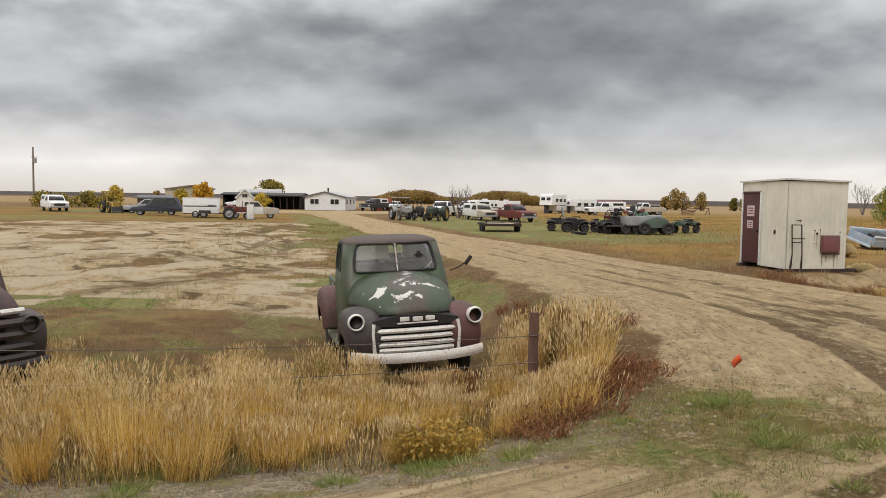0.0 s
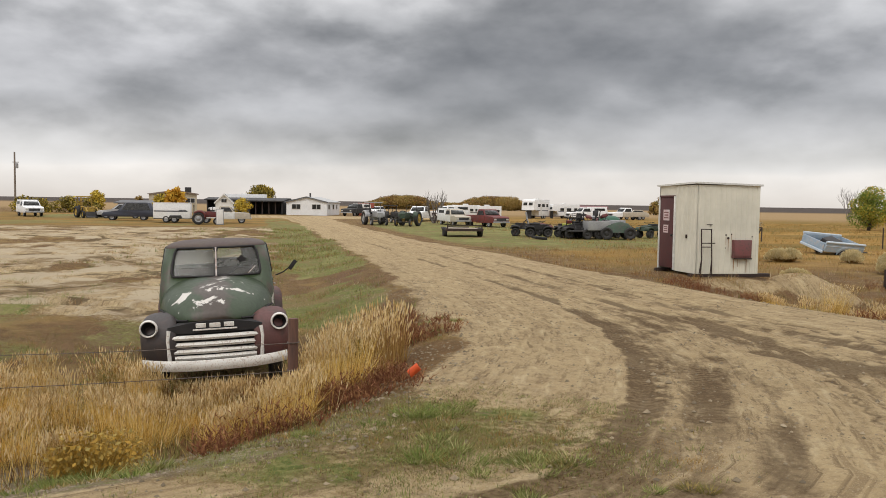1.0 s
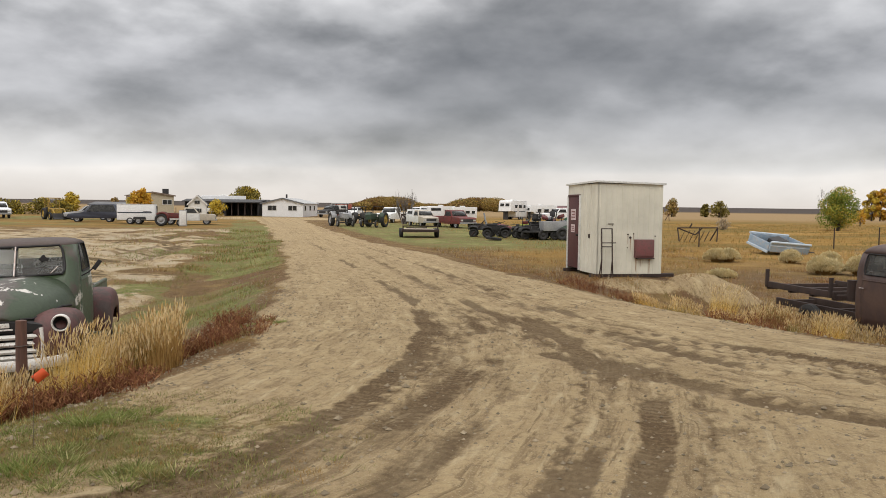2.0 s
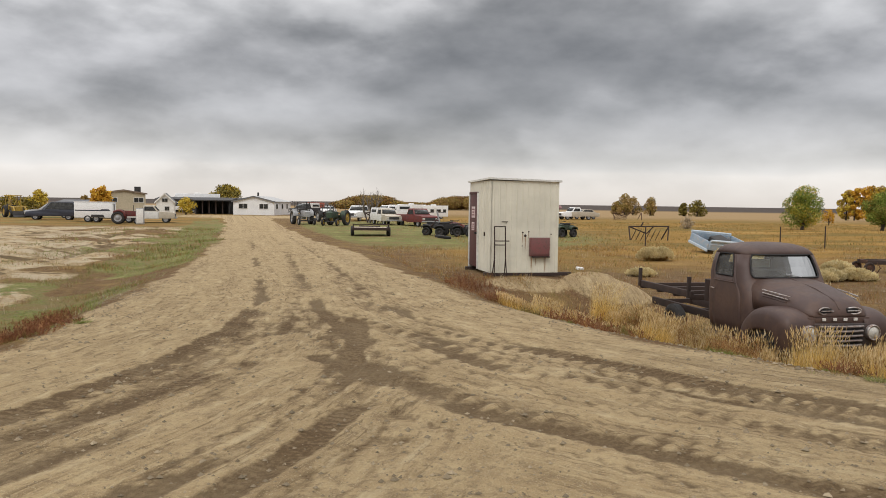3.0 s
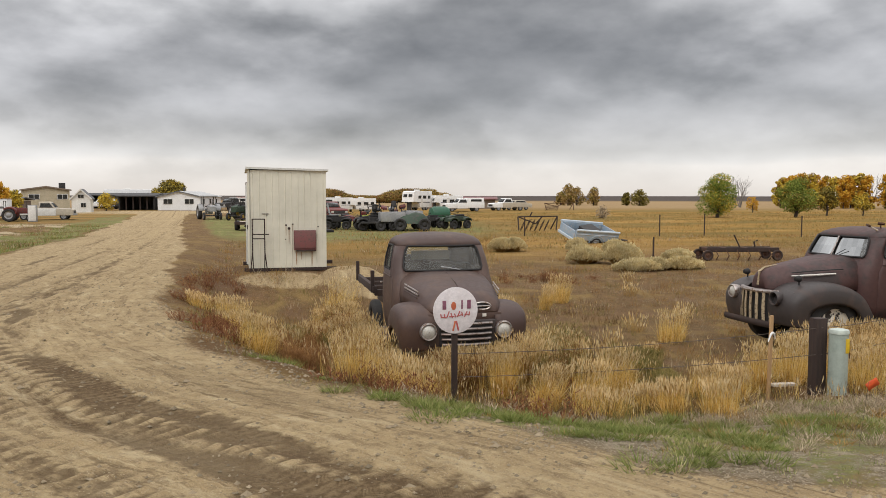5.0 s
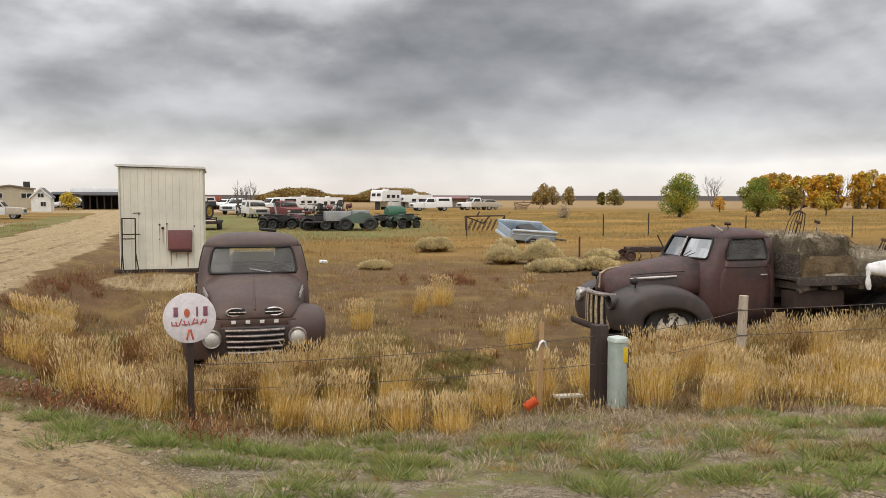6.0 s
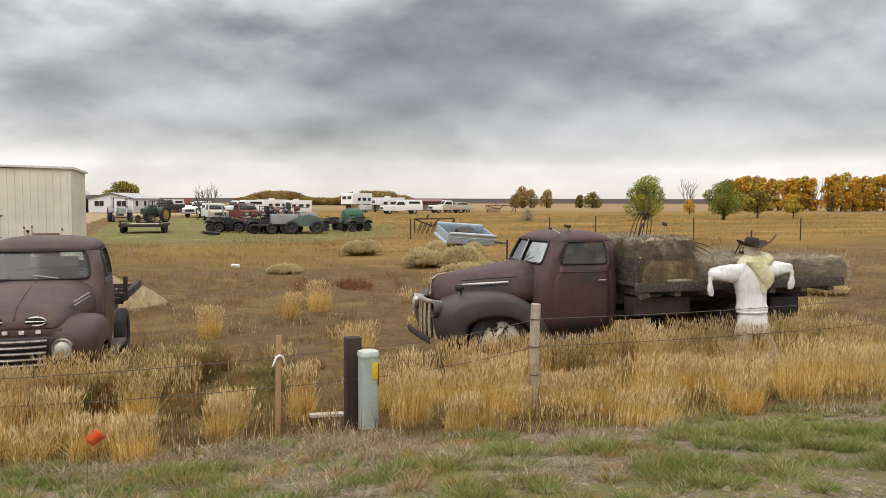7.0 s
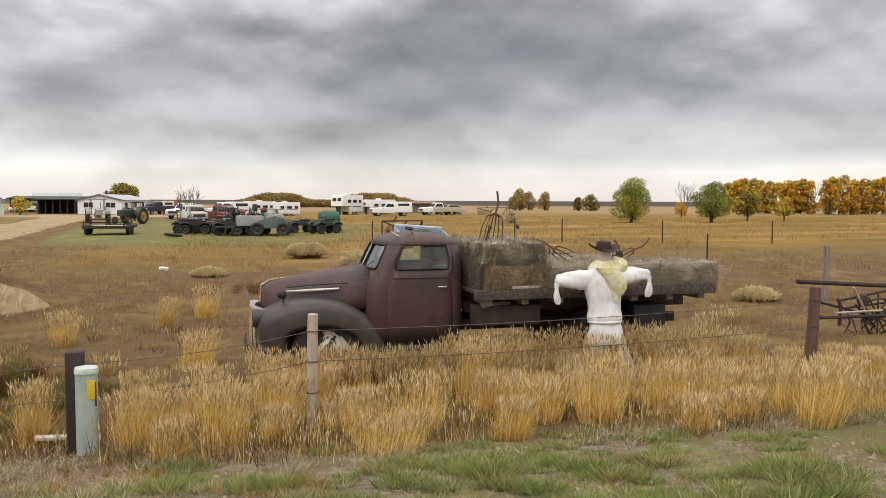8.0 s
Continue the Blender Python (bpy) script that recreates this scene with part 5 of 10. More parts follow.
def brown_pickup(m):
    t = thing("old_brown_pickup", "rusted brown cab truck with round headlights and bare rear frame", "pickup truck", m)
    rings = [cab_ring(*r) for r in (
        (0.45, 1.04, 2.30, 0.74, 0.16, 0.02), (0.72, 1.02, 2.32, 0.79, 0.16, 0.02), (1.00, 1.02, 2.32, 0.80, 0.16, 0.02), (1.20, 1.06, 2.32, 0.795, 0.16, 0.03),
        (1.34, 1.16, 2.32, 0.785, 0.19, 0.05), (1.44, 1.23, 2.32, 0.775, 0.15, 0.06), (1.60, 1.30, 2.31, 0.75, 0.145, 0.06), (1.79, 1.38, 2.28, 0.70, 0.14, 0.06),
        (1.86, 1.42, 2.25, 0.68, 0.2, 0.06), (1.91, 1.49, 2.20, 0.62, 0.22, 0.06), (1.95, 1.61, 2.11, 0.50, 0.2, 0.05), (1.97, 1.75, 2.0, 0.32, 0.12, 0.02), (1.975, 1.85, 1.93, 0.12, 0.03, 0.01))]
    rings = [[(x * 0.945, y, z) for x, y, z in ring] for ring in rings]
    truck_cab(t, rings, 5, 7, "rust_brown", "rust_brown", "rust_brown", False, 0)
    bonnet(t, [(-0.03, 0.40, 0.99, 1.02, 3.0), (-0.01, 0.45, 0.985, 1.10, 3.0), (0.06, 0.50, 0.98, 1.19, 3.0), (0.2, 0.55, 0.98, 1.25, 3.2), (0.5, 0.61, 0.98, 1.33, 3.4), (0.85, 0.66, 0.98, 1.40, 3.6), (1.2, 0.70, 1.0, 1.44, 3.8)], "rust_brown")
    part("hood_crease", tube(bmesh.new(), [(0, -0.02, 1.10), (0, 0.08, 1.205), (0, 0.5, 1.335), (0, 1.15, 1.44)], [0.01, 0.014, 0.012, 0.006], 6), "rust_brown", t)
    for s in (-1, 1):
        fender(t, s, 0.40, 0.89, [(-0.02, 0.50), (-0.06, 0.70), (-0.06, 0.88), (0.02, 1.01), (0.22, 1.085), (0.5, 1.09), (0.8, 1.02), (1.06, 0.82), (1.2, 0.56), (1.34, 0.44)], (0.62, 0.36), "rust_brown", "front_fender", 0.44, 0.12)
        headlamp(t, s * 0.51, -0.09, 0.765, 0.105, "chrome", True)
        part("running_board", one_box(s * 0.78, 1.75, 0.44, 0.22, 1.1, 0.05, 0.015), "rust_brown", t)
        wheel(t, s * 0.74, 0.62, 0.36, 0.37, 0.17)
        wheel(t, s * 0.66, 3.55, 0.36, 0.37, 0.17)
        # nostril on the hood's face
        c = Vector((s * 0.215, -0.045, 1.075))
        ring = [c + Vector((0.105 * math.cos(a) + s * 0.02, 0.02 - 0.02 * math.cos(a) * s, 0.048 * math.sin(a))) for a in np.linspace(0, math.tau, 22)[:-1]]
        nose = part("hood_nostril", tube(bmesh.new(), ring, 0.011, 6, True), "chrome", t, "chrome-rimmed hood vent")
        part("vent_bar", tube(bmesh.new(), [c + Vector((-0.09, 0.0, 0.0)), c + Vector((0.11, 0.0, 0.0))], 0.008, 6), "chrome", nose)
        part("vent_throat", one_box(c.x, c.y + 0.035, c.z, 0.19, 0.03, 0.075, 0.01), "black", nose)
        for n in range(3):
            z = 1.26 - 0.045 * n
            x0 = 0.545
            part("side_vent_bar", tube(bmesh.new(), [(s * (x0 + 0.02), 0.30 + 0.04 * n, z - 0.02), (s * (x0 + 0.10), 0.85, z + 0.03)], 0.011, 6), "chrome" if n < 2 else "rust_brown", t)
    # grille
    part("grille_panel", loft(bmesh.new(), [[(u * 0.66, -0.055 + 0.05 * abs(u) ** 3, 0.90), (u * 0.66, -0.075 + 0.05 * abs(u) ** 3, 0.885), (u * 0.66, -0.075 + 0.05 * abs(u) ** 3, 0.60), (u * 0.66, -0.055 + 0.05 * abs(u) ** 3, 0.56), (u * 0.66, 0.05, 0.56), (u * 0.66, 0.05, 0.90)] for u in np.linspace(-1, 1, 13)]), "rust_grey", t, "dark weathered lamp panel")
    part("grille_throat", one_box(0, -0.06, 0.72, 0.72, 0.05, 0.33, 0.02), "black", t)
    for n in range(5):
        z = 0.86 - 0.068 * n
        bm = bmesh.new()
        half = 0.352 - 0.006 * n
        loft(bm, [[(u * half, -0.10 - 0.05 * (1 - u * u) + dy, z + dz) for dy, dz in ((0.02, -0.019), (0.0, -0.014), (-0.01, 0), (0.0, 0.014), (0.02, 0.019))] for u in np.linspace(-1, 1, 13)])
        part("grille_bar", bm, "chrome_dull", t)
    for k in (-1.5, -0.5, 0.5, 1.5):
        part("nameplate_block", one_box(k * 0.17, -0.055 + 0.008 * abs(k), 0.955, 0.055, 0.02, 0.042, 0.006), "grille_white", t)
    part("valance", one_box(0, 0.02, 0.94, 1.0, 0.10, 0.10, 0.02), "rust_brown", t)
    part("wiper", tube(bmesh.new(), [(-0.05, 1.155, 1.50), (0.2, 1.16, 1.455), (0.24, 1.16, 1.45)], 0.007, 5), "steel", t)
    bm = one_box(0, 2.12, 1.60, 0.62, 0.015, 0.14, 0.01)
    part("rear_board", bm, "cream", t, "pale board behind the seat")
    chassis(t, 0.1, 5.0, 0.62)
    # bare bed frame with posts
    for s in (-1, 1):
        part("frame_side_rail", one_box(s * 0.80, 3.72, 1.0, 0.07, 2.1, 0.12, 0.01), "rust_dark", t)
        for y in (2.75, 4.7) if s < 0 else (2.75,):
            part("frame_post", one_box(s * 0.83, y, 1.13, 0.06, 0.06, 0.36, 0.006), "rust_dark", t)
    for y in (2.72, 3.35, 4.0, 4.72):
        part("frame_crossbar", one_box(0, y, 0.95, 1.60, 0.09, 0.10, 0.01), "rust_dark", t)
    bm = bmesh.new()
    rod(bm, (-0.5, 2.6, 0.9), (-0.5, 2.6, 1.28), 0.10, 0.10, 10)
    part("fuel_tank", bm, "rust_dark", t)
    return t


def left_pickup(m):
    t = thing("old_maroon_pickup", "rusted maroon pickup with rounded hood and heavy grille bars", "pickup truck", m)
    rings = [cab_ring(*r) for r in (
        (0.42, 1.02, 2.34, 0.74, 0.18, 0.02), (0.70, 1.00, 2.36, 0.79, 0.18, 0.03), (0.98, 1.00, 2.36, 0.80, 0.18, 0.03), (1.20, 1.04, 2.36, 0.80, 0.17, 0.05),
        (1.33, 1.12, 2.36, 0.79, 0.165, 0.08), (1.44, 1.20, 2.36, 0.78, 0.16, 0.10), (1.60, 1.29, 2.35, 0.76, 0.155, 0.11), (1.79, 1.40, 2.32, 0.72, 0.16, 0.12),
        (1.85, 1.45, 2.29, 0.69, 0.18, 0.12), (1.89, 1.52, 2.25, 0.63, 0.22, 0.12), (1.925, 1.63, 2.17, 0.52, 0.22, 0.10), (1.945, 1.76, 2.06, 0.34, 0.14, 0.05), (1.95, 1.86, 1.98, 0.14, 0.05, 0.02))]
    truck_cab(t, rings, 5, 7, "rust_maroon", "rust_maroon", "rust_maroon", True, 0)
    bonnet(t, [(-0.12, 0.40, 1.06, 1.12, 2.2), (-0.04, 0.56, 1.02, 1.27, 2.2), (0.10, 0.64, 1.0, 1.37, 2.3), (0.4, 0.70, 0.98, 1.43, 2.5), (0.8, 0.73, 0.97, 1.46, 2.8), (1.18, 0.74, 0.96, 1.47, 3.0)], "rust_maroon")
    for s in (-1, 1):
        fender(t, s, 0.40, 0.90, [(-0.05, 0.52), (-0.12, 0.78), (-0.08, 1.0), (0.10, 1.08), (0.42, 1.10), (0.74, 1.03), (1.02, 0.83), (1.2, 0.56), (1.36, 0.42)], (0.60, 0.34), "rust_grey", "front_fender", 0.46, 0.08)
        headlamp(t, s * 0.66, -0.15, 0.97, 0.095, "rust_grey", False)
        fender(t, s, 0.60, 0.93, [(2.50, 0.44), (2.53, 0.72), (2.68, 0.96), (2.98, 1.04), (3.30, 0.98), (3.52, 0.78), (3.62, 0.5)], (3.06, 0.36), "rust_maroon", "rear_fender", 0.42, 0.1)
        wheel(t, s * 0.72, 0.60, 0.35, 0.36, 0.17)
        wheel(t, s * 0.74, 3.06, 0.35, 0.36, 0.17)
    part("grille_shell", one_box(0, 0.06, 0.80, 1.5, 0.24, 0.52, 0.06), "black", t)
    for n, z in enumerate((1.0, 0.86, 0.72, 0.60)):
        half = 0.82 - 0.03 * n
        bm = bmesh.new()
        loft(bm, [[(u * half, -0.06 - 0.16 * (1 - abs(u) ** 2.5) + dy, z + dz) for dy, dz in ((0.05, -0.045), (0.0, -0.04), (-0.025, 0), (0.0, 0.04), (0.05, 0.045))] for u in np.linspace(-1, 1, 19)])
        part("grille_bar", bm, "rust_grey", t)
    part("hood_trim", loft(bmesh.new(), [[(u * 0.62, -0.18 + 0.12 * u * u + dy, 1.12 + dz) for dy, dz in ((0.05, -0.03), (0, -0.028), (-0.02, 0), (0, 0.028), (0.05, 0.03))] for u in np.linspace(-1, 1, 11)]), "grille_white", t, "pale nose trim")
    part("nameplate_block", one_box(0.1, -0.215, 1.0, 0.42, 0.015, 0.03, 0.004), "grille_white", t)
    bumper(t, 0.86, -0.30, 0.52, 0.11, 0.16, "rust_grey", "", 0.02)
    pickup_bed(t, 2.46, 4.35, 0.60, 0.62, 1.06, "rust_maroon")
    chassis(t, 0.1, 4.2)
    return t


def hay_truck(m):
    t = thing("old_flatbed_truck", "rusted maroon flatbed truck with cream grille and timber deck", "flatbed truck", m)
    rings = [cab_ring(*r) for r in (
        (0.46, 1.34, 2.59, 0.72, 0.16, 0.02), (0.72, 1.32, 2.61, 0.77, 0.16, 0.02), (1.00, 1.31, 2.61, 0.79, 0.17, 0.02), (1.24, 1.32, 2.61, 0.785, 0.18, 0.03),
        (1.36, 1.38, 2.61, 0.775, 0.20, 0.05), (1.47, 1.46, 2.61, 0.76, 0.14, 0.07), (1.62, 1.53, 2.60, 0.73, 0.14, 0.07), (1.78, 1.61, 2.57, 0.69, 0.14, 0.07),
        (1.84, 1.66, 2.53, 0.65, 0.22, 0.07), (1.88, 1.74, 2.47, 0.58, 0.22, 0.06), (1.91, 1.85, 2.38, 0.46, 0.18, 0.05), (1.925, 1.98, 2.15, 0.28, 0.08, 0.02), (1.93, 2.05, 2.1, 0.1, 0.02, 0.01))]
    truck_cab(t, rings, 5, 7, "rust_maroon", "rust_maroon", "rust_maroon", True, 0, pillar=1)
    bonnet(t, [(0.02, 0.16, 0.96, 1.16, 2.2), (0.05, 0.21, 0.93, 1.23, 2.2), (0.12, 0.26, 0.92, 1.28, 2.3), (0.3, 0.34, 0.92, 1.325, 2.5), (0.6, 0.45, 0.92, 1.37, 2.8), (1.0, 0.57, 0.94, 1.43, 3.0), (1.46, 0.69, 0.98, 1.49, 3.2)], "rust_maroon", "hood", "long tapering maroon bonnet")
    part("hood_ridge", tube(bmesh.new(), [(0, 0.005, 1.02), (0, 0.03, 1.235), (0, 0.13, 1.297), (0, 0.35, 1.335)], [0.02, 0.022, 0.018, 0.008], 6), "grille_cream", t)
    for s in (-1, 1):
        fender(t, s, 0.32, 0.90, [(0.00, 0.46), (-0.05, 0.66), (-0.03, 0.86), (0.08, 0.99), (0.32, 1.08), (0.66, 1.11), (1.0, 1.06), (1.3, 0.9), (1.48, 0.66), (1.58, 0.46)], (0.80, 0.40), "rust_grey", "front_fender", 0.40, 0.10)
        headlamp(t, s * 0.52, -0.075, 0.865, 0.10, "chrome" if s < 0 else "rust_grey", s < 0)
        bm = lathe(bmesh.new(), [(0.01, -0.07), (0.035, -0.06), (0.05, -0.01), (0.05, 0.02), (0.02, 0.05)], (s * 0.62, 0.26, 1.17), (0, 1, 0), 12)
        rod(bm, (s * 0.62, 0.27, 1.07), (s * 0.62, 0.27, 1.14), 0.012)
        part("parking_lamp", bm, "black", t)
        part("fender_badge", lathe(bmesh.new(), [(0.045, -0.02), (0.05, 0.0), (0.03, 0.02)], (s * 0.74, 0.10, 0.93), (0, 1, 0), 14), "rust_grey", t)
        part("hood_trim_strip", tube(bmesh.new(), [(s * 0.375, 0.32, 1.185), (s * 0.46, 0.60, 1.20), (s * 0.565, 0.98, 1.225)], [0.008, 0.018, 0.012], 6), "grille_white", t)
        part("hood_louvre", tube(bmesh.new(), [(s * 0.365, 0.34, 1.235), (s * 0.46, 0.62, 1.265), (s * 0.58, 1.10, 1.295)], 0.010, 6), "black", t)
        part("running_board", one_box(s * 0.76, 1.95, 0.45, 0.24, 1.05, 0.05, 0.015), "rust_grey", t)
        wheel(t, s * 0.70, 0.80, 0.44, 0.45, 0.20, hub="hub", hub_label="rim with flaking white paint")
        for x in (0.60, 0.84):
            wheel(t, s * x, 4.55, 0.44, 0.45, 0.19, name="rear_wheel")
    # vertical cream grille bars on a rounded prow
    part("grille_shell", loft(bmesh.new(), [[(0.46 * math.sin(a), 0.15 - 0.24 * math.cos(a), z) for a in np.linspace(-1.45, 1.45, 13)] + [(0.42, 0.3, z), (-0.42, 0.3, z)] for z in (0.44, 0.68, 0.92)]), "black", t)
    for a in np.linspace(-1.2, 1.2, 9):
        x, y = 0.46 * math.sin(a), 0.14 - 0.255 * math.cos(a)
        bar = loft(bmesh.new(), [[(x * f + 0.028 * math.cos(a) * u, y + dy + 0.02 * math.sin(a) * u - 0.016 * (1 - u * u), z) for u in (-1, -0.5, 0.5, 1)] + [(x * f, y + 0.03, z)] for z, dy, f in ((0.44, 0.0, 1.0), (0.68, -0.012, 1.0), (0.92, 0.0, 0.97))])
        part("grille_bar", bar, "grille_cream", t)
    part("nose_band", loft(bmesh.new(), [[(0.50 * math.sin(a), 0.15 - 0.27 * math.cos(a) + dy, z) for dy, z in ((0, 0.92), (-0.01, 0.945), (0.0, 0.97), (0.06, 0.975), (0.06, 0.92))] for a in np.linspace(-1.4, 1.4, 13)]), "chrome", t, "dull chrome nose band")
    bumper(t, 0.60, -0.17, 0.46, 0.10, 0.02, "rust_dark")
    chassis(t, 0.1, 6.0, 0.66)
    part("rear_axle", rod(bmesh.new(), (-0.9, 4.55, 0.44), (0.9, 4.55, 0.44), 0.06), "rust_dark", t)
    part("wiper", tube(bmesh.new(), [(0.1, 1.39, 1.49), (0.26, 1.42, 1.58)], 0.006, 5), "black", t)
    # deck on cross timbers
    for n in range(9):
        w_ = 2.24 / 9
        part("deck_plank", one_box(-1.12 + w_ * (n + 0.5), 4.40, 1.185, w_ - 0.012, 3.5, 0.05, 0.006), "deck", t)
    for s in (-1, 1):
        part("deck_rail", one_box(s * 1.135, 4.40, 1.15, 0.05, 3.54, 0.13, 0.008), "deck", t)
    for y in (2.85, 3.35, 3.85, 4.4, 4.95, 5.5, 6.0):
        part("cross_timber", one_box(0, y, 1.06, 2.16, 0.10, 0.11, 0.008), "wood_grey", t)
    for s in (-1, 1):
        part("long_timber", one_box(s * 0.42, 4.4, 0.92, 0.12, 3.4, 0.16, 0.01), "deck", t)
        part("mud_flap_box", one_box(s * 0.78, 5.25, 0.72, 0.40, 0.50, 0.42, 0.02), "black", t)
        part("tool_box", one_box(s * 0.86, 3.15, 0.86, 0.30, 0.9, 0.26, 0.02), "rust_dark", t)
        bm = rod(bmesh.new(), (s * 1.0, 2.78, 1.0), (s * 0.86, 3.2, 0.985), 0.045)
        part("timber_offcut", bm, "wood_grey", t)
    part("headboard", one_box(0, 2.715, 1.36, 2.1, 0.06, 0.36, 0.01), "deck", t)
    return t


GMC_AT = pose(1.33, 9.63, -0.77, 0, -2.4, 5.0)
FORD_AT = pose(15.15, 9.42, -0.85, 0, 0, 0)
HAY_AT = pose(20.25, 10.42, -0.75, 0, 0, -89)
LEFT_AT = pose(-3.80, 9.1, -0.77, 0, 0, 36)
green_pickup(GMC_AT)
brown_pickup(FORD_AT)
hay_truck(HAY_AT)
left_pickup(LEFT_AT)


# ---- the white shed ----
def pump_shed(m):
    W, D, H = 1.82, 2.03, 2.36
    t = thing("utility_shed", "small cream sheet-metal shed with an oxblood door and flat roof", "shed", m)

    def ribbed(a, b, height, name):
        """A sheet-metal wall from a to b on plan, with pressed ridges."""
        a, b = Vector(a), Vector(b)
        d = (b - a)
        n = Vector((d.y, -d.x, 0)).normalized()
        pts, length = [], d.length
        count = round(length / 0.152)
        for k in range(count):
            for u, out in ((0.0, 0.0), (0.40, 0.0), (0.46, 0.011), (0.54, 0.011), (0.60, 0.0)):
                pts.append(a + d * ((k + u) / count) + n * out)
        pts.append(b)
        inner = [b - n * 0.05, a - n * 0.05]
        bm = loft(bmesh.new(), [[(p.x, p.y, z) for p in [*pts, *inner]] for z in (0.04, height)])
        return part(name, bm, "shed", t, smooth=30)

    ribbed((0.02, 0, 0), (W, 0, 0), H, "front_wall")
    ribbed((W, 0.02, 0), (W, D, 0), H, "side_wall")
    ribbed((W, D, 0), (0, D, 0), H, "rear_wall")
    # door wall: piers and header round the opening
    d0, d1, dh = 1.10, 1.96, 2.04
    ribbed((0, d0, 0), (0, 0, 0), H, "side_wall")
    part("door_pier", one_box(0.025, (d1 + D) / 2, H / 2 + 0.02, 0.05, D - d1, H - 0.04), "shed", t)
    part("door_header", one_box(0.025, (d0 + d1) / 2, (dh + H) / 2 + 0.0, 0.05, d1 - d0 - 0.004, H - dh - 0.004), "shed", t)
    door = part("door", one_box(0.0, (d0 + d1) / 2, 0.06 + dh / 2, 0.05, d1 - d0 - 0.05, dh - 0.08, 0.006), "shed_door", t, "oxblood plank door with bleached notices")
    for a, b, c, e in ((d0 - 0.03, d0 + 0.02, 0.05, dh + 0.03), (d1 - 0.02, d1 + 0.03, 0.05, dh + 0.03)):
        part("door_frame", one_box(-0.02, (a + b) / 2, (c + e) / 2, 0.06, b - a, e - c, 0.006), "shed_trim", t)
    part("door_frame", one_box(-0.02, (d0 + d1) / 2, dh + 0.03, 0.06, d1 - d0 - 0.05, 0.05, 0.006), "shed_door", t)
    for y, z, w_, h_ in ((1.56, 1.55, 0.34, 0.30), (1.58, 1.17, 0.27, 0.22)):
        note = part("notice", one_box(-0.028, y, z, 0.006, w_, h_), "paper", door, "bleached paper notice")
        for r in range(3):
            part("notice_bar", one_box(-0.033, y, z + h_ * (0.25 - 0.25 * r), 0.003, w_ * (0.75 - 0.15 * (r % 2)), h_ * 0.11), "hatch", note)
    part("door_knob", lathe(bmesh.new(), [(0.015, 0), (0.03, 0.03), (0.03, 0.06), (0.01, 0.075)], (-0.02, d0 + 0.09, 1.0), (-1, 0, 0), 12), "black", door)
    # roof with a thin overhang
    bm = bmesh.new()
    o = 0.06
    loft(bm, [[(-o, -o, H + 0.03), (W + o, -o, H - 0.01), (W + o, D + o, H - 0.05), (-o, D + o, H - 0.01)], [(-o, -o, H + 0.075), (W + o, -o, H + 0.035), (W + o, D + o, H - 0.005), (-o, D + o, H + 0.035)]])
    part("roof", bm, "shed_trim", t)
    for k in range(13):
        x = -0.02 + k * (W + 0.04) / 12
        bm = tube(bmesh.new(), [(x, -o - 0.004, H + 0.068 - 0.022 * x), (x, D + o, H + 0.03 - 0.022 * x)], 0.012, 5)
        part("roof_ridge", bm, "shed_trim", t)
    for y in (0.06, D - 0.06):
        part("skid", one_box(W / 2 + 0.12, y, 0.0, W + 0.5, 0.12, 0.09, 0.01), "wood_brown", t)
    # red hatch box
    hatch = part("hatch", one_box(1.30, -0.05, 0.70, 0.52, 0.10, 0.47, 0.01), "hatch", t, "faded red metal hatch box")
    part("hatch_lid", one_box(1.30, -0.115, 0.715, 0.49, 0.02, 0.42, 0.006), "hatch", hatch)
    part("hatch_sill", one_box(1.33, -0.07, 0.445, 0.46, 0.12, 0.03, 0.004), "rust_dark", hatch)
    for x, z0, z1, wide in ((1.10, 0.43, 0.10, 0.016), (1.22, 0.42, 0.22, 0.010), (1.47, 0.43, 0.06, 0.014), (0.93, 0.95, 0.62, 0.010), (0.86, 1.03, 0.80, 0.008), (1.02, 1.06, 0.90, 0.006)):
        bm = loft(bmesh.new(), [[(x - wide * f, -0.0145, z), (x + wide * f, -0.0145, z), (x + wide * f, -0.0115, z), (x - wide * f, -0.0115, z)] for z, f in ((z1, 0.2), (z1 + 0.3 * (z0 - z1), 0.7), (z0, 1.0))])
        part("rust_run", bm, "rust_stain", t, "thin rust stain")
    for x, z, r in ((0.86, 1.06, 0.022), (0.93, 0.98, 0.032), (1.02, 1.08, 0.018), (0.42, 1.30, 0.012), (0.85, 0.72, 0.014), (1.62, 1.02, 0.016)):
        part("bolt_hole", lathe(bmesh.new(), [(r, 0.0), (r * 1.05, 0.012), (r * 0.5, 0.018)], (x, 0.0, z), (0, -1, 0), 10), "rust_dark", t)
    part("conduit", tube(bmesh.new(), [(0.30, -0.012, 1.33), (0.46, -0.012, 1.33)], 0.009, 5), "rust_dark", t)
    part("side_bracket", one_box(-0.02, 0.45, 1.0, 0.03, 0.05, 0.10, 0.004), "rust_dark", t)
    return t


SHED_AT = pose(12.28, 18.42, -0.06, 0, 0, 1.6)
pump_shed(SHED_AT)


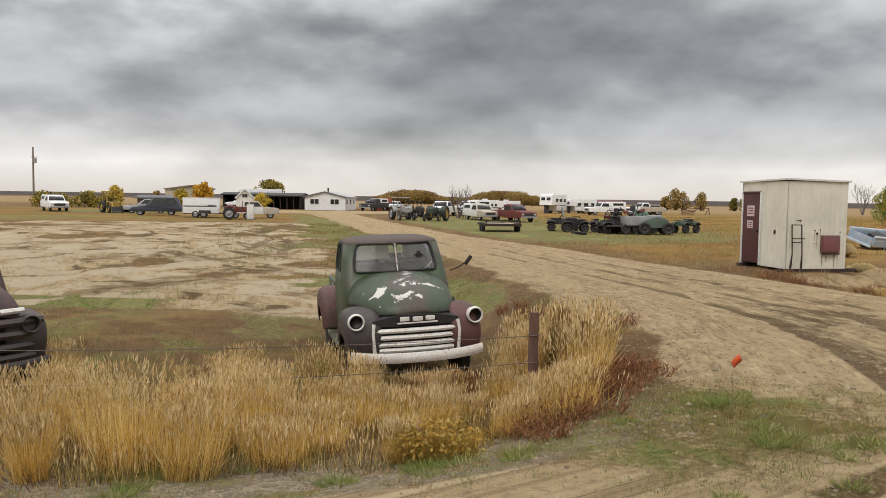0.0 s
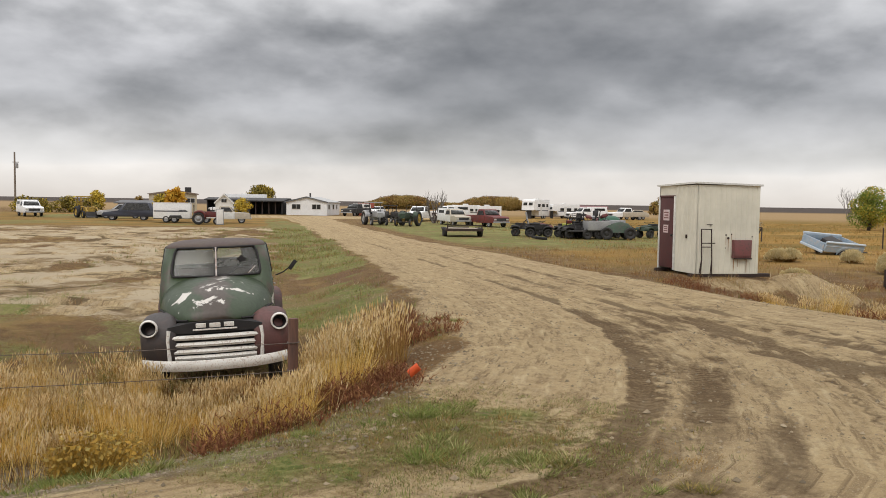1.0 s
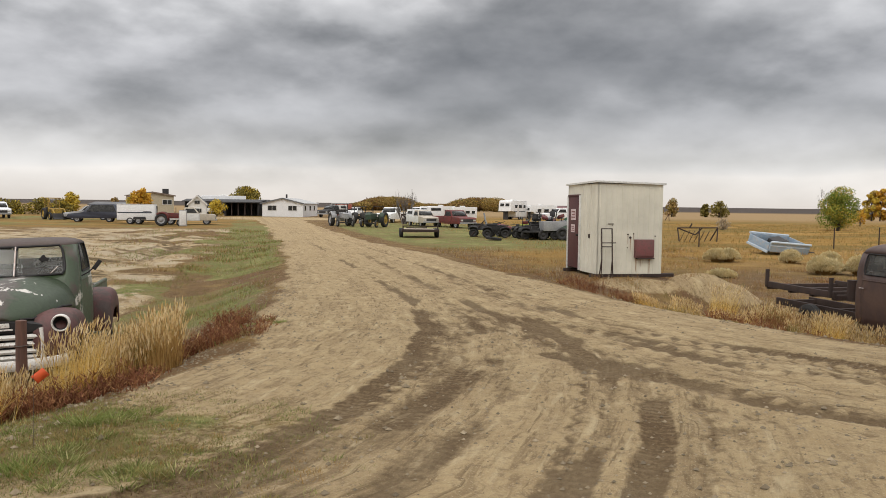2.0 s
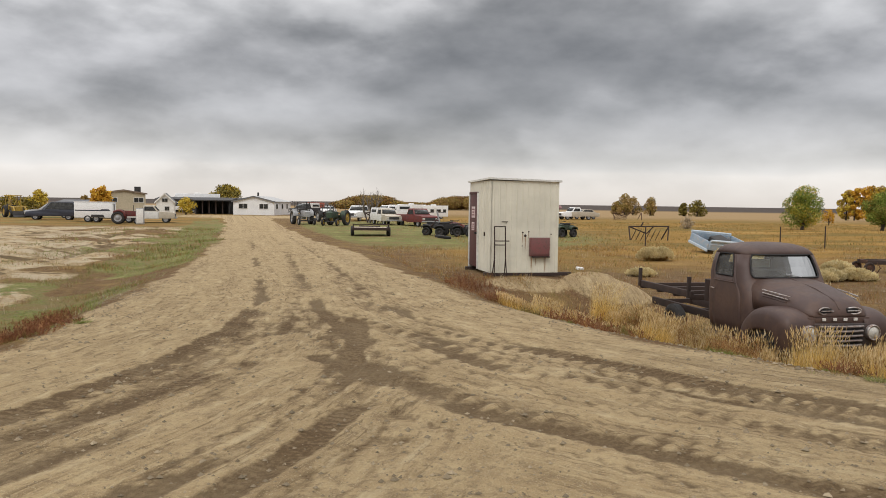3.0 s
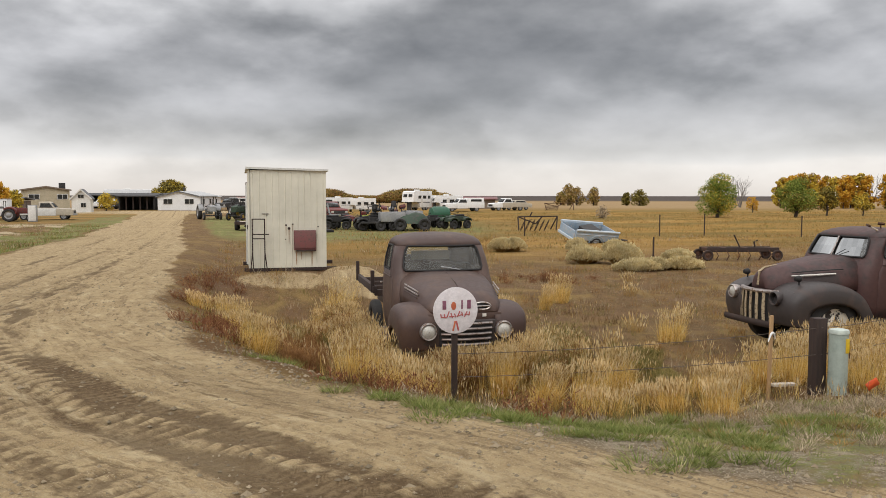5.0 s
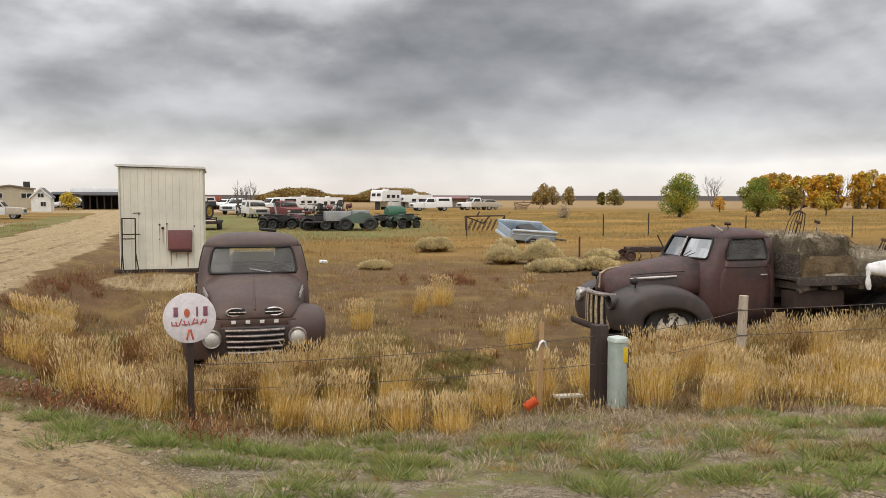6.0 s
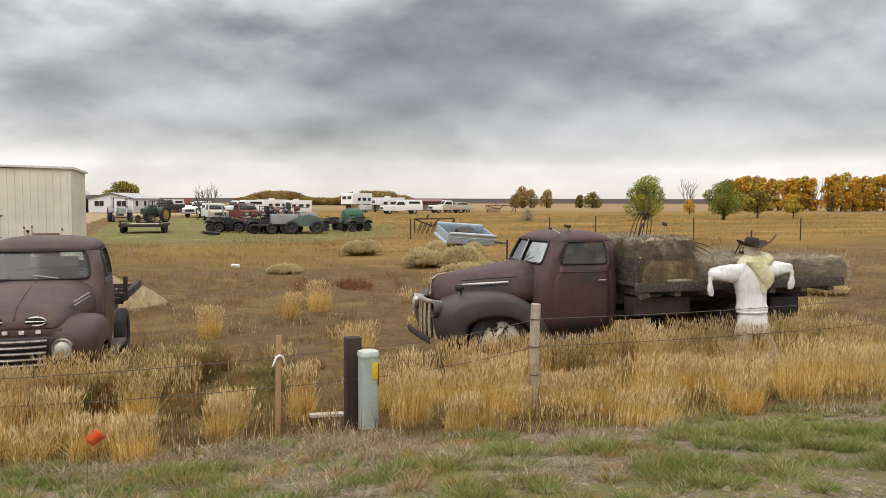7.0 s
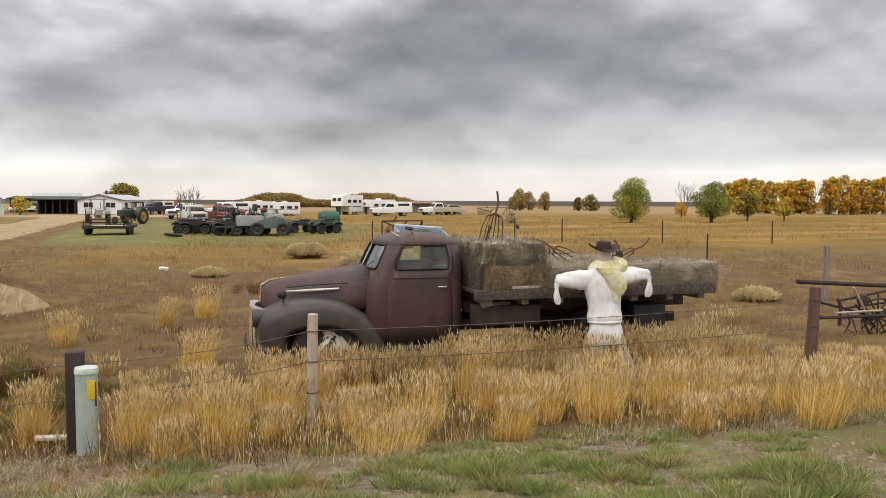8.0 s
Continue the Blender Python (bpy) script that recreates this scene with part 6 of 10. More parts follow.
def rack(m):
    """A welded frame leaning at the shed's corner."""
    t = thing("metal_rack", "narrow rusty welded frame standing against the shed", "rack", m)
    for s in (-1, 1):
        part("upright", tube(bmesh.new(), [(s * 0.14, 0, 0.45), (s * 0.14, 0.06, 1.27)], 0.016, 6), "rust_dark", t)
        for d in (-0.10, 0.12):
            part("leg", tube(bmesh.new(), [(s * 0.14, 0, 0.50), (s * (0.14 + 0.02) + 0.3 * d, -0.05 + abs(d), 0.0)], 0.014, 6), "rust_dark", t)
    for z in (0.80, 0.90, 1.26):
        part("rung", tube(bmesh.new(), [(-0.14, 0.035, z), (0.14 + (0.10 if z == 0.90 else 0), 0.035, z)], 0.014, 6), "rust_dark", t)
    return t


rack(pose(12.50, 18.22, ground_z(12.5, 18.2) + 0.0, 0, 0, 0))


# ---- verge furniture ----
def post(name, label, x, y, top, r, mat, square=False, lean=(0, 0), rings=()):
    z0 = ground_z(x, y) - 0.15
    h = top - z0
    t = thing(name, label, "post", pose(x, y, z0, lean[0], lean[1], 7))
    bm = bmesh.new()
    if square:
        box(bm, 0, 0, h / 2, 2 * r, 1.6 * r, h, 0.008)
    else:
        loft(bm, [[((r * (1 + 0.06 * math.sin(3 * a + 9 * k)) * (1.0 - 0.10 * k)) * math.cos(a), (r * (1 + 0.06 * math.sin(3 * a + 9 * k)) * (1.0 - 0.10 * k)) * math.sin(a), h * k) for a in np.linspace(0, math.tau, 13)[:-1]] for k in (0, 0.3, 0.6, 0.97, 1.0)])
    part("shaft", bm, mat, t)
    for z in rings:
        part("wire_tie", tube(bmesh.new(), [((r + 0.005) * math.cos(a), (r + 0.005) * math.sin(a), z - z0) for a in np.linspace(0, math.tau, 13)[:-1]], 0.005, 5, True), "wire", t)
    return t


post("fence_post", "reddish weathered wooden fence post in tall grass", 2.28, 7.69, 0.52, 0.055, "wood_red", rings=(0.28, 0.0))
post("fence_post", "dark treated square post beside the utility pedestal", 18.64, 7.08, 0.30, 0.075, "wood_brown", True)
post("fence_post", "pale weathered round fence post strung with wire", 20.68, 7.56, 0.49, 0.058, "wood_pale", lean=(1.5, 0.5), rings=(0.33, 0.03, -0.28))
post("fence_post", "brown weathered corner fence post strung with wire", 26.94, 8.1, 0.54, 0.075, "wood_red", lean=(0, 3), rings=(0.39, 0.05))
post("fence_post", "grey wooden post standing in the dry field", 33.3, 15.1, 0.62, 0.07, "wood_grey")
for fx, fy, top in ((27.4, 26.8, 0.15), (33.9, 38.0, 0.75), (36.4, 37.6, 0.8), (37.4, 26.0, 0.45), (26.6, 39.5, 0.65), (41.5, 36.2, 0.7), (47.0, 34.6, 0.7)):
    post("field_post", "thin dark stake post in the dry field", fx, fy, top, 0.035, "wood_brown")


def wire(name, label, pts, sag=0.03, r=0.0035, barbs=True):
    bm = bmesh.new()
    line = []
    for a, b in zip(pts, pts[1:]):
        for k in range(10):
            u = k / 10
            line.append((a[0] + (b[0] - a[0]) * u, a[1] + (b[1] - a[1]) * u, a[2] + (b[2] - a[2]) * u - sag * 4 * u * (1 - u)))
    line.append(pts[-1])
    tube(bm, line, r, 4)
    if barbs:
        for a, b in zip(line, line[1:]):
            n = max(1, int(math.dist(a, b) / 0.13))
            for k in range(n):
                p = Vector(a).lerp(Vector(b), (k + 0.5) / n)
                rod(bm, p - Vector((0.0, 0.004, 0.016)), p + Vector((0.004, 0.0, 0.016)), 0.0022, seg=3)
    return tagged(part(name, bm, "wire", None), label, "wire", "fence wires")


wire("fence_wire", "sagging barbed wire strung between fence posts", [(20.66, 7.50, 0.33), (26.92, 8.02, 0.39)], 0.05)
wire("fence_wire", "sagging barbed wire strung between fence posts", [(20.66, 7.50, 0.03), (26.92, 8.02, 0.05)], 0.05)
wire("fence_wire", "sagging barbed wire strung between fence posts", [(14.55, 7.5, 0.0), (18.64, 7.02, 0.2), (20.68, 7.50, 0.33)], 0.05)
wire("fence_wire", "sagging barbed wire strung between fence posts", [(14.55, 7.5, -0.25), (18.64, 7.02, -0.1), (20.68, 7.50, 0.03)], 0.04)
wire("fence_wire", "sagging barbed wire strung between fence posts", [(2.26, 7.63, 0.28), (-3.2, 7.5, 0.26), (-8.5, 7.4, 0.25)], 0.05)
wire("fence_wire", "sagging barbed wire strung between fence posts", [(2.26, 7.63, 0.0), (-3.2, 7.5, -0.08), (-8.5, 7.4, -0.1)], 0.05)
wire("fence_wire", "sagging barbed wire strung between fence posts", [(26.96, 8.1, 0.39), (34, 8.6, 0.3)], 0.05)


def pedestal():
    x, y = 18.76, 6.90
    t = thing("utility_pedestal", "pale green plastic utility pedestal with a yellow label", "pedestal", pose(x, y, -0.58, 0, 0, 12))
    bm = bmesh.new()
    loft(bm, [[(0.088 * math.copysign(abs(math.cos(a)) ** 0.6, math.cos(a)), 0.088 * math.copysign(abs(math.sin(a)) ** 0.6, math.sin(a)), z) for a in np.linspace(0, math.tau, 25)[:-1]] for z in (0, 0.2, 0.5, 0.73)])
    part("body", bm, "ped", t)
    bm = bmesh.new()
    loft(bm, [[(r * math.copysign(abs(math.cos(a)) ** 0.6, math.cos(a)), r * math.copysign(abs(math.sin(a)) ** 0.6, math.sin(a)), z) for a in np.linspace(0, math.tau, 25)[:-1]] for r, z in ((0.094, 0.73), (0.095, 0.755), (0.088, 0.775), (0.05, 0.785))])
    part("cap", bm, "ped_cap", t)
    part("warning_label", one_box(0.03, -0.089, 0.60, 0.06, 0.005, 0.16, 0.001), "yellow", t, "yellow warning label")
    part("label_edge", one_box(0.066, -0.0875, 0.56, 0.012, 0.005, 0.20, 0.001), "rust", t)


pedestal()


def survey_stake(x, y, top):
    z0 = ground_z(x, y) - 0.1
    t = thing("survey_stake", "fresh wooden survey stake tied with white ribbon", "stake", pose(x, y, z0, 0, 1.5, 20))
    h = top - z0
    part("stake", one_box(0, 0, h / 2, 0.048, 0.022, h, 0.003), "wood_new", t)
    bm = tube(bmesh.new(), [(-0.065, -0.014, h - 0.28), (-0.03, -0.02, h - 0.2), (0.0, -0.02, h - 0.185), (0.03, -0.02, h - 0.2), (0.055, -0.016, h - 0.26)], [0.006, 0.012, 0.014, 0.012, 0.006], 6)
    part("ribbon", bm, "cloth", t, "white plastic ribbon")


survey_stake(17.92, 6.95, 0.37)


def pin_flag(x, y, top, turn, tilt=0.0):
    z0 = ground_z(x, y) - 0.05
    t = thing("marker_flag", "small orange marker flag on a thin wire", "flag", pose(x, y, z0, tilt, 0, turn), "marker flags")
    h = top - z0
    part("flag_wire", tube(bmesh.new(), [(0, 0, 0), (0.01, 0, h)], 0.0012, 5), "wire", t)
    bm = bmesh.new()
    c, e = math.cos(0.7), math.sin(0.7)
    rows = [[(0.05 + c * a - e * b, 0.012 * math.sin(30 * a + 9), h - 0.02 + e * a + c * b) for b in (-0.034, 0.0, 0.034)] for a in np.linspace(-0.045, 0.045, 6)]
    loft(bm, rows, False, (False, False))
    part("pennant", bm, "orange", t, thick=0.002)


pin_flag(3.15, 5.32, 0.50, 25)
pin_flag(16.76, 4.36, 0.33, 5, 6)


def round_sign():
    x, y, z = 14.52, 7.46, 0.47
    t = thing("round_sign", "round white painted sign with faded hand lettering", "sign", pose(x, y, z, 0, 0, 4) @ Matrix.Scale(0.81, 4))
    disc = part("disc", lathe(bmesh.new(), [(0.29, 0.0), (0.302, 0.004), (0.302, 0.012), (0.29, 0.016)], (0, 0, 0), (0, -1, 0), 40), "sign", t)
    f = -0.019
    for k, (cx, w_, mat) in enumerate(((-0.155, 0.05, "sign_dark"), (0.085, 0.022, "sign_dark"), (0.18, 0.05, "sign_dark"))):
        part("number_bar", one_box(cx, f, 0.075, w_, 0.005, 0.115, 0.002), mat, disc)
    bm = lathe(bmesh.new(), [(0.042, 0.0), (0.042, 0.005)], (0, f + 0.002, 0), (0, -1, 0), 9)
    blob = part("paint_patch", bm, "sign_orange", disc)
    blob.matrix_basis = Matrix.Translation((-0.03, 0, 0.06)) @ Matrix.Diagonal((0.8, 1, 1.3, 1))
    rng = random.Random(4)
    for k in range(9):
        cx = -0.20 + 0.048 * k
        part("letter_bar", one_box(cx, f, -0.055 + rng.uniform(-0.012, 0.012), 0.014, 0.005, rng.uniform(0.05, 0.09), 0.001, (0, rng.uniform(-40, 40), 0)), "sign_red", disc)
    for k in range(4):
        part("letter_bar", one_box(-0.16 + 0.105 * k, f - 0.001, -0.085 + 0.01 * k, 0.07, 0.005, 0.014, 0.001, (0, rng.uniform(-25, 25), 0)), "sign_red", disc)
    for s in (-1, 1):
        part("arrow_bar", one_box(s * 0.022, f, -0.20, 0.022, 0.005, 0.13, 0.001, (0, s * -14, 0)), "sign_orange" if s < 0 else "sign_red", disc)
    h = (z - ground_z(x, y)) / 0.81 + 0.2
    part("sign_post", one_box(0.0, 0.035, -h / 2 + 0.1, 0.075, 0.05, h + 0.1, 0.006), "wood_brown", t, "dark weathered wooden post")


round_sign()


# white board lying in the grass
tagged(part("loose_board", one_box(18.42, 7.36, ground_z(18.42, 7.36) + 0.10, 0.34, 0.09, 0.03, 0.004, (0, 3, 6)), "lumber", None), "sawn white board lying in dry grass", "board")
tagged(part("litter", one_box(17.6, 26.0, ground_z(17.6, 26.0) + 0.06, 0.28, 0.16, 0.10, 0.03, (10, 5, 20)), "white", None), "crumpled white litter lying in the field", "litter")


# ---- the hay load ----
def bale_mesh():
    rng = random.Random(11)
    bm = bmesh.new()
    L, W, H = 0.90, 0.46, 0.30
    nx, ny, nz = 14, 7, 6
    bmesh.ops.create_cube(bm, size=1)
    bmesh.ops.subdivide_edges(bm, edges=bm.edges[:], cuts=6, use_grid_fill=True)
    for v in bm.verts:
        p = Vector((v.co.x * L, v.co.y * W, v.co.z * H))
        pinch = 0.016 * sum(math.exp(-((p.x - s * 0.2) / 0.03) ** 2) for s in (-1, 1))
        n = 0.075 * noise.fractal(p * 6, 1.0, 2.0, 4) - pinch
        e = 1 - 0.09 * (abs(v.co.y * 2) ** 6 * abs(v.co.z * 2) ** 6 + abs(v.co.x * 2) ** 8 * max(abs(v.co.z * 2), abs(v.co.y * 2)) ** 6)
        v.co = p * e + v.co.normalized() * n
    for _ in range(5000):
        face = rng.choice((0, 0, 1, 1, 2, 3, 4, 5))
        a, b = rng.uniform(-0.5, 0.5), rng.uniform(-0.5, 0.5)
        if face < 2:
            p, n = Vector((a * L, (-1 if face == 0 else 1) * W / 2, b * H)), Vector((0, -1 if face == 0 else 1, 0))
        elif face < 4:
            p, n = Vector((a * L, b * W, H / 2)), Vector((0, 0, 1))
        else:
            p, n = Vector(((-1 if face == 4 else 1) * L / 2, a * W, b * H)), Vector((-1 if face == 4 else 1, 0, 0))
        d = (n * rng.uniform(0.1, 0.8) + Vector((rng.uniform(-0.7, 0.7), rng.uniform(-0.7, 0.7), rng.uniform(-1.9, 0.4)))).normalized()
        q = p + d * rng.uniform(0.05, 0.22) * (0.5 if n.z > 0.5 else 1.0)
        s = d.cross(Vector((0.3, 0.2, 1))).normalized() * 0.0042
        vs = [bm.verts.new(c) for c in (p - n * 0.02 - s, p - n * 0.02 + s, q)]
        bm.faces.new(vs)
    me = bpy.data.meshes.new("hay_bale")
    bm.to_mesh(me)
    bm.free()
    return me


HAY_BASE = Matrix(HAY_AT)
bale_plain, bale_gold = bale_mesh(), bale_mesh()
bale_plain.materials.append(M["hay"])
bale_gold.materials.append(M["hay_gold"])
DECK = 1.212
layout = [(0.84, 3.24, 0, 91, 1), (0.86, 4.15, 0, 90, 0), (0.84, 5.05, 0, 92, 0), (0.86, 5.80, 0, 88, 0), (0.36, 3.22, 0, 90, 0), (0.36, 4.14, 0, 90, 0), (0.36, 5.05, 0, 89, 0), (0.38, 5.8, 0, 91, 0),
          (-0.12, 3.24, 0, 90, 0), (-0.12, 4.14, 0, 90, 0), (-0.12, 5.1, 0, 90, 0), (-0.6, 3.24, 0, 90, 0), (-0.6, 4.2, 0, 90, 0), (-0.6, 5.2, 0, 90, 0),
          (0.80, 3.20, 1, 93, 0), (0.34, 3.24, 1, 88, 0), (-0.14, 3.2, 1, 91, 0), (-0.6, 3.24, 1, 88, 1)]
for bx, by, layer, turn, gold in layout:
    ob = new("hay_bale", bale_gold if gold else bale_plain)
    ob.matrix_world = HAY_BASE @ pose(bx, by, DECK + 0.152 + 0.30 * layer, 0, 0, turn + (180 if (bx * 10 + by * 7) % 2 > 1 else 0))
    tagged(ob, "weathered hay bale stacked on the flatbed truck's deck" if not gold else "rust-stained hay bale stacked on the flatbed truck's deck", "hay bale", "hay bales")


def hay_fork(m, tines, length, width, handle, name="hay_fork", label="rusty hay fork stuck in a hay bale"):
    t = thing(name, label, "fork", m)
    bm = bmesh.new()
    for k in range(tines):
        u = -1 + 2 * k / max(1, tines - 1)
        tube(bm, [(0, 0, length), (u * width * 0.7, 0, length * 0.88), (u * width, 0.02, length * 0.5), (u * width * 1.1, 0.03, 0.0)], [0.008, 0.009, 0.007, 0.004], 5)
    part("tines", bm, "rust_dark", t)
    if handle:
        part("handle", tube(bmesh.new(), [(0, 0, length - 0.03), (0.02, -0.01, length + handle * 0.5), (-0.02, 0, length + handle)], [0.013, 0.016, 0.014], 7), "wood_red", t)


hay_fork(HAY_BASE @ pose(0.55, 3.05, 1.80, 8, 6, 90), 6, 0.40, 0.15, 0.30)
hay_fork(HAY_BASE @ pose(0.45, 4.30, 1.53, 0, -60, 60), 4, 0.30, 0.10, 0.35)
hay_fork(HAY_BASE @ pose(0.50, 4.92, 1.50, 0, 8, 100), 5, 0.24, 0.12, 0.07)
hay_fork(HAY_BASE @ pose(0.3, 5.15, 1.54, 0, 62, 90), 3, 0.25, 0.06, 0.3)


def hand_tool(m, label, long, mat):
    t = thing("old_hand_tool", label, "tool", m)
    part("handle", tube(bmesh.new(), [(0, 0, 0), (0.01, 0, long)], [0.014, 0.011], 7), mat, t)
    part("head", one_box(0.02, 0, long + 0.02, 0.10, 0.03, 0.05, 0.008, (0, 12, 0)), "rust", t)


hand_tool(HAY_BASE @ pose(0.70, 2.92, 1.80, -15, 0, 0), "short rusty hand tool stuck in the hay load", 0.2, "rust_dark")
hand_tool(HAY_BASE @ pose(0.60, 3.45, 1.80, 12, 0, 0), "pale wooden tool handle stuck in the hay load", 0.2, "wood_pale")
hand_tool(HAY_BASE @ pose(0.45, 4.75, 1.53, -28, 0, 0), "dark iron hook stuck in the hay load", 0.18, "rust_dark")
hand_tool(HAY_BASE @ pose(0.30, 2.05, 1.905, 62, 0, 40), "pale stick lying on the truck roof", 0.16, "wood_pale")
hand_tool(HAY_BASE @ pose(0.52, 1.78, 1.885, 60, 0, -30), "pale broken handle lying on the truck roof", 0.14, "wood_pale")
bm = box(bmesh.new(), 0, 0, 0, 0.10, 0.40, 0.035, 0.006)
ob = part("deck_board", bm, "lumber", None)
ob.matrix_world = HAY_BASE @ pose(1.06, 3.35, 1.235, 0, 0, 0)
tagged(ob, "pale offcut board lying on the truck deck", "board")
bm = box(bmesh.new(), 0, 0, 0, 0.09, 0.34, 0.05, 0.02)
box(bm, 0.02, 0.12, 0.03, 0.06, 0.1, 0.1, 0.02)
ob = part("iron_scrap", bm, "rust_dark", None)
ob.matrix_world = HAY_BASE @ pose(0.62, 4.85, 1.58, 0, 0, 20)
tagged(ob, "lump of dark iron scrap lying on the hay", "scrap")


def scarecrow():
    """One mesh: straw-stuffed clothes on a cross, hat, scarf."""
    bm = bmesh.new()
    mats = ["cloth", "cloth_camo", "scarf", "felt", "sack"]

    def paint(start, slot):
        bm.faces.ensure_lookup_table()
        for f in bm.faces[start:]:
            f.material_index = slot

    def limb(rows, slot, wobble=0.012, seg=16):
        a = len(bm.faces)
        axis, num = rows[0][5], [np.array(r[:5], float) for r in rows]
        dense = []
        for n in range(len(num) - 1):
            p0, p1, p2, p3 = num[max(n - 1, 0)], num[n], num[n + 1], num[min(n + 2, len(num) - 1)]
            for u in (0, 0.25, 0.5, 0.75):
                dense.append(0.5 * (2 * p1 + (p2 - p0) * u + (2 * p0 - 5 * p1 + 4 * p2 - p3) * u * u + (3 * p1 - p0 - 3 * p2 + p3) * u ** 3))
        dense.append(num[-1])
        rings = []
        for x, y, z, rx, ry in dense:
            ring = []
            for k in range(seg):
                t = k * math.tau / seg
                at = Vector((x * 4 + math.cos(t) * 1.1, y * 4 + slot, z * 4 + math.sin(t) * 1.1))
                n = 1 + wobble / max(rx, 0.06) * (0.9 * noise.noise(at) + 0.35 * noise.noise(at * 2.7))
                ring.append((x + rx * n * math.cos(t), y + ry * n * math.sin(t), z) if axis == "z" else (x, y + ry * n * math.sin(t), z + rx * n * math.cos(t)))
            rings.append(ring)
        loft(bm, rings)
        paint(a, slot)

    limb([(0.03, 0, 0.84, 0.225, 0.13, "z"), (0.03, 0, 0.90, 0.245, 0.15, "z"), (0.02, 0, 0.98, 0.225, 0.14, "z"), (0.01, 0, 1.10, 0.225, 0.13, "z"), (0, 0, 1.22, 0.245, 0.14, "z"), (0, 0, 1.34, 0.27, 0.14, "z"), (0, 0, 1.46, 0.255, 0.12, "z"), (0, 0, 1.55, 0.16, 0.09, "z"), (0, 0, 1.59, 0.08, 0.07, "z")], 0, 0.035, 28)
    for s in (-1, 1):
        up = 0.035 * s
        limb([(s * 0.06, 0, 1.40, 0.15, 0.10, "x"), (s * 0.22, 0, 1.405 + up * 0.3, 0.135, 0.095, "x"), (s * 0.34, 0, 1.415 + up * 0.5, 0.115, 0.085, "x"), (s * 0.46, 0.0, 1.42 + up * 0.8, 0.10, 0.07, "x"), (s * 0.57, 0, 1.42 + up, 0.085, 0.055, "x"), (s * 0.63, 0, 1.415 + up, 0.075, 0.045, "x"), (s * 0.655, 0, 1.41 + up, 0.04, 0.02, "x")], 0, 0.032, 24)
        limb([(s * 0.63, -0.01, 1.39 + up, 0.045, 0.035, "z"), (s * 0.64, -0.02, 1.32 + up, 0.028, 0.022, "z"), (s * 0.64, -0.02, 1.27 + up, 0.040, 0.03, "z"), (s * 0.635, -0.02, 1.20 + up, 0.052, 0.03, "z"), (s * 0.63, -0.02, 1.15 + up, 0.046, 0.018, "z"), (s * 0.62, -0.02, 1.12 + up, 0.030, 0.010, "z")], 0, 0.03)
    limb([(0.05, 0, 0.56, 0.245, 0.13, "z"), (0.055, 0, 0.64, 0.24, 0.14, "z"), (0.05, 0, 0.74, 0.225, 0.14, "z"), (0.04, 0, 0.84, 0.205, 0.13, "z"), (0.03, 0, 0.95, 0.17, 0.11, "z")], 0, 0.05, 28)
    limb([(0.03, -0.005, 0.835, 0.228, 0.15, "z"), (0.03, -0.005, 0.85, 0.236, 0.155, "z"), (0.03, -0.005, 0.865, 0.228, 0.15, "z")], 0, 0.01, 28)
    for s, dx in ((-1, -0.05), (1, 0.20)):
        limb([(s * 0.11 + 0.05, 0, 0.68, 0.11, 0.11, "z"), (s * 0.12 + 0.06 + dx * 0.3, 0, 0.48, 0.118, 0.105, "z"), (s * 0.13 + 0.06 + dx * 0.7, 0, 0.26, 0.10, 0.09, "z"), (s * 0.13 + 0.06 + dx * 1.1, 0, 0.0, 0.085, 0.09, "z")], 1, 0.045, 20)
    limb([(0, -0.11, 1.56, 0.15, 0.06, "z"), (0.05, -0.12, 1.48, 0.14, 0.055, "z"), (0.10, -0.125, 1.36, 0.10, 0.04, "z"), (0.13, -0.125, 1.22, 0.07, 0.03, "z"), (0.13, -0.12, 1.12, 0.03, 0.02, "z")], 2, 0.03)
    limb([(0, 0, 1.53, 0.20, 0.13, "z"), (0.01, 0, 1.60, 0.17, 0.13, "z"), (0.01, 0, 1.65, 0.10, 0.10, "z")], 2, 0.03)
    limb([(0.15, -0.03, 1.50, 0.12, 0.10, "z"), (0.19, -0.02, 1.58, 0.125, 0.10, "z"), (0.19, 0.0, 1.65, 0.09, 0.08, "z"), (0.17, 0.02, 1.69, 0.03, 0.03, "z")], 2, 0.04)
    limb([(0.06, -0.14, 1.50, 0.13, 0.05, "z"), (0.14, -0.15, 1.36, 0.12, 0.04, "z"), (0.17, -0.145, 1.24, 0.07, 0.03, "z"), (0.17, -0.14, 1.18, 0.02, 0.015, "z")], 2, 0.035)
    limb([(0, 0, 1.60, 0.085, 0.085, "z"), (0, 0, 1.68, 0.10, 0.10, "z"), (0, 0, 1.76, 0.095, 0.10, "z"), (0, 0, 1.80, 0.08, 0.08, "z")], 4)
    a = len(bm.faces)
    lathe(bm, [(0.02, 0.00), (0.10, 0.002), (0.17, 0.012), (0.205, 0.03), (0.17, 0.022), (0.105, 0.02), (0.10, 0.07), (0.085, 0.115), (0.05, 0.125), (0.01, 0.12)], (0, 0, 1.775), (0.02, -0.08, 1), 24)
    paint(a, 3)
    bm.verts.ensure_lookup_table()
    for v in bm.verts:
        if v.co.z > 1.74 and math.hypot(v.co.x, v.co.y) > 0.115:
            v.co.z += 1.3 * v.co.x ** 2 - 0.4 * v.co.y ** 2
    ob = part("scarecrow", bm, mats, None)
    ob.matrix_world = pose(24.57, 9.08, -0.80, 0, 0, -3)
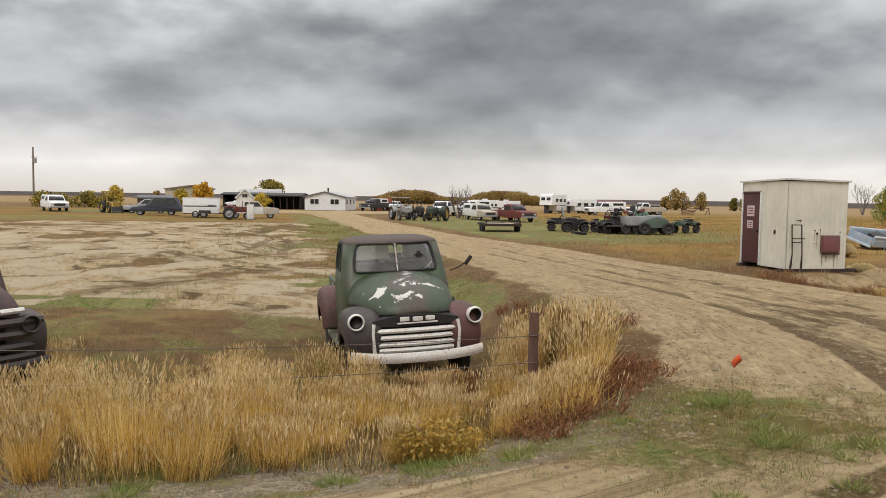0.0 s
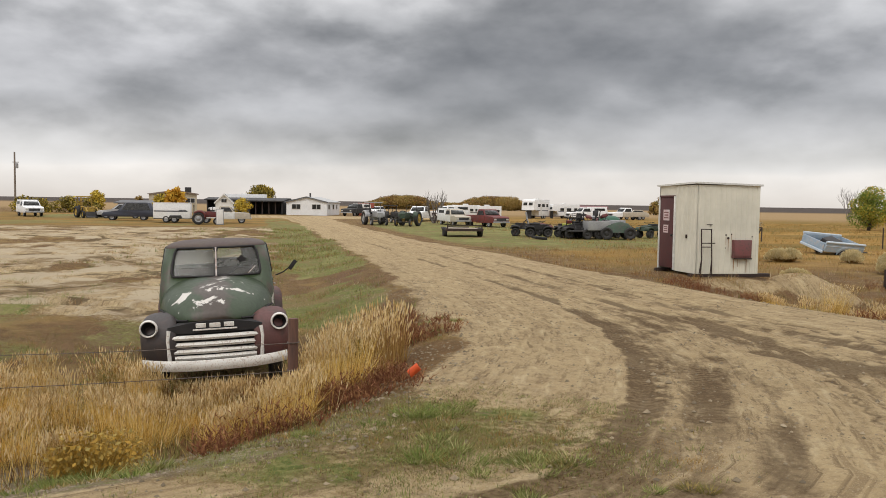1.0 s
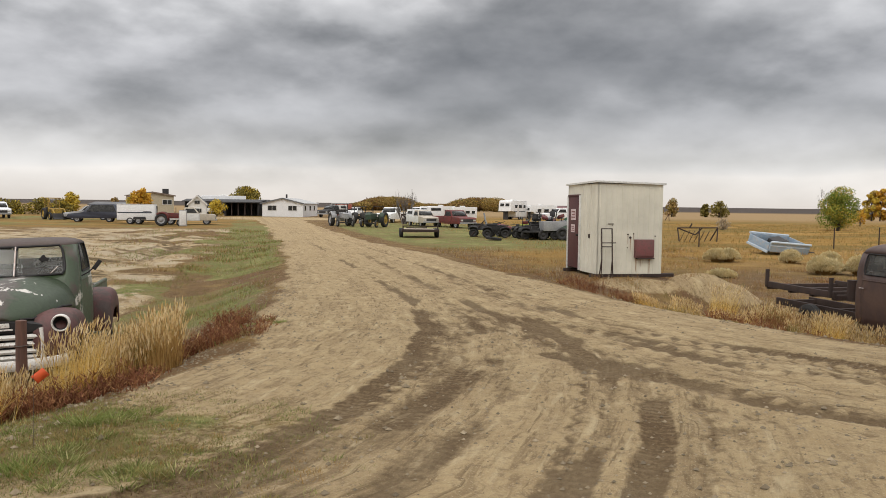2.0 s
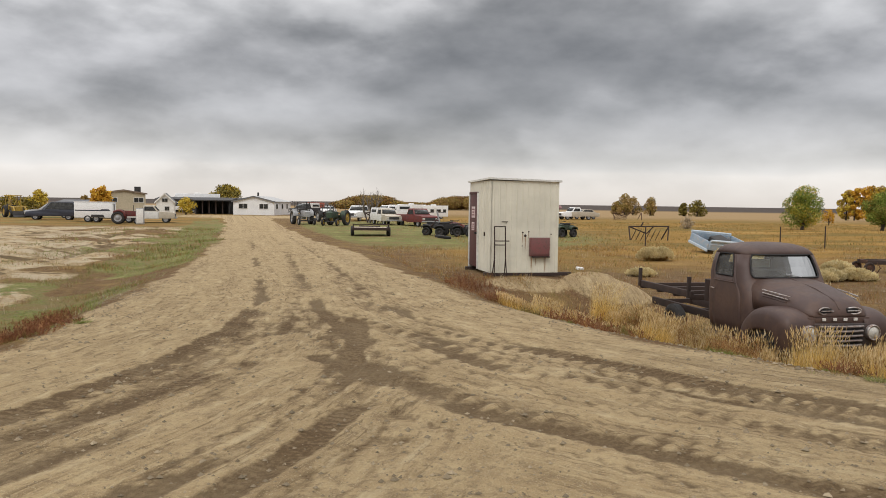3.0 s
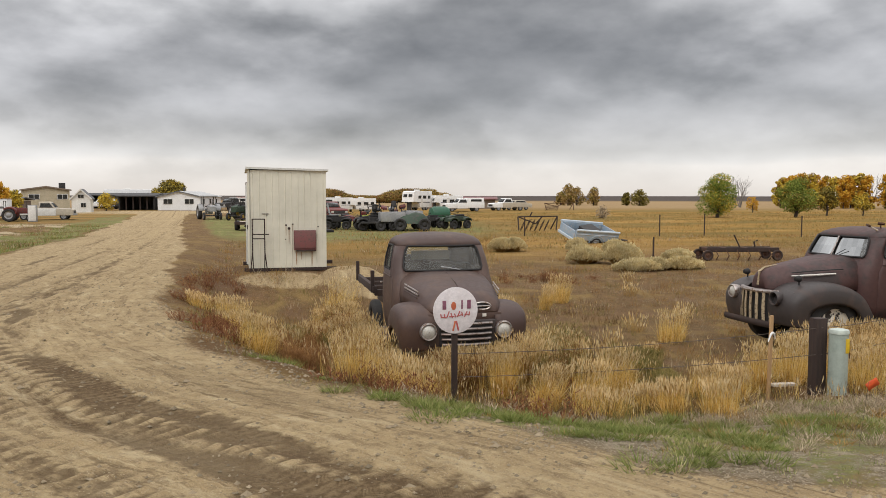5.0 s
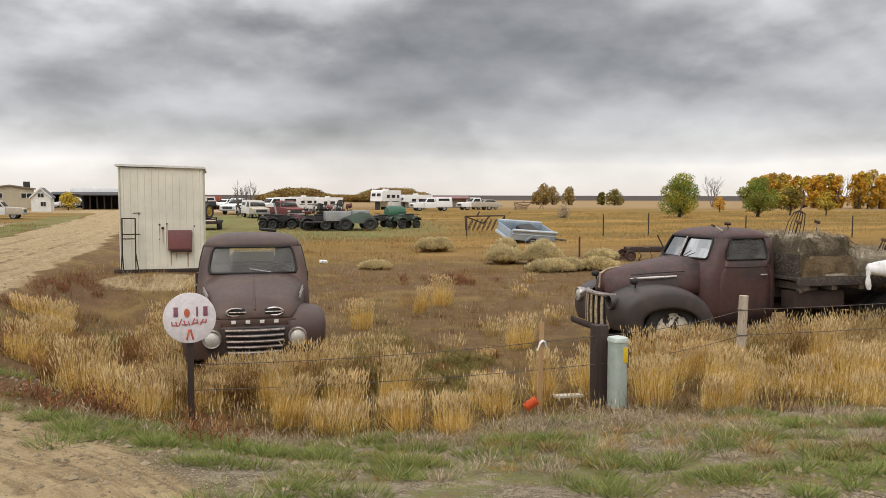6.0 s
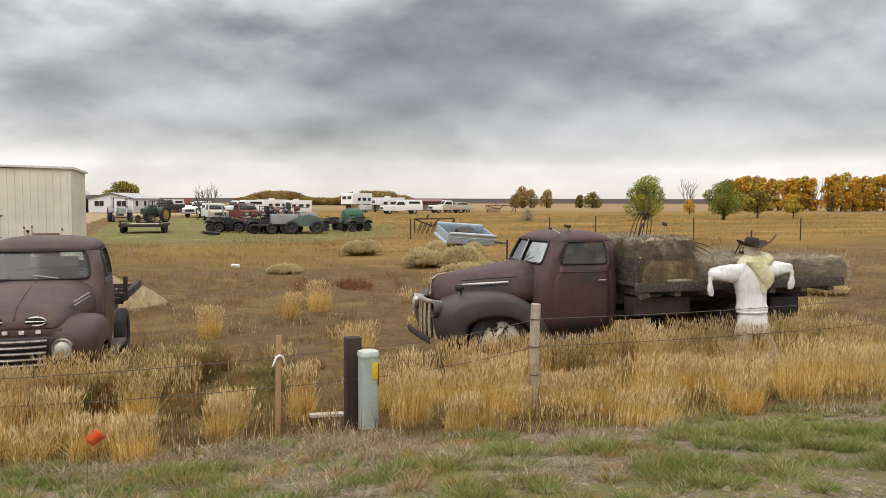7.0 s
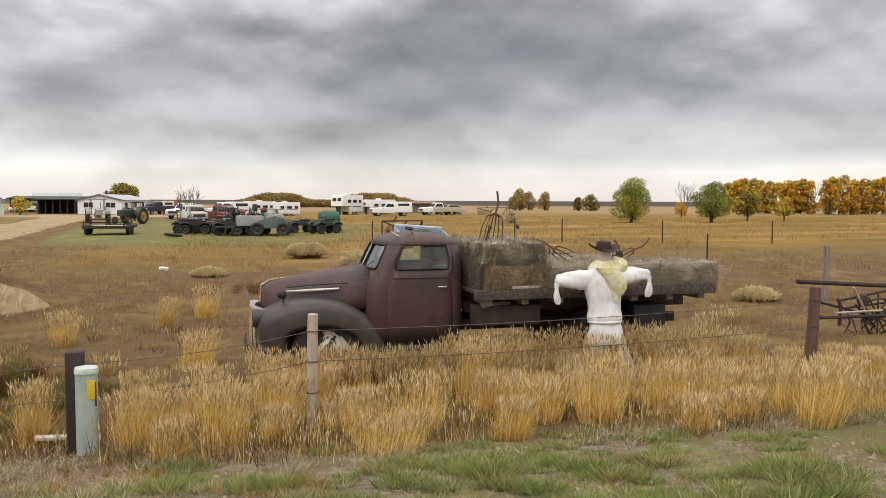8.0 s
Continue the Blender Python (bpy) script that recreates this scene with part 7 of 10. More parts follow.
    tagged(ob, "white-clothed scarecrow with brown hat and yellow scarf", "scarecrow")


scarecrow()


# ---- the yard: vehicles, sheds and machines ----
def modern_pickup(name, label, m, paint, two_tone=None, cap=None, bed_load=None):
    """A plain steel pickup: body, cab with panes, bed, wheels, lamps. Front at y = 0."""
    t = thing(name, label, "pickup truck", m)
    low = two_tone or paint
    part("hood_and_fenders", side_cut(bmesh.new(), [(0.05, 0.42), (0.0, 0.6), (0.02, 0.95), (0.2, 1.04), (1.45, 1.10), (1.5, 0.42)], -0.93, 0.93, 0.04), paint, t)
    part("lower_cab", side_cut(bmesh.new(), [(1.5, 0.40), (1.5, 1.10), (3.05, 1.10), (3.05, 0.40)], -0.93, 0.93, 0.03), low, t)
    lean = lambda z: max(0.0, (z - 1.08) * 0.22)
    outline = [(1.50, 1.08), (1.98, 1.66), (2.10, 1.72), (2.85, 1.72), (2.95, 1.66), (3.05, 1.08)]
    part("cab_top", side_cut(bmesh.new(), outline, -0.90, 0.90, 0.03, lean), paint, t)
    pane = part("windshield", loft(bmesh.new(), [[(s * (0.80 - lean(z)), y - 0.03, z + 0.012) for s in (-1, 1)] for y, z in ((1.60, 1.17), (1.95, 1.60))], False, (False, False)), "glass_dark", t, thick=0.01)
    part("rear_pane", one_box(0, 3.035, 1.38, 1.3, 0.01, 0.34, 0.0, (10, 0, 0)), "glass_dark", t)
    for s in (-1, 1):
        bm = bmesh.new()
        pts = [(1.72, 1.17), (2.03, 1.58), (2.80, 1.58), (2.90, 1.17)]
        vs = [bm.verts.new((s * (0.915 - lean(z)), y, z)) for y, z in pts]
        bm.faces.new(vs)
        part("side_window", bm, "glass_dark", t, smooth=0, thick=0.008)
        part("headlight", one_box(s * 0.70, -0.005, 0.76, 0.26, 0.03, 0.16, 0.01), "lens", t)
        part("bed_side", one_box(s * 0.90, 4.2, 0.80, 0.06, 2.3, 0.66, 0.015), low, t)
        for y in (0.85, 4.25):
            wheel(t, s * 0.80, y, 0.35, 0.36, 0.22, hub="steel")
    part("bed_floor", one_box(0, 4.2, 0.56, 1.76, 2.28, 0.06), "dark_metal", t)
    part("tailgate", one_box(0, 5.33, 0.80, 1.74, 0.05, 0.62, 0.01), paint, t)
    part("grille", one_box(0, -0.01, 0.74, 1.1, 0.03, 0.26, 0.01), "dark_metal", t)
    part("front_bumper", one_box(0, -0.06, 0.50, 1.86, 0.12, 0.16, 0.03), "steel", t)
    if cap:
        bm = side_cut(bmesh.new(), [(3.08, 1.13), (3.10, 1.80), (5.28, 1.80), (5.36, 1.13)], -0.90, 0.90, 0.04, lambda z: (z - 1.13) * 0.14)
        c = part("bed_cap", bm, cap, t)
        for s in (-1, 1):
            part("cap_window", one_box(s * 0.865, 4.2, 1.46, 0.02, 1.5, 0.30, 0.0, (0, s * -8, 0)), "glass_dark", c)
    return t


def sedan(name, label, m, paint, tall=1.42, wagon=False):
    t = thing(name, label, "car", m)
    part("body", side_cut(bmesh.new(), [(0.02, 0.36), (0.0, 0.62), (0.12, 0.78), (1.2, 0.90), (1.4, 0.93), (3.9, 0.96), (4.6, 0.90), (4.68, 0.62), (4.6, 0.36)], -0.88, 0.88, 0.05), paint, t)
    lean = lambda z: max(0.0, (z - 0.92) * 0.30)
    back = 4.45 if wagon else 3.9
    top = [(1.35, 0.92), (2.05, tall - 0.04), (2.25, tall), (back - 0.5, tall), (back - (0.15 if wagon else 0.35), tall - 0.05), (back + 0.1, 0.92)]
    part("greenhouse", side_cut(bmesh.new(), top, -0.85, 0.85, 0.03, lean), paint, t)
    part("windshield", loft(bmesh.new(), [[(s * (0.76 - lean(z)), y - 0.03, z + 0.01) for s in (-1, 1)] for y, z in ((1.50, 1.0), (2.0, tall - 0.09))], False, (False, False)), "glass_dark", t, thick=0.01)
    for s in (-1, 1):
        bm = bmesh.new()
        vs = [bm.verts.new((s * (0.865 - lean(z)), y, z)) for y, z in ((1.68, 0.99), (2.14, tall - 0.08), (back - 0.45, tall - 0.08), (back - 0.15, 0.99))]
        bm.faces.new(vs)
        part("side_windows", bm, "glass_dark", t, smooth=0, thick=0.008)
        part("headlight", one_box(s * 0.64, 0.0, 0.66, 0.30, 0.03, 0.13, 0.01), "lens", t)
        for y in (0.85, 3.65):
            wheel(t, s * 0.76, y, 0.31, 0.32, 0.2, hub="steel")
    part("front_bumper", one_box(0, -0.03, 0.46, 1.72, 0.12, 0.16, 0.04), "dark_metal", t)
    return t


def box_trailer(m):
    t = thing("enclosed_trailer", "white enclosed box trailer with a dark blue stripe", "trailer", m)
    part("box", one_box(0, 0, 1.16, 3.45, 1.8, 1.5, 0.05), "white", t)
    part("roof", one_box(0, 0, 1.93, 3.5, 1.84, 0.05, 0.02), "offwhite", t)
    part("stripe", one_box(-0.1, -0.906, 1.12, 3.1, 0.008, 0.10), "navy", t)
    part("stripe", one_box(1.0, -0.906, 1.22, 0.7, 0.008, 0.06), "navy", t)
    part("skirt", one_box(0, 0, 0.40, 3.4, 1.7, 0.10, 0.01), "dark_metal", t)
    for x in (-0.55, 0.2):
        for y in (-0.82, 0.82):
            w_ = wheel(t, x, y, 0.33, 0.33, 0.2, hub="steel", turn=90)
    for y in (-0.9, 0.9):
        part("fender", side_cut(bmesh.new(), [(-0.2, 0.45), (-0.1, 0.72), (0.95, 0.72), (1.05, 0.45)], -0.02, 0.25, 0.01), "dark_metal", t).matrix_basis = pose(0.75, y, 0, 0, 0, 90)
    part("drawbar", tube(bmesh.new(), [(1.7, -0.5, 0.42), (2.7, 0, 0.45), (1.7, 0.5, 0.42)], 0.045, 6), "dark_metal", t)
    return t


def tractor(name, label, m, paint, cab=False, rear=0.62):
    t = thing(name, label, "tractor", m)
    part("hood", side_cut(bmesh.new(), [(0.0, 0.75), (0.0, 1.2), (0.1, 1.28), (1.5, 1.32), (1.5, 0.75)], -0.28, 0.28, 0.05), paint, t)
    part("gearbox", one_box(0, 1.9, 0.75, 0.5, 1.2, 0.5, 0.05), paint, t)
    part("seat", one_box(0, 2.25, 1.18, 0.46, 0.4, 0.10, 0.04), "black", t)
    part("steering_column", tube(bmesh.new(), [(0, 1.5, 1.1), (0, 1.75, 1.42)], 0.03, 6), "dark_metal", t)
    part("exhaust", tube(bmesh.new(), [(0.12, 0.7, 1.3), (0.12, 0.7, 1.85)], 0.03, 6), "dark_metal", t)
    part("front_axle", rod(bmesh.new(), (-0.7, 0.3, 0.4), (0.7, 0.3, 0.4), 0.05), "dark_metal", t)
    for s in (-1, 1):
        wheel(t, s * 0.72, 0.3, 0.34, 0.34, 0.18, hub="mach_yellow" if paint == "mach_green" else "steel")
        wheel(t, s * 0.82, 2.05, rear, rear, 0.36, hub="mach_yellow" if paint == "mach_green" else "steel")
        fender(t, s, 0.5, 0.98, [(1.35, 0.8), (1.4, 1.15), (1.7, 1.38), (2.1, 1.42), (2.5, 1.25)], (2.05, rear), paint, "mudguard", 0.15)
    if cab:
        for x in (-0.55, 0.55):
            for y in (1.45, 2.55):
                part("cab_post", one_box(x, y, 1.6, 0.06, 0.06, 1.0, 0.01), "dark_metal", t)
        part("cab_roof", one_box(0, 2.0, 2.13, 1.4, 1.4, 0.10, 0.04), paint, t)
    else:
        part("roll_bar", tube(bmesh.new(), [(-0.5, 2.5, 1.0), (-0.5, 2.5, 1.95), (0.5, 2.5, 1.95), (0.5, 2.5, 1.0)], 0.035, 6), "dark_metal", t)
    return t


def backhoe(m):
    t = thing("backhoe", "old yellow backhoe loader parked by the lot", "backhoe", m)
    part("body", side_cut(bmesh.new(), [(0.0, 0.6), (0.0, 1.25), (1.4, 1.3), (1.4, 0.6)], -0.4, 0.4, 0.05), "mach_yellow", t)
    part("platform", one_box(0, 2.0, 0.8, 1.2, 1.3, 0.2, 0.03), "dark_metal", t)
    for x in (-0.6, 0.6):
        for y in (1.5, 2.6):
            part("cab_post", one_box(x, y, 1.65, 0.09, 0.09, 1.6, 0.01), "mach_yellow", t)
    part("cab_roof", one_box(0, 2.05, 2.47, 1.5, 1.5, 0.12, 0.04), "mach_yellow", t)
    part("seat", one_box(0, 2.0, 1.15, 0.5, 0.5, 0.5, 0.06), "black", t)
    for s in (-1, 1):
        part("loader_arm", tube(bmesh.new(), [(s * 0.62, 1.3, 1.3), (s * 0.62, 0.0, 1.2), (s * 0.62, -0.9, 0.4)], 0.08, 6), "mach_yellow", t)
        wheel(t, s * 0.75, 0.4, 0.42, 0.42, 0.28, hub="mach_yellow")
        wheel(t, s * 0.8, 2.2, 0.68, 0.68, 0.4, hub="mach_yellow")
    part("bucket", side_cut(bmesh.new(), [(-1.5, 0.1), (-1.0, 0.1), (-0.85, 0.5), (-1.0, 0.75), (-1.15, 0.3)], -0.95, 0.95), "dark_metal", t)
    part("digging_boom", tube(bmesh.new(), [(0, 2.8, 0.9), (0.1, 3.4, 2.3), (0.2, 4.1, 1.5)], [0.12, 0.1, 0.08], 6), "mach_yellow", t)
    part("digging_bucket", one_box(0.2, 4.15, 1.2, 0.45, 0.45, 0.5, 0.06), "dark_metal", t)
    return t


def gable_house(name, label, m, W, D, wall, peak, paint, roof, windows, category="house", overhang=0.25, chimney=None, door=None, fascia="offwhite"):
    """A gabled building: gable end along x at y = 0, depth along y."""
    t = thing(name, label, category, m)
    part("wall", side_cut(bmesh.new(), [(0, -0.3), (0, wall), (W / 2, peak), (W, wall), (W, -0.3)], 0, D), paint, t).matrix_basis = Matrix(((0, 1, 0, 0), (1, 0, 0, 0), (0, 0, 1, 0), (0, 0, 0, 1)))
    for s in (0, 1):
        x0, x1 = (-overhang, W / 2) if s == 0 else (W / 2, W + overhang)
        slope = (peak - wall) / (W / 2)
        z0, z1 = (wall - overhang * slope, peak) if s == 0 else (peak, wall - overhang * slope)
        bm = loft(bmesh.new(), [[(x0, y, z0 + 0.01), (x1, y, z1 + 0.01), (x1, y, z1 + 0.12), (x0, y, z0 + 0.12)] for y in (-overhang, D + overhang)])
        part("roof", bm, roof, t)
        bm = loft(bmesh.new(), [[(x0, y, z0 - 0.08), (x1, y, z1 - 0.08), (x1, y, z1 + 0.125), (x0, y, z0 + 0.125)] for y in (-overhang - 0.03, -overhang)])
        part("fascia", bm, fascia, t)
    for face, u, z, w_, h_ in windows:
        at = (u, -0.02, z) if face == "front" else (W + 0.02, u, z)
        turn = 0 if face == "front" else 90
        win = part("window", one_box(0, 0, 0, w_, 0.05, h_), "offwhite", t)
        win.matrix_basis = pose(*at, 0, 0, turn)
        for s in (-1, 1):
            part("pane", one_box(s * w_ * 0.235, -0.03, 0, w_ * 0.42, 0.02, h_ * 0.82), "glass_dark", win)
    if door:
        part("door", one_box(door, -0.03, 0.95, 0.9, 0.06, 2.0, 0.01), "roof_tan", t)
    if chimney:
        part("chimney", one_box(*chimney, 0.02), "dark_metal", t)
    return t


def camper(name, label, m, L, H, nose=0.9, stripe="navy"):
    t = thing(name, label, "camper", m)
    part("body", side_cut(bmesh.new(), [(0, 1.4), (nose * 0.2, H - 0.2), (nose * 0.5, H), (L, H), (L, 0.5), (nose + 0.7, 0.5), (nose + 0.5, 1.4)], -1.15, 1.15, 0.06), "white", t)
    for s in (-1, 1):
        part("stripe", one_box(s * 1.155, L * 0.55, 1.35, 0.01, L * 0.7, 0.12), stripe, t)
        for k, (y, w_) in enumerate(((L * 0.35, 0.9), (L * 0.6, 1.0), (L * 0.85, 0.7))):
            part("window", one_box(s * 1.156, y, H - 1.0, 0.012, w_, 0.5), "glass_dark", t)
        part("front_window", one_box(s * 0.5, nose * 0.1, H - 0.75, 0.7, 0.05, 0.45, 0.0, (-12, 0, 0)), "glass_dark", t)
        for y in (L * 0.58, L * 0.72):
            wheel(t, s * 1.0, y, 0.36, 0.36, 0.2, hub="steel")
    part("door", one_box(1.16, L * 0.46, 1.35, 0.012, 0.6, 1.7), "offwhite", t)
    part("roof_unit", one_box(0, L * 0.5, H + 0.12, 0.7, 0.9, 0.25, 0.06), "offwhite", t)
    part("landing_gear", one_box(0, 0.5, 0.7, 0.9, 0.12, 1.4), "dark_metal", t)
    return t


def flat_trailer(m):
    t = thing("flatbed_trailer", "low rusty flatbed utility trailer parked on grass", "trailer", m)
    for n in range(7):
        part("plank", one_box(-0.85 + 0.285 * n, 1.5, 0.44, 0.27, 2.9, 0.05, 0.005), "wood_pale", t)
    for s in (-1, 1):
        part("side_rail", one_box(s * 1.04, 1.5, 0.42, 0.08, 3.0, 0.14, 0.01), "rust_dark", t)
        wheel(t, s * 1.05, 1.5, 0.27, 0.27, 0.2)
        wheel(t, s * 1.05, 0.85, 0.27, 0.27, 0.2)
        part("corner_post", one_box(s * 1.0, 0.05, 0.56, 0.07, 0.07, 0.30), "rust_dark", t)
    part("end_rail", one_box(0, 0.0, 0.42, 2.16, 0.09, 0.16, 0.01), "rust_dark", t)
    part("end_bar", tube(bmesh.new(), [(-1.0, 0.02, 0.68), (1.0, 0.02, 0.68)], 0.03, 6), "rust_dark", t)
    part("drawbar", tube(bmesh.new(), [(-0.6, 3.0, 0.5), (0, 4.2, 0.45), (0.6, 3.0, 0.5)], 0.05, 6), "rust_dark", t)
    return t


def quad_bike(name, label, m, paint, scale=1.0):
    t = thing(name, label, "quad bike", m)
    part("body", side_cut(bmesh.new(), [(0.0, 0.5), (0.1, 0.8), (0.6, 0.92), (0.9, 0.8), (1.5, 0.85), (1.8, 0.8), (1.8, 0.5)], -0.28, 0.28, 0.06), paint, t)
    part("saddle", one_box(0, 1.15, 0.90, 0.34, 0.75, 0.14, 0.05), "black", t)
    part("handlebar", tube(bmesh.new(), [(-0.42, 0.72, 1.10), (-0.15, 0.58, 1.04), (0.15, 0.58, 1.04), (0.42, 0.72, 1.10)], 0.02, 6), "black", t)
    for y, z in ((0.25, 0.86), (1.6, 0.92)):
        bm = bmesh.new()
        for x in np.linspace(-0.4, 0.4, 5):
            rod(bm, (x, y - 0.25, z), (x, y + 0.25, z), 0.012, seg=5)
        tube(bm, [(-0.4, y - 0.25, z), (0.4, y - 0.25, z), (0.4, y + 0.25, z), (-0.4, y + 0.25, z)], 0.014, 5, True)
        part("rack", bm, "black", t)
    for s in (-1, 1):
        for y in (0.25, 1.5):
            wheel(t, s * 0.42, y, 0.3, 0.3, 0.24, hub="dark_metal")
            fender(t, s, 0.2, 0.56, [(y - 0.36, 0.55), (y - 0.3, 0.72), (y, 0.78), (y + 0.3, 0.70), (y + 0.36, 0.55)], (y, 0.3), paint, "mudguard", 0.12)
    return t


def side_by_side(m):
    t = thing("utility_vehicle", "dark side-by-side with a lime bed and knobbly tyres", "utility vehicle", m)
    part("hood", side_cut(bmesh.new(), [(0.0, 0.5), (0.0, 0.85), (0.7, 1.05), (1.0, 1.0), (1.0, 0.5)], -0.5, 0.5, 0.06), "dark_metal", t)
    part("tub", one_box(0, 1.5, 0.62, 1.3, 1.2, 0.4, 0.05), "black", t)
    part("seat", one_box(0, 1.75, 1.0, 1.1, 0.45, 0.5, 0.08), "black", t)
    part("cargo_bed", one_box(0, 2.5, 0.88, 1.3, 0.8, 0.35, 0.03), "lime", t)
    for s in (-1, 1):
        part("cage_rail", tube(bmesh.new(), [(s * 0.6, 0.95, 0.9), (s * 0.58, 1.3, 1.65), (s * 0.58, 2.05, 1.68), (s * 0.6, 2.4, 0.95)], 0.03, 6), "black", t)
        for y in (0.35, 2.35):
            wheel(t, s * 0.62, y, 0.34, 0.34, 0.28, hub="dark_metal")
    part("cage_bar", tube(bmesh.new(), [(-0.58, 1.3, 1.65), (0.58, 1.3, 1.65)], 0.03, 6), "black", t)
    return t


def hauler(m):
    """A tandem trailer with a grey tilt box, a bike cart and stacked parts."""
    t = thing("parts_trailer", "black tandem trailer carrying a grey box and machine parts", "trailer", m)
    part("deck", one_box(0, 0, 0.52, 3.4, 1.7, 0.10, 0.01), "dark_metal", t)
    for x in (-0.5, 0.3):
        for y in (-0.82, 0.82):
            wheel(t, x, y, 0.33, 0.33, 0.2, turn=90, hub="dark_metal")
    part("grey_box", one_box(0.25, -0.55, 0.88, 1.55, 0.9, 0.60, 0.02), "steel", t, "grey sheet-steel box")
    part("grey_box", one_box(1.75, 0.1, 0.92, 1.1, 1.2, 0.62, 0.02), "steel", t, "grey sheet-steel box")
    rng = random.Random(9)
    for k in range(16):
        x, y = rng.uniform(-1.6, 1.4), rng.uniform(-0.1, 0.7)
        mat = rng.choice(("dark_metal", "steel", "black", "mach_red", "dark_metal"))
        part("machine_part", one_box(x, y, 0.75 + rng.uniform(0.1, 0.9), rng.uniform(0.2, 0.6), rng.uniform(0.15, 0.4), rng.uniform(0.12, 0.4), 0.03, (rng.uniform(-25, 25), rng.uniform(-25, 25), rng.uniform(0, 90))), mat, t)
    for k in range(7):
        x = -1.5 + 0.42 * k
        part("frame_tube", tube(bmesh.new(), [(x, rng.uniform(-0.5, 0.5), 0.6), (x + rng.uniform(-0.4, 0.4), rng.uniform(-0.4, 0.4), rng.uniform(1.3, 1.9)), (x + rng.uniform(0.1, 0.7), rng.uniform(-0.4, 0.4), rng.uniform(1.0, 1.6))], 0.03, 6), "dark_metal", t)
    return t


def hay_rake(m, name="hay_rake", label="rusty red wheel rake standing in dry grass", mat="rust", W=2.8):
    t = thing(name, label, "farm implement", m)
    for a, b in (((0, 0, 1.05), (W, 0.3, 1.1)), ((0, 0, 1.05), (0.15, -0.5, 0.1)), ((W, 0.3, 1.1), (W - 0.05, 0.0, 0.1)), ((W, 0.3, 1.1), (W - 0.5, 0.4, 0.15)), ((0, 0, 1.05), (W * 0.45, 0.2, 0.55)), ((W * 0.45, 0.2, 0.55), (W * 0.62, 0.2, 1.08)), ((W * 0.3, 0, 1.05), (W * 0.36, 0.1, 1.38))):
        part("frame_bar", tube(bmesh.new(), [a, b], 0.05, 6), mat, t)
    for k in range(6):
        c = Vector((0.35 + 0.34 * k, 0.15, 0.45))
        bm = tube(bmesh.new(), [c + Vector((0.18 * math.sin(a), 0.4 * math.cos(a), 0.4 * math.sin(a))) for a in np.linspace(0, math.tau, 17)[:-1]], 0.018, 5, True)
        for a in np.linspace(0, math.tau, 9)[:-1]:
            rod(bm, c, c + Vector((0.18 * math.sin(a), 0.42 * math.cos(a), 0.42 * math.sin(a))), 0.012, seg=4)
        part("rake_wheel", bm, mat, t)
    return t


def blue_box_trailer(m):
    t = thing("pickup_bed_trailer", "pale blue trailer made from an old pickup bed", "trailer", m)
    L, W = 2.35, 1.55
    for s in (-1, 1):
        part("side_panel", one_box(s * W / 2, L / 2, 0.72, 0.09, L, 0.46, 0.03), "skyblue", t)
        part("top_rail", tube(bmesh.new(), [(s * (W / 2 + 0.05), 0, 0.97), (s * (W / 2 + 0.05), L, 0.99)], 0.06, 8), "skyblue_light", t)
        part("crease", tube(bmesh.new(), [(s * (W / 2 + 0.05), 0.02, 0.78), (s * (W / 2 + 0.05), L, 0.80)], 0.02, 6), "skyblue_light", t)
        wheel(t, s * (W / 2 - 0.05), L * 0.5, 0.34, 0.34, 0.2, hub="steel")
        part("wheel_arch", tube(bmesh.new(), [(s * (W / 2 + 0.05), L * 0.5 + 0.40 * math.cos(a), 0.36 + 0.40 * math.sin(a)) for a in np.linspace(0.1, math.pi - 0.1, 9)], 0.03, 6), "skyblue", t)
    part("tailgate", one_box(0, 0.0, 0.68, W - 0.1, 0.06, 0.44, 0.02), "skyblue", t)
    part("front_panel", one_box(0, L, 0.72, W - 0.1, 0.06, 0.46, 0.02), "skyblue", t)
    part("floor", one_box(0, L / 2, 0.52, W, L, 0.05), "dark_metal", t)
    part("rear_bumper", one_box(0, -0.06, 0.46, W, 0.08, 0.12, 0.02), "skyblue_light", t)
    bm = box(bmesh.new(), -0.2, L * 0.55, 0.72, 0.7, 0.9, 0.34, 0.05, (6, 10, 20))
    part("load", bm, "dark_metal", t)
    part("drawbar", tube(bmesh.new(), [(0, L, 0.48), (0, L + 1.1, 0.42)], 0.05, 6), "dark_metal", t)
    return t


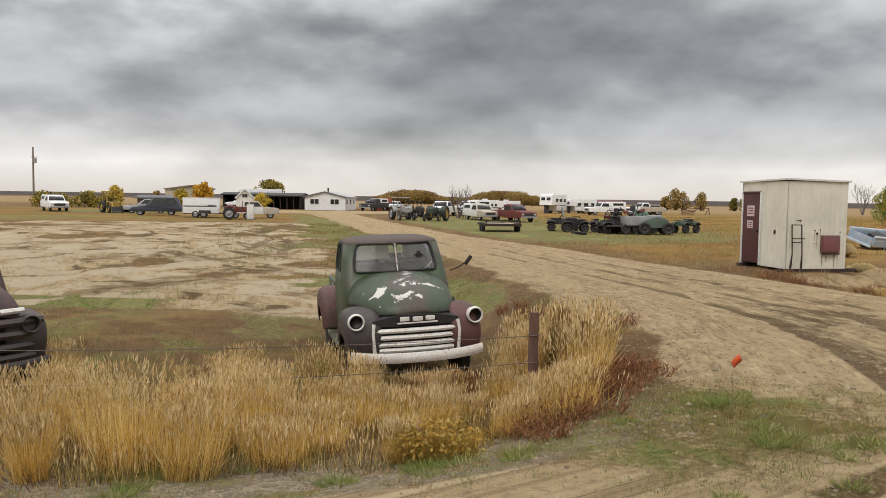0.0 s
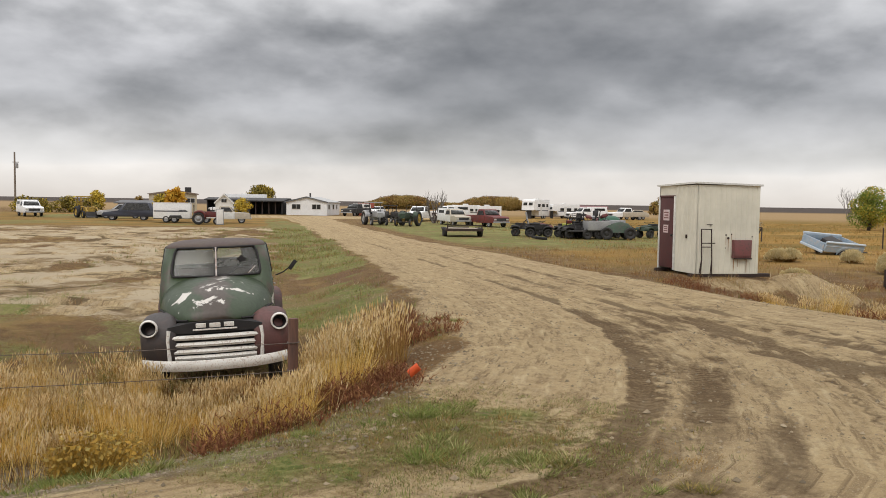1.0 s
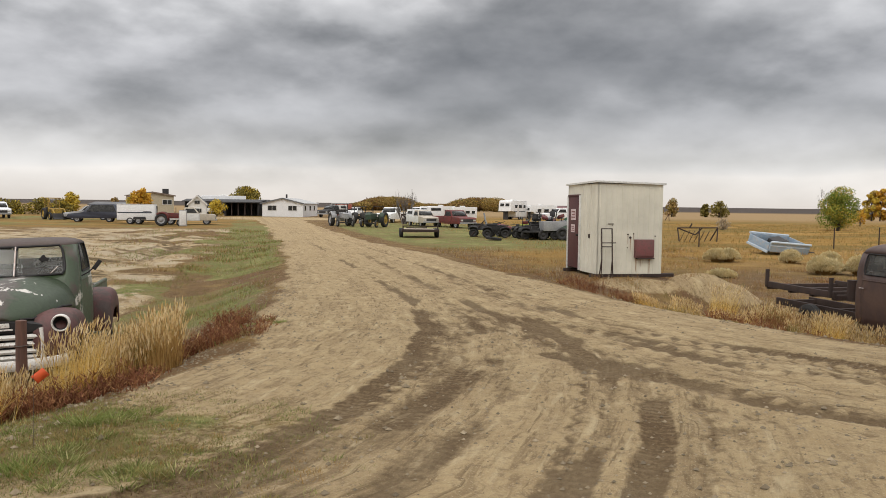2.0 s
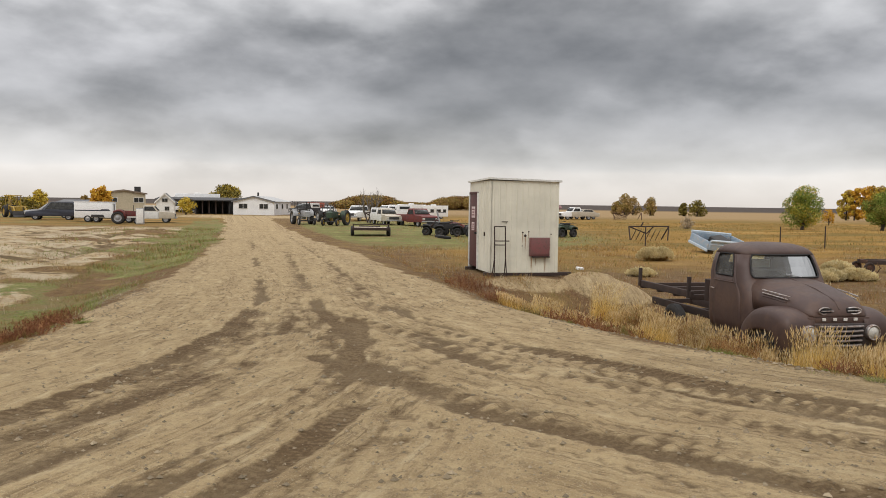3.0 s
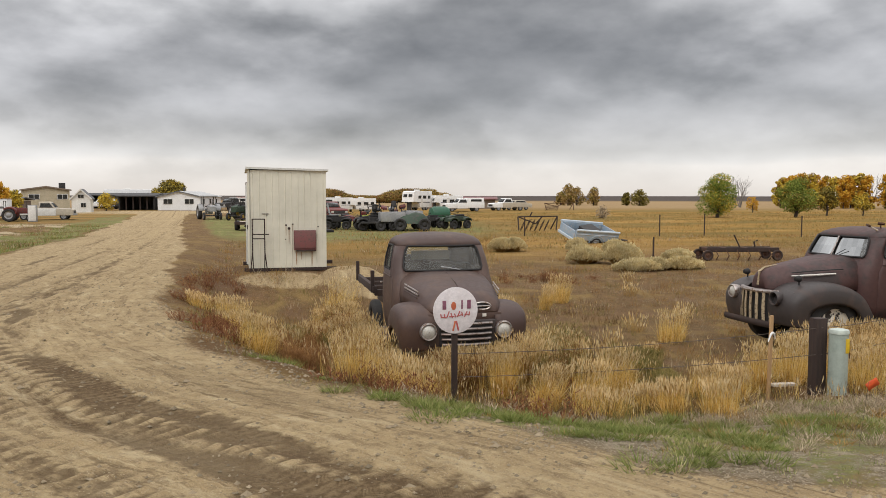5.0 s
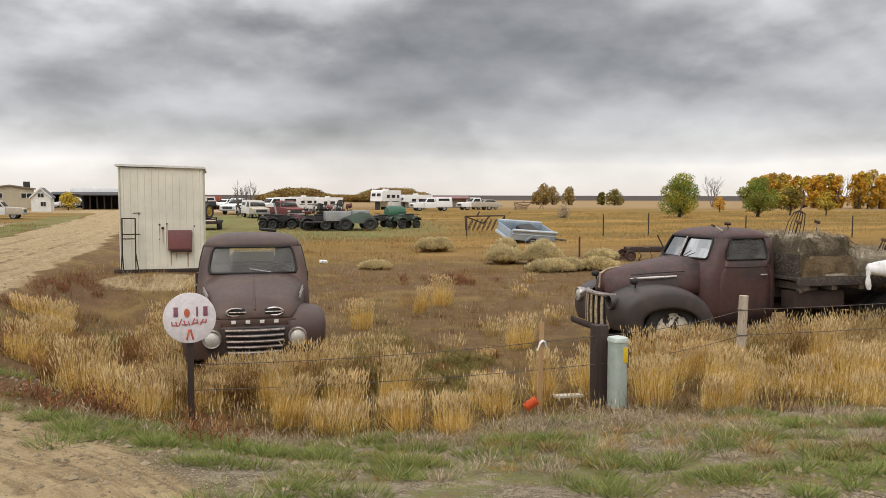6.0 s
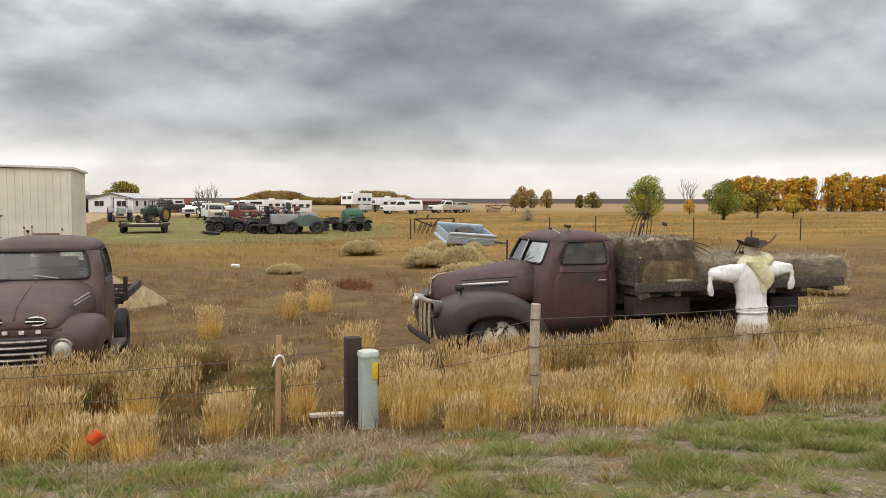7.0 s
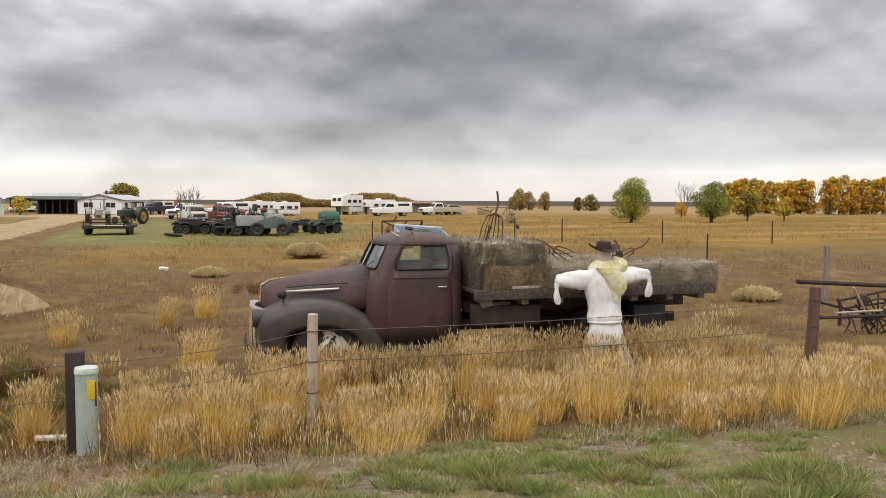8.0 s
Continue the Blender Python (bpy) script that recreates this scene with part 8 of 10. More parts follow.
def truck_frame(m):
    """A stripped rusty axle frame half sunk in the grass."""
    t = thing("rusty_frame", "stripped rusty machine frame lying in dry grass", "farm implement", m)
    for y in (0, 0.7):
        part("beam", one_box(1.35, y, 0.40, 2.7, 0.10, 0.16, 0.02), "rust_dark", t)
    for x in (0.1, 0.8, 1.6, 2.5):
        part("cross_beam", one_box(x, 0.35, 0.40, 0.10, 0.7, 0.14, 0.02), "rust", t)
    for x in (0.0, 2.6):
        for y in (-0.1, 0.8):
            wheel(t, x, y, 0.20, 0.20, 0.10, tyre="rust_dark", hub="rust", turn=90)
    part("lever", tube(bmesh.new(), [(1.25, 0, 0.45), (1.0, 0, 0.95)], 0.025, 6), "rust_dark", t)
    part("lever", tube(bmesh.new(), [(1.9, 0.2, 0.45), (1.85, 0.2, 0.68), (1.98, 0.2, 0.74)], 0.03, 6), "rust_dark", t)
    for k in range(6):
        part("tine", tube(bmesh.new(), [(0.3 + 0.4 * k, -0.05, 0.4), (0.35 + 0.4 * k, -0.2, 0.2), (0.3 + 0.4 * k, -0.1, 0.02)], 0.02, 5), "rust", t)
    return t


def cultivator(m):
    t = thing("old_cultivator", "rusted horse-drawn cultivator with beams and spiked wheel", "farm implement", m)
    for a, b, r in (((-1.1, 0.2, 0.85), (2.4, 0.5, 0.62), 0.045), ((-0.9, 0.0, 0.52), (0.9, 0.4, 0.1), 0.025), ((-0.4, 0, 0.50), (1.6, 0.3, 0.72), 0.025), ((-1.0, -0.2, 0.24), (0.8, -0.1, 0.22), 0.03), ((0.0, 0, 0.42), (0.55, 0.1, -0.02), 0.022), ((0.1, 0.4, 0.3), (2.0, 0.2, 0.5), 0.02), ((0.4, 0.2, 0.1), (2.2, 0.2, 0.32), 0.03)):
        part("beam", tube(bmesh.new(), [a, b], r, 6), "rust_dark", t)
    for a, b in (((-0.15, -0.1, 0.75), (0.25, 0.0, 0.25)), ((-0.5, -0.1, 0.30), (0.6, 0.0, 0.30))):
        part("wooden_pole", tube(bmesh.new(), [a, b], 0.022, 6), "wood_pale", t)
    part("lever", tube(bmesh.new(), [(-0.35, 0, 0.05), (-0.32, 0, 0.40), (-0.40, 0, 0.55)], [0.03, 0.035, 0.02], 6), "rust_dark", t)
    part("hitch_point", tube(bmesh.new(), [(-0.95, -0.2, 0.24), (-1.08, -0.2, 0.33), (-1.12, -0.2, 0.36)], [0.05, 0.035, 0.01], 6), "rust_dark", t)
    part("drum", lathe(bmesh.new(), [(0.09, -0.05), (0.12, 0), (0.09, 0.05)], (0.15, 0, 0.50), (0, 1, 0), 14), "rust_dark", t)
    c = Vector((0.55, 0.05, 0.18))
    bm = tube(bmesh.new(), [c + Vector((0.34 * math.cos(a), 0.04 * math.sin(3 * a), 0.34 * math.sin(a))) for a in np.linspace(0, math.tau, 25)[:-1]], 0.022, 5, True)
    for a in np.linspace(0, math.tau, 13)[:-1]:
        rod(bm, c, c + Vector((0.42 * math.cos(a), 0, 0.42 * math.sin(a))), 0.016, seg=5)
    part("spiked_wheel", bm, "rust_dark", t)
    rng = random.Random(3)
    for k in range(12):
        x = -0.2 + 0.17 * k
        part("tine", tube(bmesh.new(), [(x, rng.uniform(-0.2, 0.4), 0.25), (x + rng.uniform(-0.15, 0.15), rng.uniform(-0.3, 0.3), 0.1), (x + rng.uniform(-0.2, 0.2), rng.uniform(-0.3, 0.3), -0.12)], [0.02, 0.018, 0.008], 5), "rust_dark", t)
    return t


def pole_line(x, y, tall):
    t = thing("utility_pole", "grey wooden utility pole with a small transformer", "utility pole", on_ground(x, y))
    part("pole", rod(bmesh.new(), (0, 0, -0.3), (0, 0, tall), 0.16, 0.11, 10), "wood_grey", t)
    part("transformer", lathe(bmesh.new(), [(0.1, 0), (0.22, 0.05), (0.22, 0.7), (0.1, 0.8)], (0.32, -0.1, tall - 2.4), (0, 0, 1), 12), "steel", t)
    part("cross_arm", one_box(0.15, 0, tall - 1.5, 0.9, 0.1, 0.1), "wood_grey", t)


def low_shed(name, label, x, y, turn, W, D, H, wall, roof, open_front=False):
    t = thing(name, label, "shed", on_ground(x, y, turn))
    if open_front:
        part("rear_wall", one_box(W / 2, D, H / 2, W, 0.15, H), wall, t)
        for u in (0.0, 1.0):
            part("end_wall", one_box(u * W, D / 2, H / 2, 0.15, D, H), wall, t)
        for k in range(1, 5):
            part("front_post", one_box(W * k / 5, 0.1, H / 2, 0.16, 0.16, H), "wood_brown", t)
    else:
        part("wall", one_box(W / 2, D / 2, H / 2, W, D, H), wall, t)
    part("roof", loft(bmesh.new(), [[(-0.4, y_, z_), (W + 0.4, y_, z_), (W + 0.4, y_, z_ + 0.14), (-0.4, y_, z_ + 0.14)] for y_, z_ in ((-0.5, H), (D / 2, H + 0.35), (D + 0.5, H + 0.05))]), roof, t)
    return t



def G_(x, y, turn=0.0, size=1.0):
    return on_ground(x, y, turn) @ Matrix.Scale(size, 4)


# west side of the lot
pole_line(-41, 123, 8.7)
modern_pickup("white_pickup", "white pickup with canopy parked beyond the lot", G_(-26.6, 87.5, 28), "white", cap="white")
backhoe(G_(-20.15, 84.6, 35, 0.9))
sedan("blue_wagon", "dark blue estate car parked at the lot's edge", G_(-17.2, 77.6, -84), "navy", 1.72, True)
sedan("grey_car", "dusty grey car parked behind the blue estate", G_(-19.4, 84, -80), "steel", 1.5)
low_shed("grey_roof_shed", "long low grey-roofed shed behind parked cars", -24.01, 112, -6, 5.2, 5, 1.35, "roof_tan", "roof_grey")
gable_house("tan_house", "tan flat-gabled house with brown roof", G_(-21.78, 125, 16), 6.4, 9.0, 2.9, 3.4, "tan", "roof_tan", [("front", 1.6, 1.9, 1.5, 0.8), ("front", 5.4, 1.9, 1.5, 0.8), ("side", 2.0, 1.9, 1.0, 0.9), ("side", 5.0, 1.9, 1.0, 0.9)], chimney=(5.6, 4, 3.6, 0.9, 0.9, 0.9), fascia="roof_tan")
box_trailer(G_(-9.98, 72.5, 4, 0.92))
tractor("loader_tractor", "dark red old tractor with a loader mast", G_(-5.43, 68.6, 96, 0.85), "mach_red", False, 0.62)
part_box = thing("steel_cabinet", "pale steel cabinet standing by the tractor", "cabinet", G_(-5.3, 67.6, 5, 0.9))
part("cabinet_body", one_box(0, 0, 0.75, 0.7, 0.6, 1.5, 0.02), "steel", part_box)
part("cabinet_door", one_box(0.0, -0.31, 0.76, 0.60, 0.02, 1.36, 0.006), "offwhite", part_box)
modern_pickup("cream_pickup", "old cream pickup parked on the grass", G_(-3.12, 72.0, 94, 0.9), "cream", "offwhite")
gable_house("white_playhouse", "tiny white gabled outbuilding with a dark gable window", G_(-9.62, 100.5, 4), 2.1, 2.6, 1.75, 2.75, "offwhite", "roof_grey", [("front", 1.05, 1.95, 0.7, 0.5), ("front", 1.3, 0.9, 0.6, 0.6)], "outbuilding", 0.18)
low_shed("open_carport", "long dark open-fronted vehicle shed", -14.85, 133, -4, 13.0, 6, 2.0, "dark_metal", "dark_metal", True)
sedan("white_suv", "white estate car parked before the open shed", G_(-14.0, 128.6, -75), "white", 1.6, True)
modern_pickup("dark_pickup", "dark pickup parked before the open shed", G_(-9.6, 127.0, -60), "dark_metal")
sedan("black_car", "black car parked inside the open shed", G_(-6.2, 129.0, 0), "black", 1.6, True)
camper("long_camper", "long white camper parked behind yellow trees", G_(-13.0, 138.0, -80), 7.5, 3.1, 0.6)
gable_house("white_house", "white gabled mobile home with small windows", G_(-1.2, 112.0, -11, 0.88), 6.6, 13.0, 2.15, 2.95, "white", "roof_pale", [("front", 1.6, 1.4, 1.5, 0.9), ("front", 4.9, 1.4, 1.5, 0.9), ("side", 1.8, 1.4, 1.2, 0.9), ("side", 6.0, 1.4, 1.2, 0.9), ("side", 9.8, 1.4, 1.0, 0.9)], chimney=(3.4, 2.5, 3.2, 0.25, 0.25, 0.9), fascia="roof_grey")
low_shed("lean_to", "dark lean-to attached to the white house", -6.6, 114.5, -11, 4.8, 5, 1.9, "dark_metal", "dark_metal", True)
modern_pickup("dark_capped_pickup", "dark pickup with pale canopy beside the white house", G_(7.2, 109.5, -35), "dark_metal", cap="offwhite")
sedan("white_sedan", "white saloon car parked in the gravel yard", G_(11.2, 113.5, -20), "white", 1.42)
crate = thing("red_container", "rust-red shipping container in the yard", "container", G_(9.2, 115.5, -6))
part("container_body", one_box(1.2, 0.9, 0.95, 2.4, 1.8, 1.9, 0.03), "barn_red", crate)
for k in range(6):
    part("container_rib", one_box(0.1 + 0.44 * k, -0.02, 0.95, 0.12, 0.05, 1.7, 0.01), "barn_red", crate)

# machinery on the green
tractor("grey_tractor", "old grey tractor with pale hood on the grass", G_(8.53, 69.6, 14, 0.98), "steel", True, 0.66)
tractor("green_tractor", "old green tractor with wide rear tyres", G_(10.34, 67.8, -28, 0.95), "mach_green", False, 0.74)
tractor("red_cab_tractor", "dark red cab tractor behind the green tractor", G_(10.93, 77.0, 20, 0.8), "dark_metal", True, 0.7)
modern_pickup("tan_capped_pickup", "tan old pickup with white canopy facing the road", G_(16.46, 70.5, 12, 0.9), "cream", "offwhite", "white")
modern_pickup("dark_red_truck", "dark red old truck with dark bed facing the road", G_(19.31, 67.4, 20, 0.95), "mach_red", "mach_red")
modern_pickup("white_old_pickup", "white old pickup parked behind the bare tree", G_(13.2, 83.5, -30), "white", "offwhite")
modern_pickup("white_far_pickup", "white pickup with canopy parked past the bare tree", G_(16.0, 88.0, -60), "white", cap="white")
flat_trailer(G_(12.2, 48.6, -4, 1.12))
hay_rake(G_(14.2, 75.2, 0), "dark_implement", "dark iron implement under the bare tree", "rust_dark", 1.8)
slab = tagged(part("scrap_plate", one_box(16.3, 45.6, ground_z(16.3, 45.6) + 0.12, 0.9, 0.5, 0.16, 0.05, (4, 6, 20)), "black", None), "flat black scrap lying on the grass", "scrap")
quad_bike("quad_bike", "dark quad bike beside the parts trailer", G_(18.4, 47.4, -80), "dark_metal")
hauler(G_(20.2, 47.4, 4))
side_by_side(G_(20.52, 47.0, 24, 0.9))
quad_bike("quad_bike", "green quad bike behind the side-by-side", G_(24.4, 48.6, -60), "mach_green")
quad_bike("quad_bike", "dark quad bike behind the side-by-side", G_(23.0, 50.4, -70, 0.9), "dark_metal")
for n, (x, y, turn, paint) in enumerate(((17.6, 50.6, 70, "dark_metal"), (18.18, 49.2, 80, "black"), (19.53, 50.0, -70, "steel"), (20.26, 49.4, 70, "dark_metal"), (21.18, 48.9, -80, "black"), (18.58, 51.4, 20, "mach_red"))):
    quad_bike("quad_bike", "old " + {"dark_metal": "dark", "black": "black", "steel": "grey", "mach_red": "dark red"}[paint] + " quad bike among the stored machines", G_(x, y, turn, 0.95), paint)
mast = thing("lift_mast", "leaning pale steel lift mast by the quad bikes", "machine part", G_(17.2, 50.6, 0))
part("mast", tube(bmesh.new(), [(0, 0, 0), (-0.35, 0.1, 1.65)], [0.07, 0.06], 6), "steel", mast)
part("brace", tube(bmesh.new(), [(-0.75, 0, 0.05), (-1.3, 0, 0.02), (-0.25, 0.1, 1.2)], 0.035, 6), "rust_dark", mast)
tarp = thing("tarp_covered_machine", "machine under a dark green tarp with fat tyres", "machine", G_(21.74, 46.6, 80))
part("tarp", loft(bmesh.new(), [[(u * w_, y, 0.45 + h_ * (1 - abs(u) ** 3)) for u in np.linspace(-1, 1, 9)] for y, w_, h_ in ((-0.95, 0.25, 0.35), (-0.7, 0.5, 0.6), (-0.2, 0.55, 0.72), (0.4, 0.5, 0.55), (0.9, 0.45, 0.5), (1.05, 0.3, 0.3))], False), "mach_green", tarp)
for s in (-1, 1):
    for y in (-0.75, 0.75):
        wheel(tarp, s * 0.5, y, 0.40, 0.40, 0.30, hub="dark_metal")
tank = thing("green_tank", "green round tank on the ground beside hoses", "tank", G_(26.6, 60.0, 0))
part("tank_shell", lathe(bmesh.new(), [(0.05, -0.85), (0.5, -0.75), (0.62, -0.5), (0.62, 0.5), (0.5, 0.75), (0.05, 0.85)], (0, 0, 0.66), (1, 0.25, 0), 20), "tank_green", tank)
for x in (-0.45, 0.45):
    part("saddle", one_box(x, 0, 0.1, 0.12, 0.9, 0.3, 0.01), "dark_metal", tank)
hay_rake(G_(28.1, 45.0, -28, 0.86), mat="rust_dark")
hay_rake(G_(52.0, 103.0, 0), "old_harrow", "rusty harrow frames far across the field", "rust", 4.5)
blue_box_trailer(pose(26.85, 34.4, ground_z(28.0, 34.6) - 0.10, -5, 15, -84))
truck_frame(G_(28.4, 24.7, -10))
cultivator(pose(30.9, 11.6, ground_z(30.9, 11.6) + 0.15, 0, 0, 0))
camper("white_camper", "white fifth-wheel camper with overhanging nose", G_(32.6, 105.5, -45, 0.86), 5.6, 3.2, 1.3)
camper("motor_camper", "white motor camper parked beside the fifth-wheel", G_(36.8, 108.5, -75, 0.78), 6.0, 2.7, 0.5)
camper("small_camper", "white caravan parked beyond the machines", G_(20.6, 97.5, -60, 0.66), 5.6, 2.8, 0.5)
camper("old_camper", "old white caravan with dark stripe", G_(23.6, 99.0, -72, 0.66), 5.5, 2.7, 0.5)
modern_pickup("white_work_pickup", "white pickup with canopy in the far field", G_(36.2, 98.5, -86), "white", cap="white")
modern_pickup("white_far_truck", "white open pickup in the far field", G_(43.8, 102.5, -80), "white", "cream")
sedan("white_yellow_car", "pale yellow car in the far field", G_(46.5, 106, -80), "cream", 1.4)
low_shed("low_stack", "long low weathered stack of timber", 38.0, 122.0, -14, 12.0, 3, 1.5, "roof_tan", "hatch")


# ---- plants ----
class Bits:
    """Gathers many small triangles and quads and links them as one mesh."""

    def __init__(self):
        self.co, self.size, self.slot = [], [], []

    def add(self, polys, slot=0):
        n, k, _ = polys.shape
        self.co.append(polys.reshape(-1, 3))
        self.size.append(np.full(n, k))
        self.slot.append(np.full(n, slot))

    def link(self, name, mats, parent=None):
        co, size, slot = np.concatenate(self.co), np.concatenate(self.size), np.concatenate(self.slot)
        me = bpy.data.meshes.new(name)
        me.vertices.add(len(co))
        me.vertices.foreach_set("co", co.astype(np.float32).ravel())
        me.loops.add(len(co))
        me.loops.foreach_set("vertex_index", np.arange(len(co)))
        me.polygons.add(len(size))
        me.polygons.foreach_set("loop_start", np.concatenate([[0], np.cumsum(size)[:-1]]))
        me.polygons.foreach_set("loop_total", size)
        me.polygons.foreach_set("material_index", slot)
        for one in mats:
            me.materials.append(M[one])
        me.update(calc_edges=True)
        ob = new(name, me)
        ob.parent = parent
        return ob


def spikes(rng, base, height, lean, width, slot_bits, slot, droop=0.0):
    """Thin blades from their feet, leaning their own way."""
    n = len(base)
    a = rng.rand(n) * math.tau
    side = np.stack([np.cos(a), np.sin(a), np.zeros(n)], 1) * (width[:, None] if isinstance(width, np.ndarray) else width)
    tip = base + np.concatenate([lean, height[:, None]], 1)
    slot_bits.add(np.stack([base - side, base + side, tip], 1), slot)
    return tip


def seed_heads(rng, tip, lean, long, wide, bits, slot):
    n = len(tip)
    d = np.concatenate([lean * 1.2, np.full((n, 1), 0.6)], 1)
    d /= np.linalg.norm(d, axis=1)[:, None]
    for turn in (0, math.pi / 2):
        a = rng.rand(n) * math.tau + turn
        s = np.stack([np.cos(a), np.sin(a), np.zeros(n)], 1) * wide
        L = (long * (0.7 + 0.6 * rng.rand(n)))[:, None]
        bits.add(np.stack([tip - d * L * 0.55, tip - d * L * 0.1 + s, tip + d * L * 0.5, tip - d * L * 0.1 - s], 1), slot)


def clumped(rng, count, per, spread, keep, box_, apart=0.0):
    """Feet of blades in clumps over the plan, where keep(x, y) is high."""
    x0, x1, y0, y1 = box_
    cx, cy = rng.uniform(x0, x1, count * 6), rng.uniform(y0, y1, count * 6)
    ok = rng.rand(count * 6) < keep(cx, cy)
    cx, cy = cx[ok], cy[ok]
    if apart:
        chosen = []
        for k in range(len(cx)):
            if not chosen or np.min(np.hypot(cx[chosen] - cx[k], cy[chosen] - cy[k])) > apart:
                chosen.append(k)
        cx, cy = cx[chosen], cy[chosen]
    cx, cy = cx[:count], cy[:count]
    m = len(cx)
    g = np.repeat(np.arange(m), per)
    r, a = spread * np.sqrt(rng.rand(m * per)) * np.repeat(0.6 + 0.8 * rng.rand(m), per), rng.rand(m * per) * math.tau
    dx, dy = r * np.cos(a), r * np.sin(a)
    x, y = cx[g] + dx, cy[g] + dy
    return np.stack([x, y, lay(x, y) - 0.02], 1), np.stack([dx, dy], 1) / spread, g, m


def tall_keep(x, y):
    l, r = np.interp(y, LEFT_Y, LEFT_X), np.interp(y, RIGHT_Y, RIGHT_X)
    rag = 0.7 * (rough_noise(x, y, 1.3, 41) - 0.5)
    west = (x < np.minimum(l - 0.55, 3.3) + rag) * smoothstep(5.35, 5.75, y + rag - 0.42 * np.maximum(0, x - 0.6)) * (1 - 0.85 * smoothstep(8.5, 9.6, y + rag)) * (1 - smoothstep(9.9, 13, y))
    front_e = np.interp(x, [12, 13.4, 14.5, 16, 18.5, 20, 23, 26, 34], [8.2, 7.2, 6.7, 6.05, 6.25, 5.7, 5.4, 5.3, 5.1])
    back_e = np.interp(x, [12, 14, 16, 17, 18.5, 20, 23, 27, 34], [9.6, 8.9, 8.4, 7.7, 7.5, 9.2, 9.3, 9.3, 9.0])
    east = (x > r + 0.75 + rag) * smoothstep(-0.1, 0.3, y - front_e + rag) * (1 - 0.93 * smoothstep(-0.2, 0.5, y - back_e + rag))
    east = np.maximum(east, 0.75 * np.exp(-(((x - r - 0.95) / 0.4) ** 2)) * smoothstep(6.2, 7.2, y) * (1 - smoothstep(12, 16.5, y)))
    east = np.maximum(east, np.exp(-(np.hypot((x - 15.3) / 1.3, (y - 8.75) / 0.3) ** 4)))
    hole = 1 - 0.95 * np.exp(-(np.hypot((x - 18.55) / 0.75, (y - 6.5) / 0.95) ** 4))
    full = np.where((x > 13) & (x < 18.2) & (y < 7.6), 0.45, 0.06)
    thin = full + (1 - full) * smoothstep(0.40, 0.54, rough_noise(x, y, 1.0, 44)) * np.where((x < 5) & (y > 6.7), 0.3, 1.0)
    gap = 1 - 0.88 * np.exp(-(np.hypot((x - 1.35) / 0.85, (y - 9.0) / 0.55) ** 4))
    cars = 1 - (np.abs(x - 1.33) < 0.8) * (y > 9.7) - (np.abs(x - 15.15) < 0.85) * (y > 9.3) - (x > 20.0) * (y > 9.45)
    return np.clip((west + east) * thin * hole * gap * np.clip(cars, 0.0, 1), 0, 1) * (y < 17)


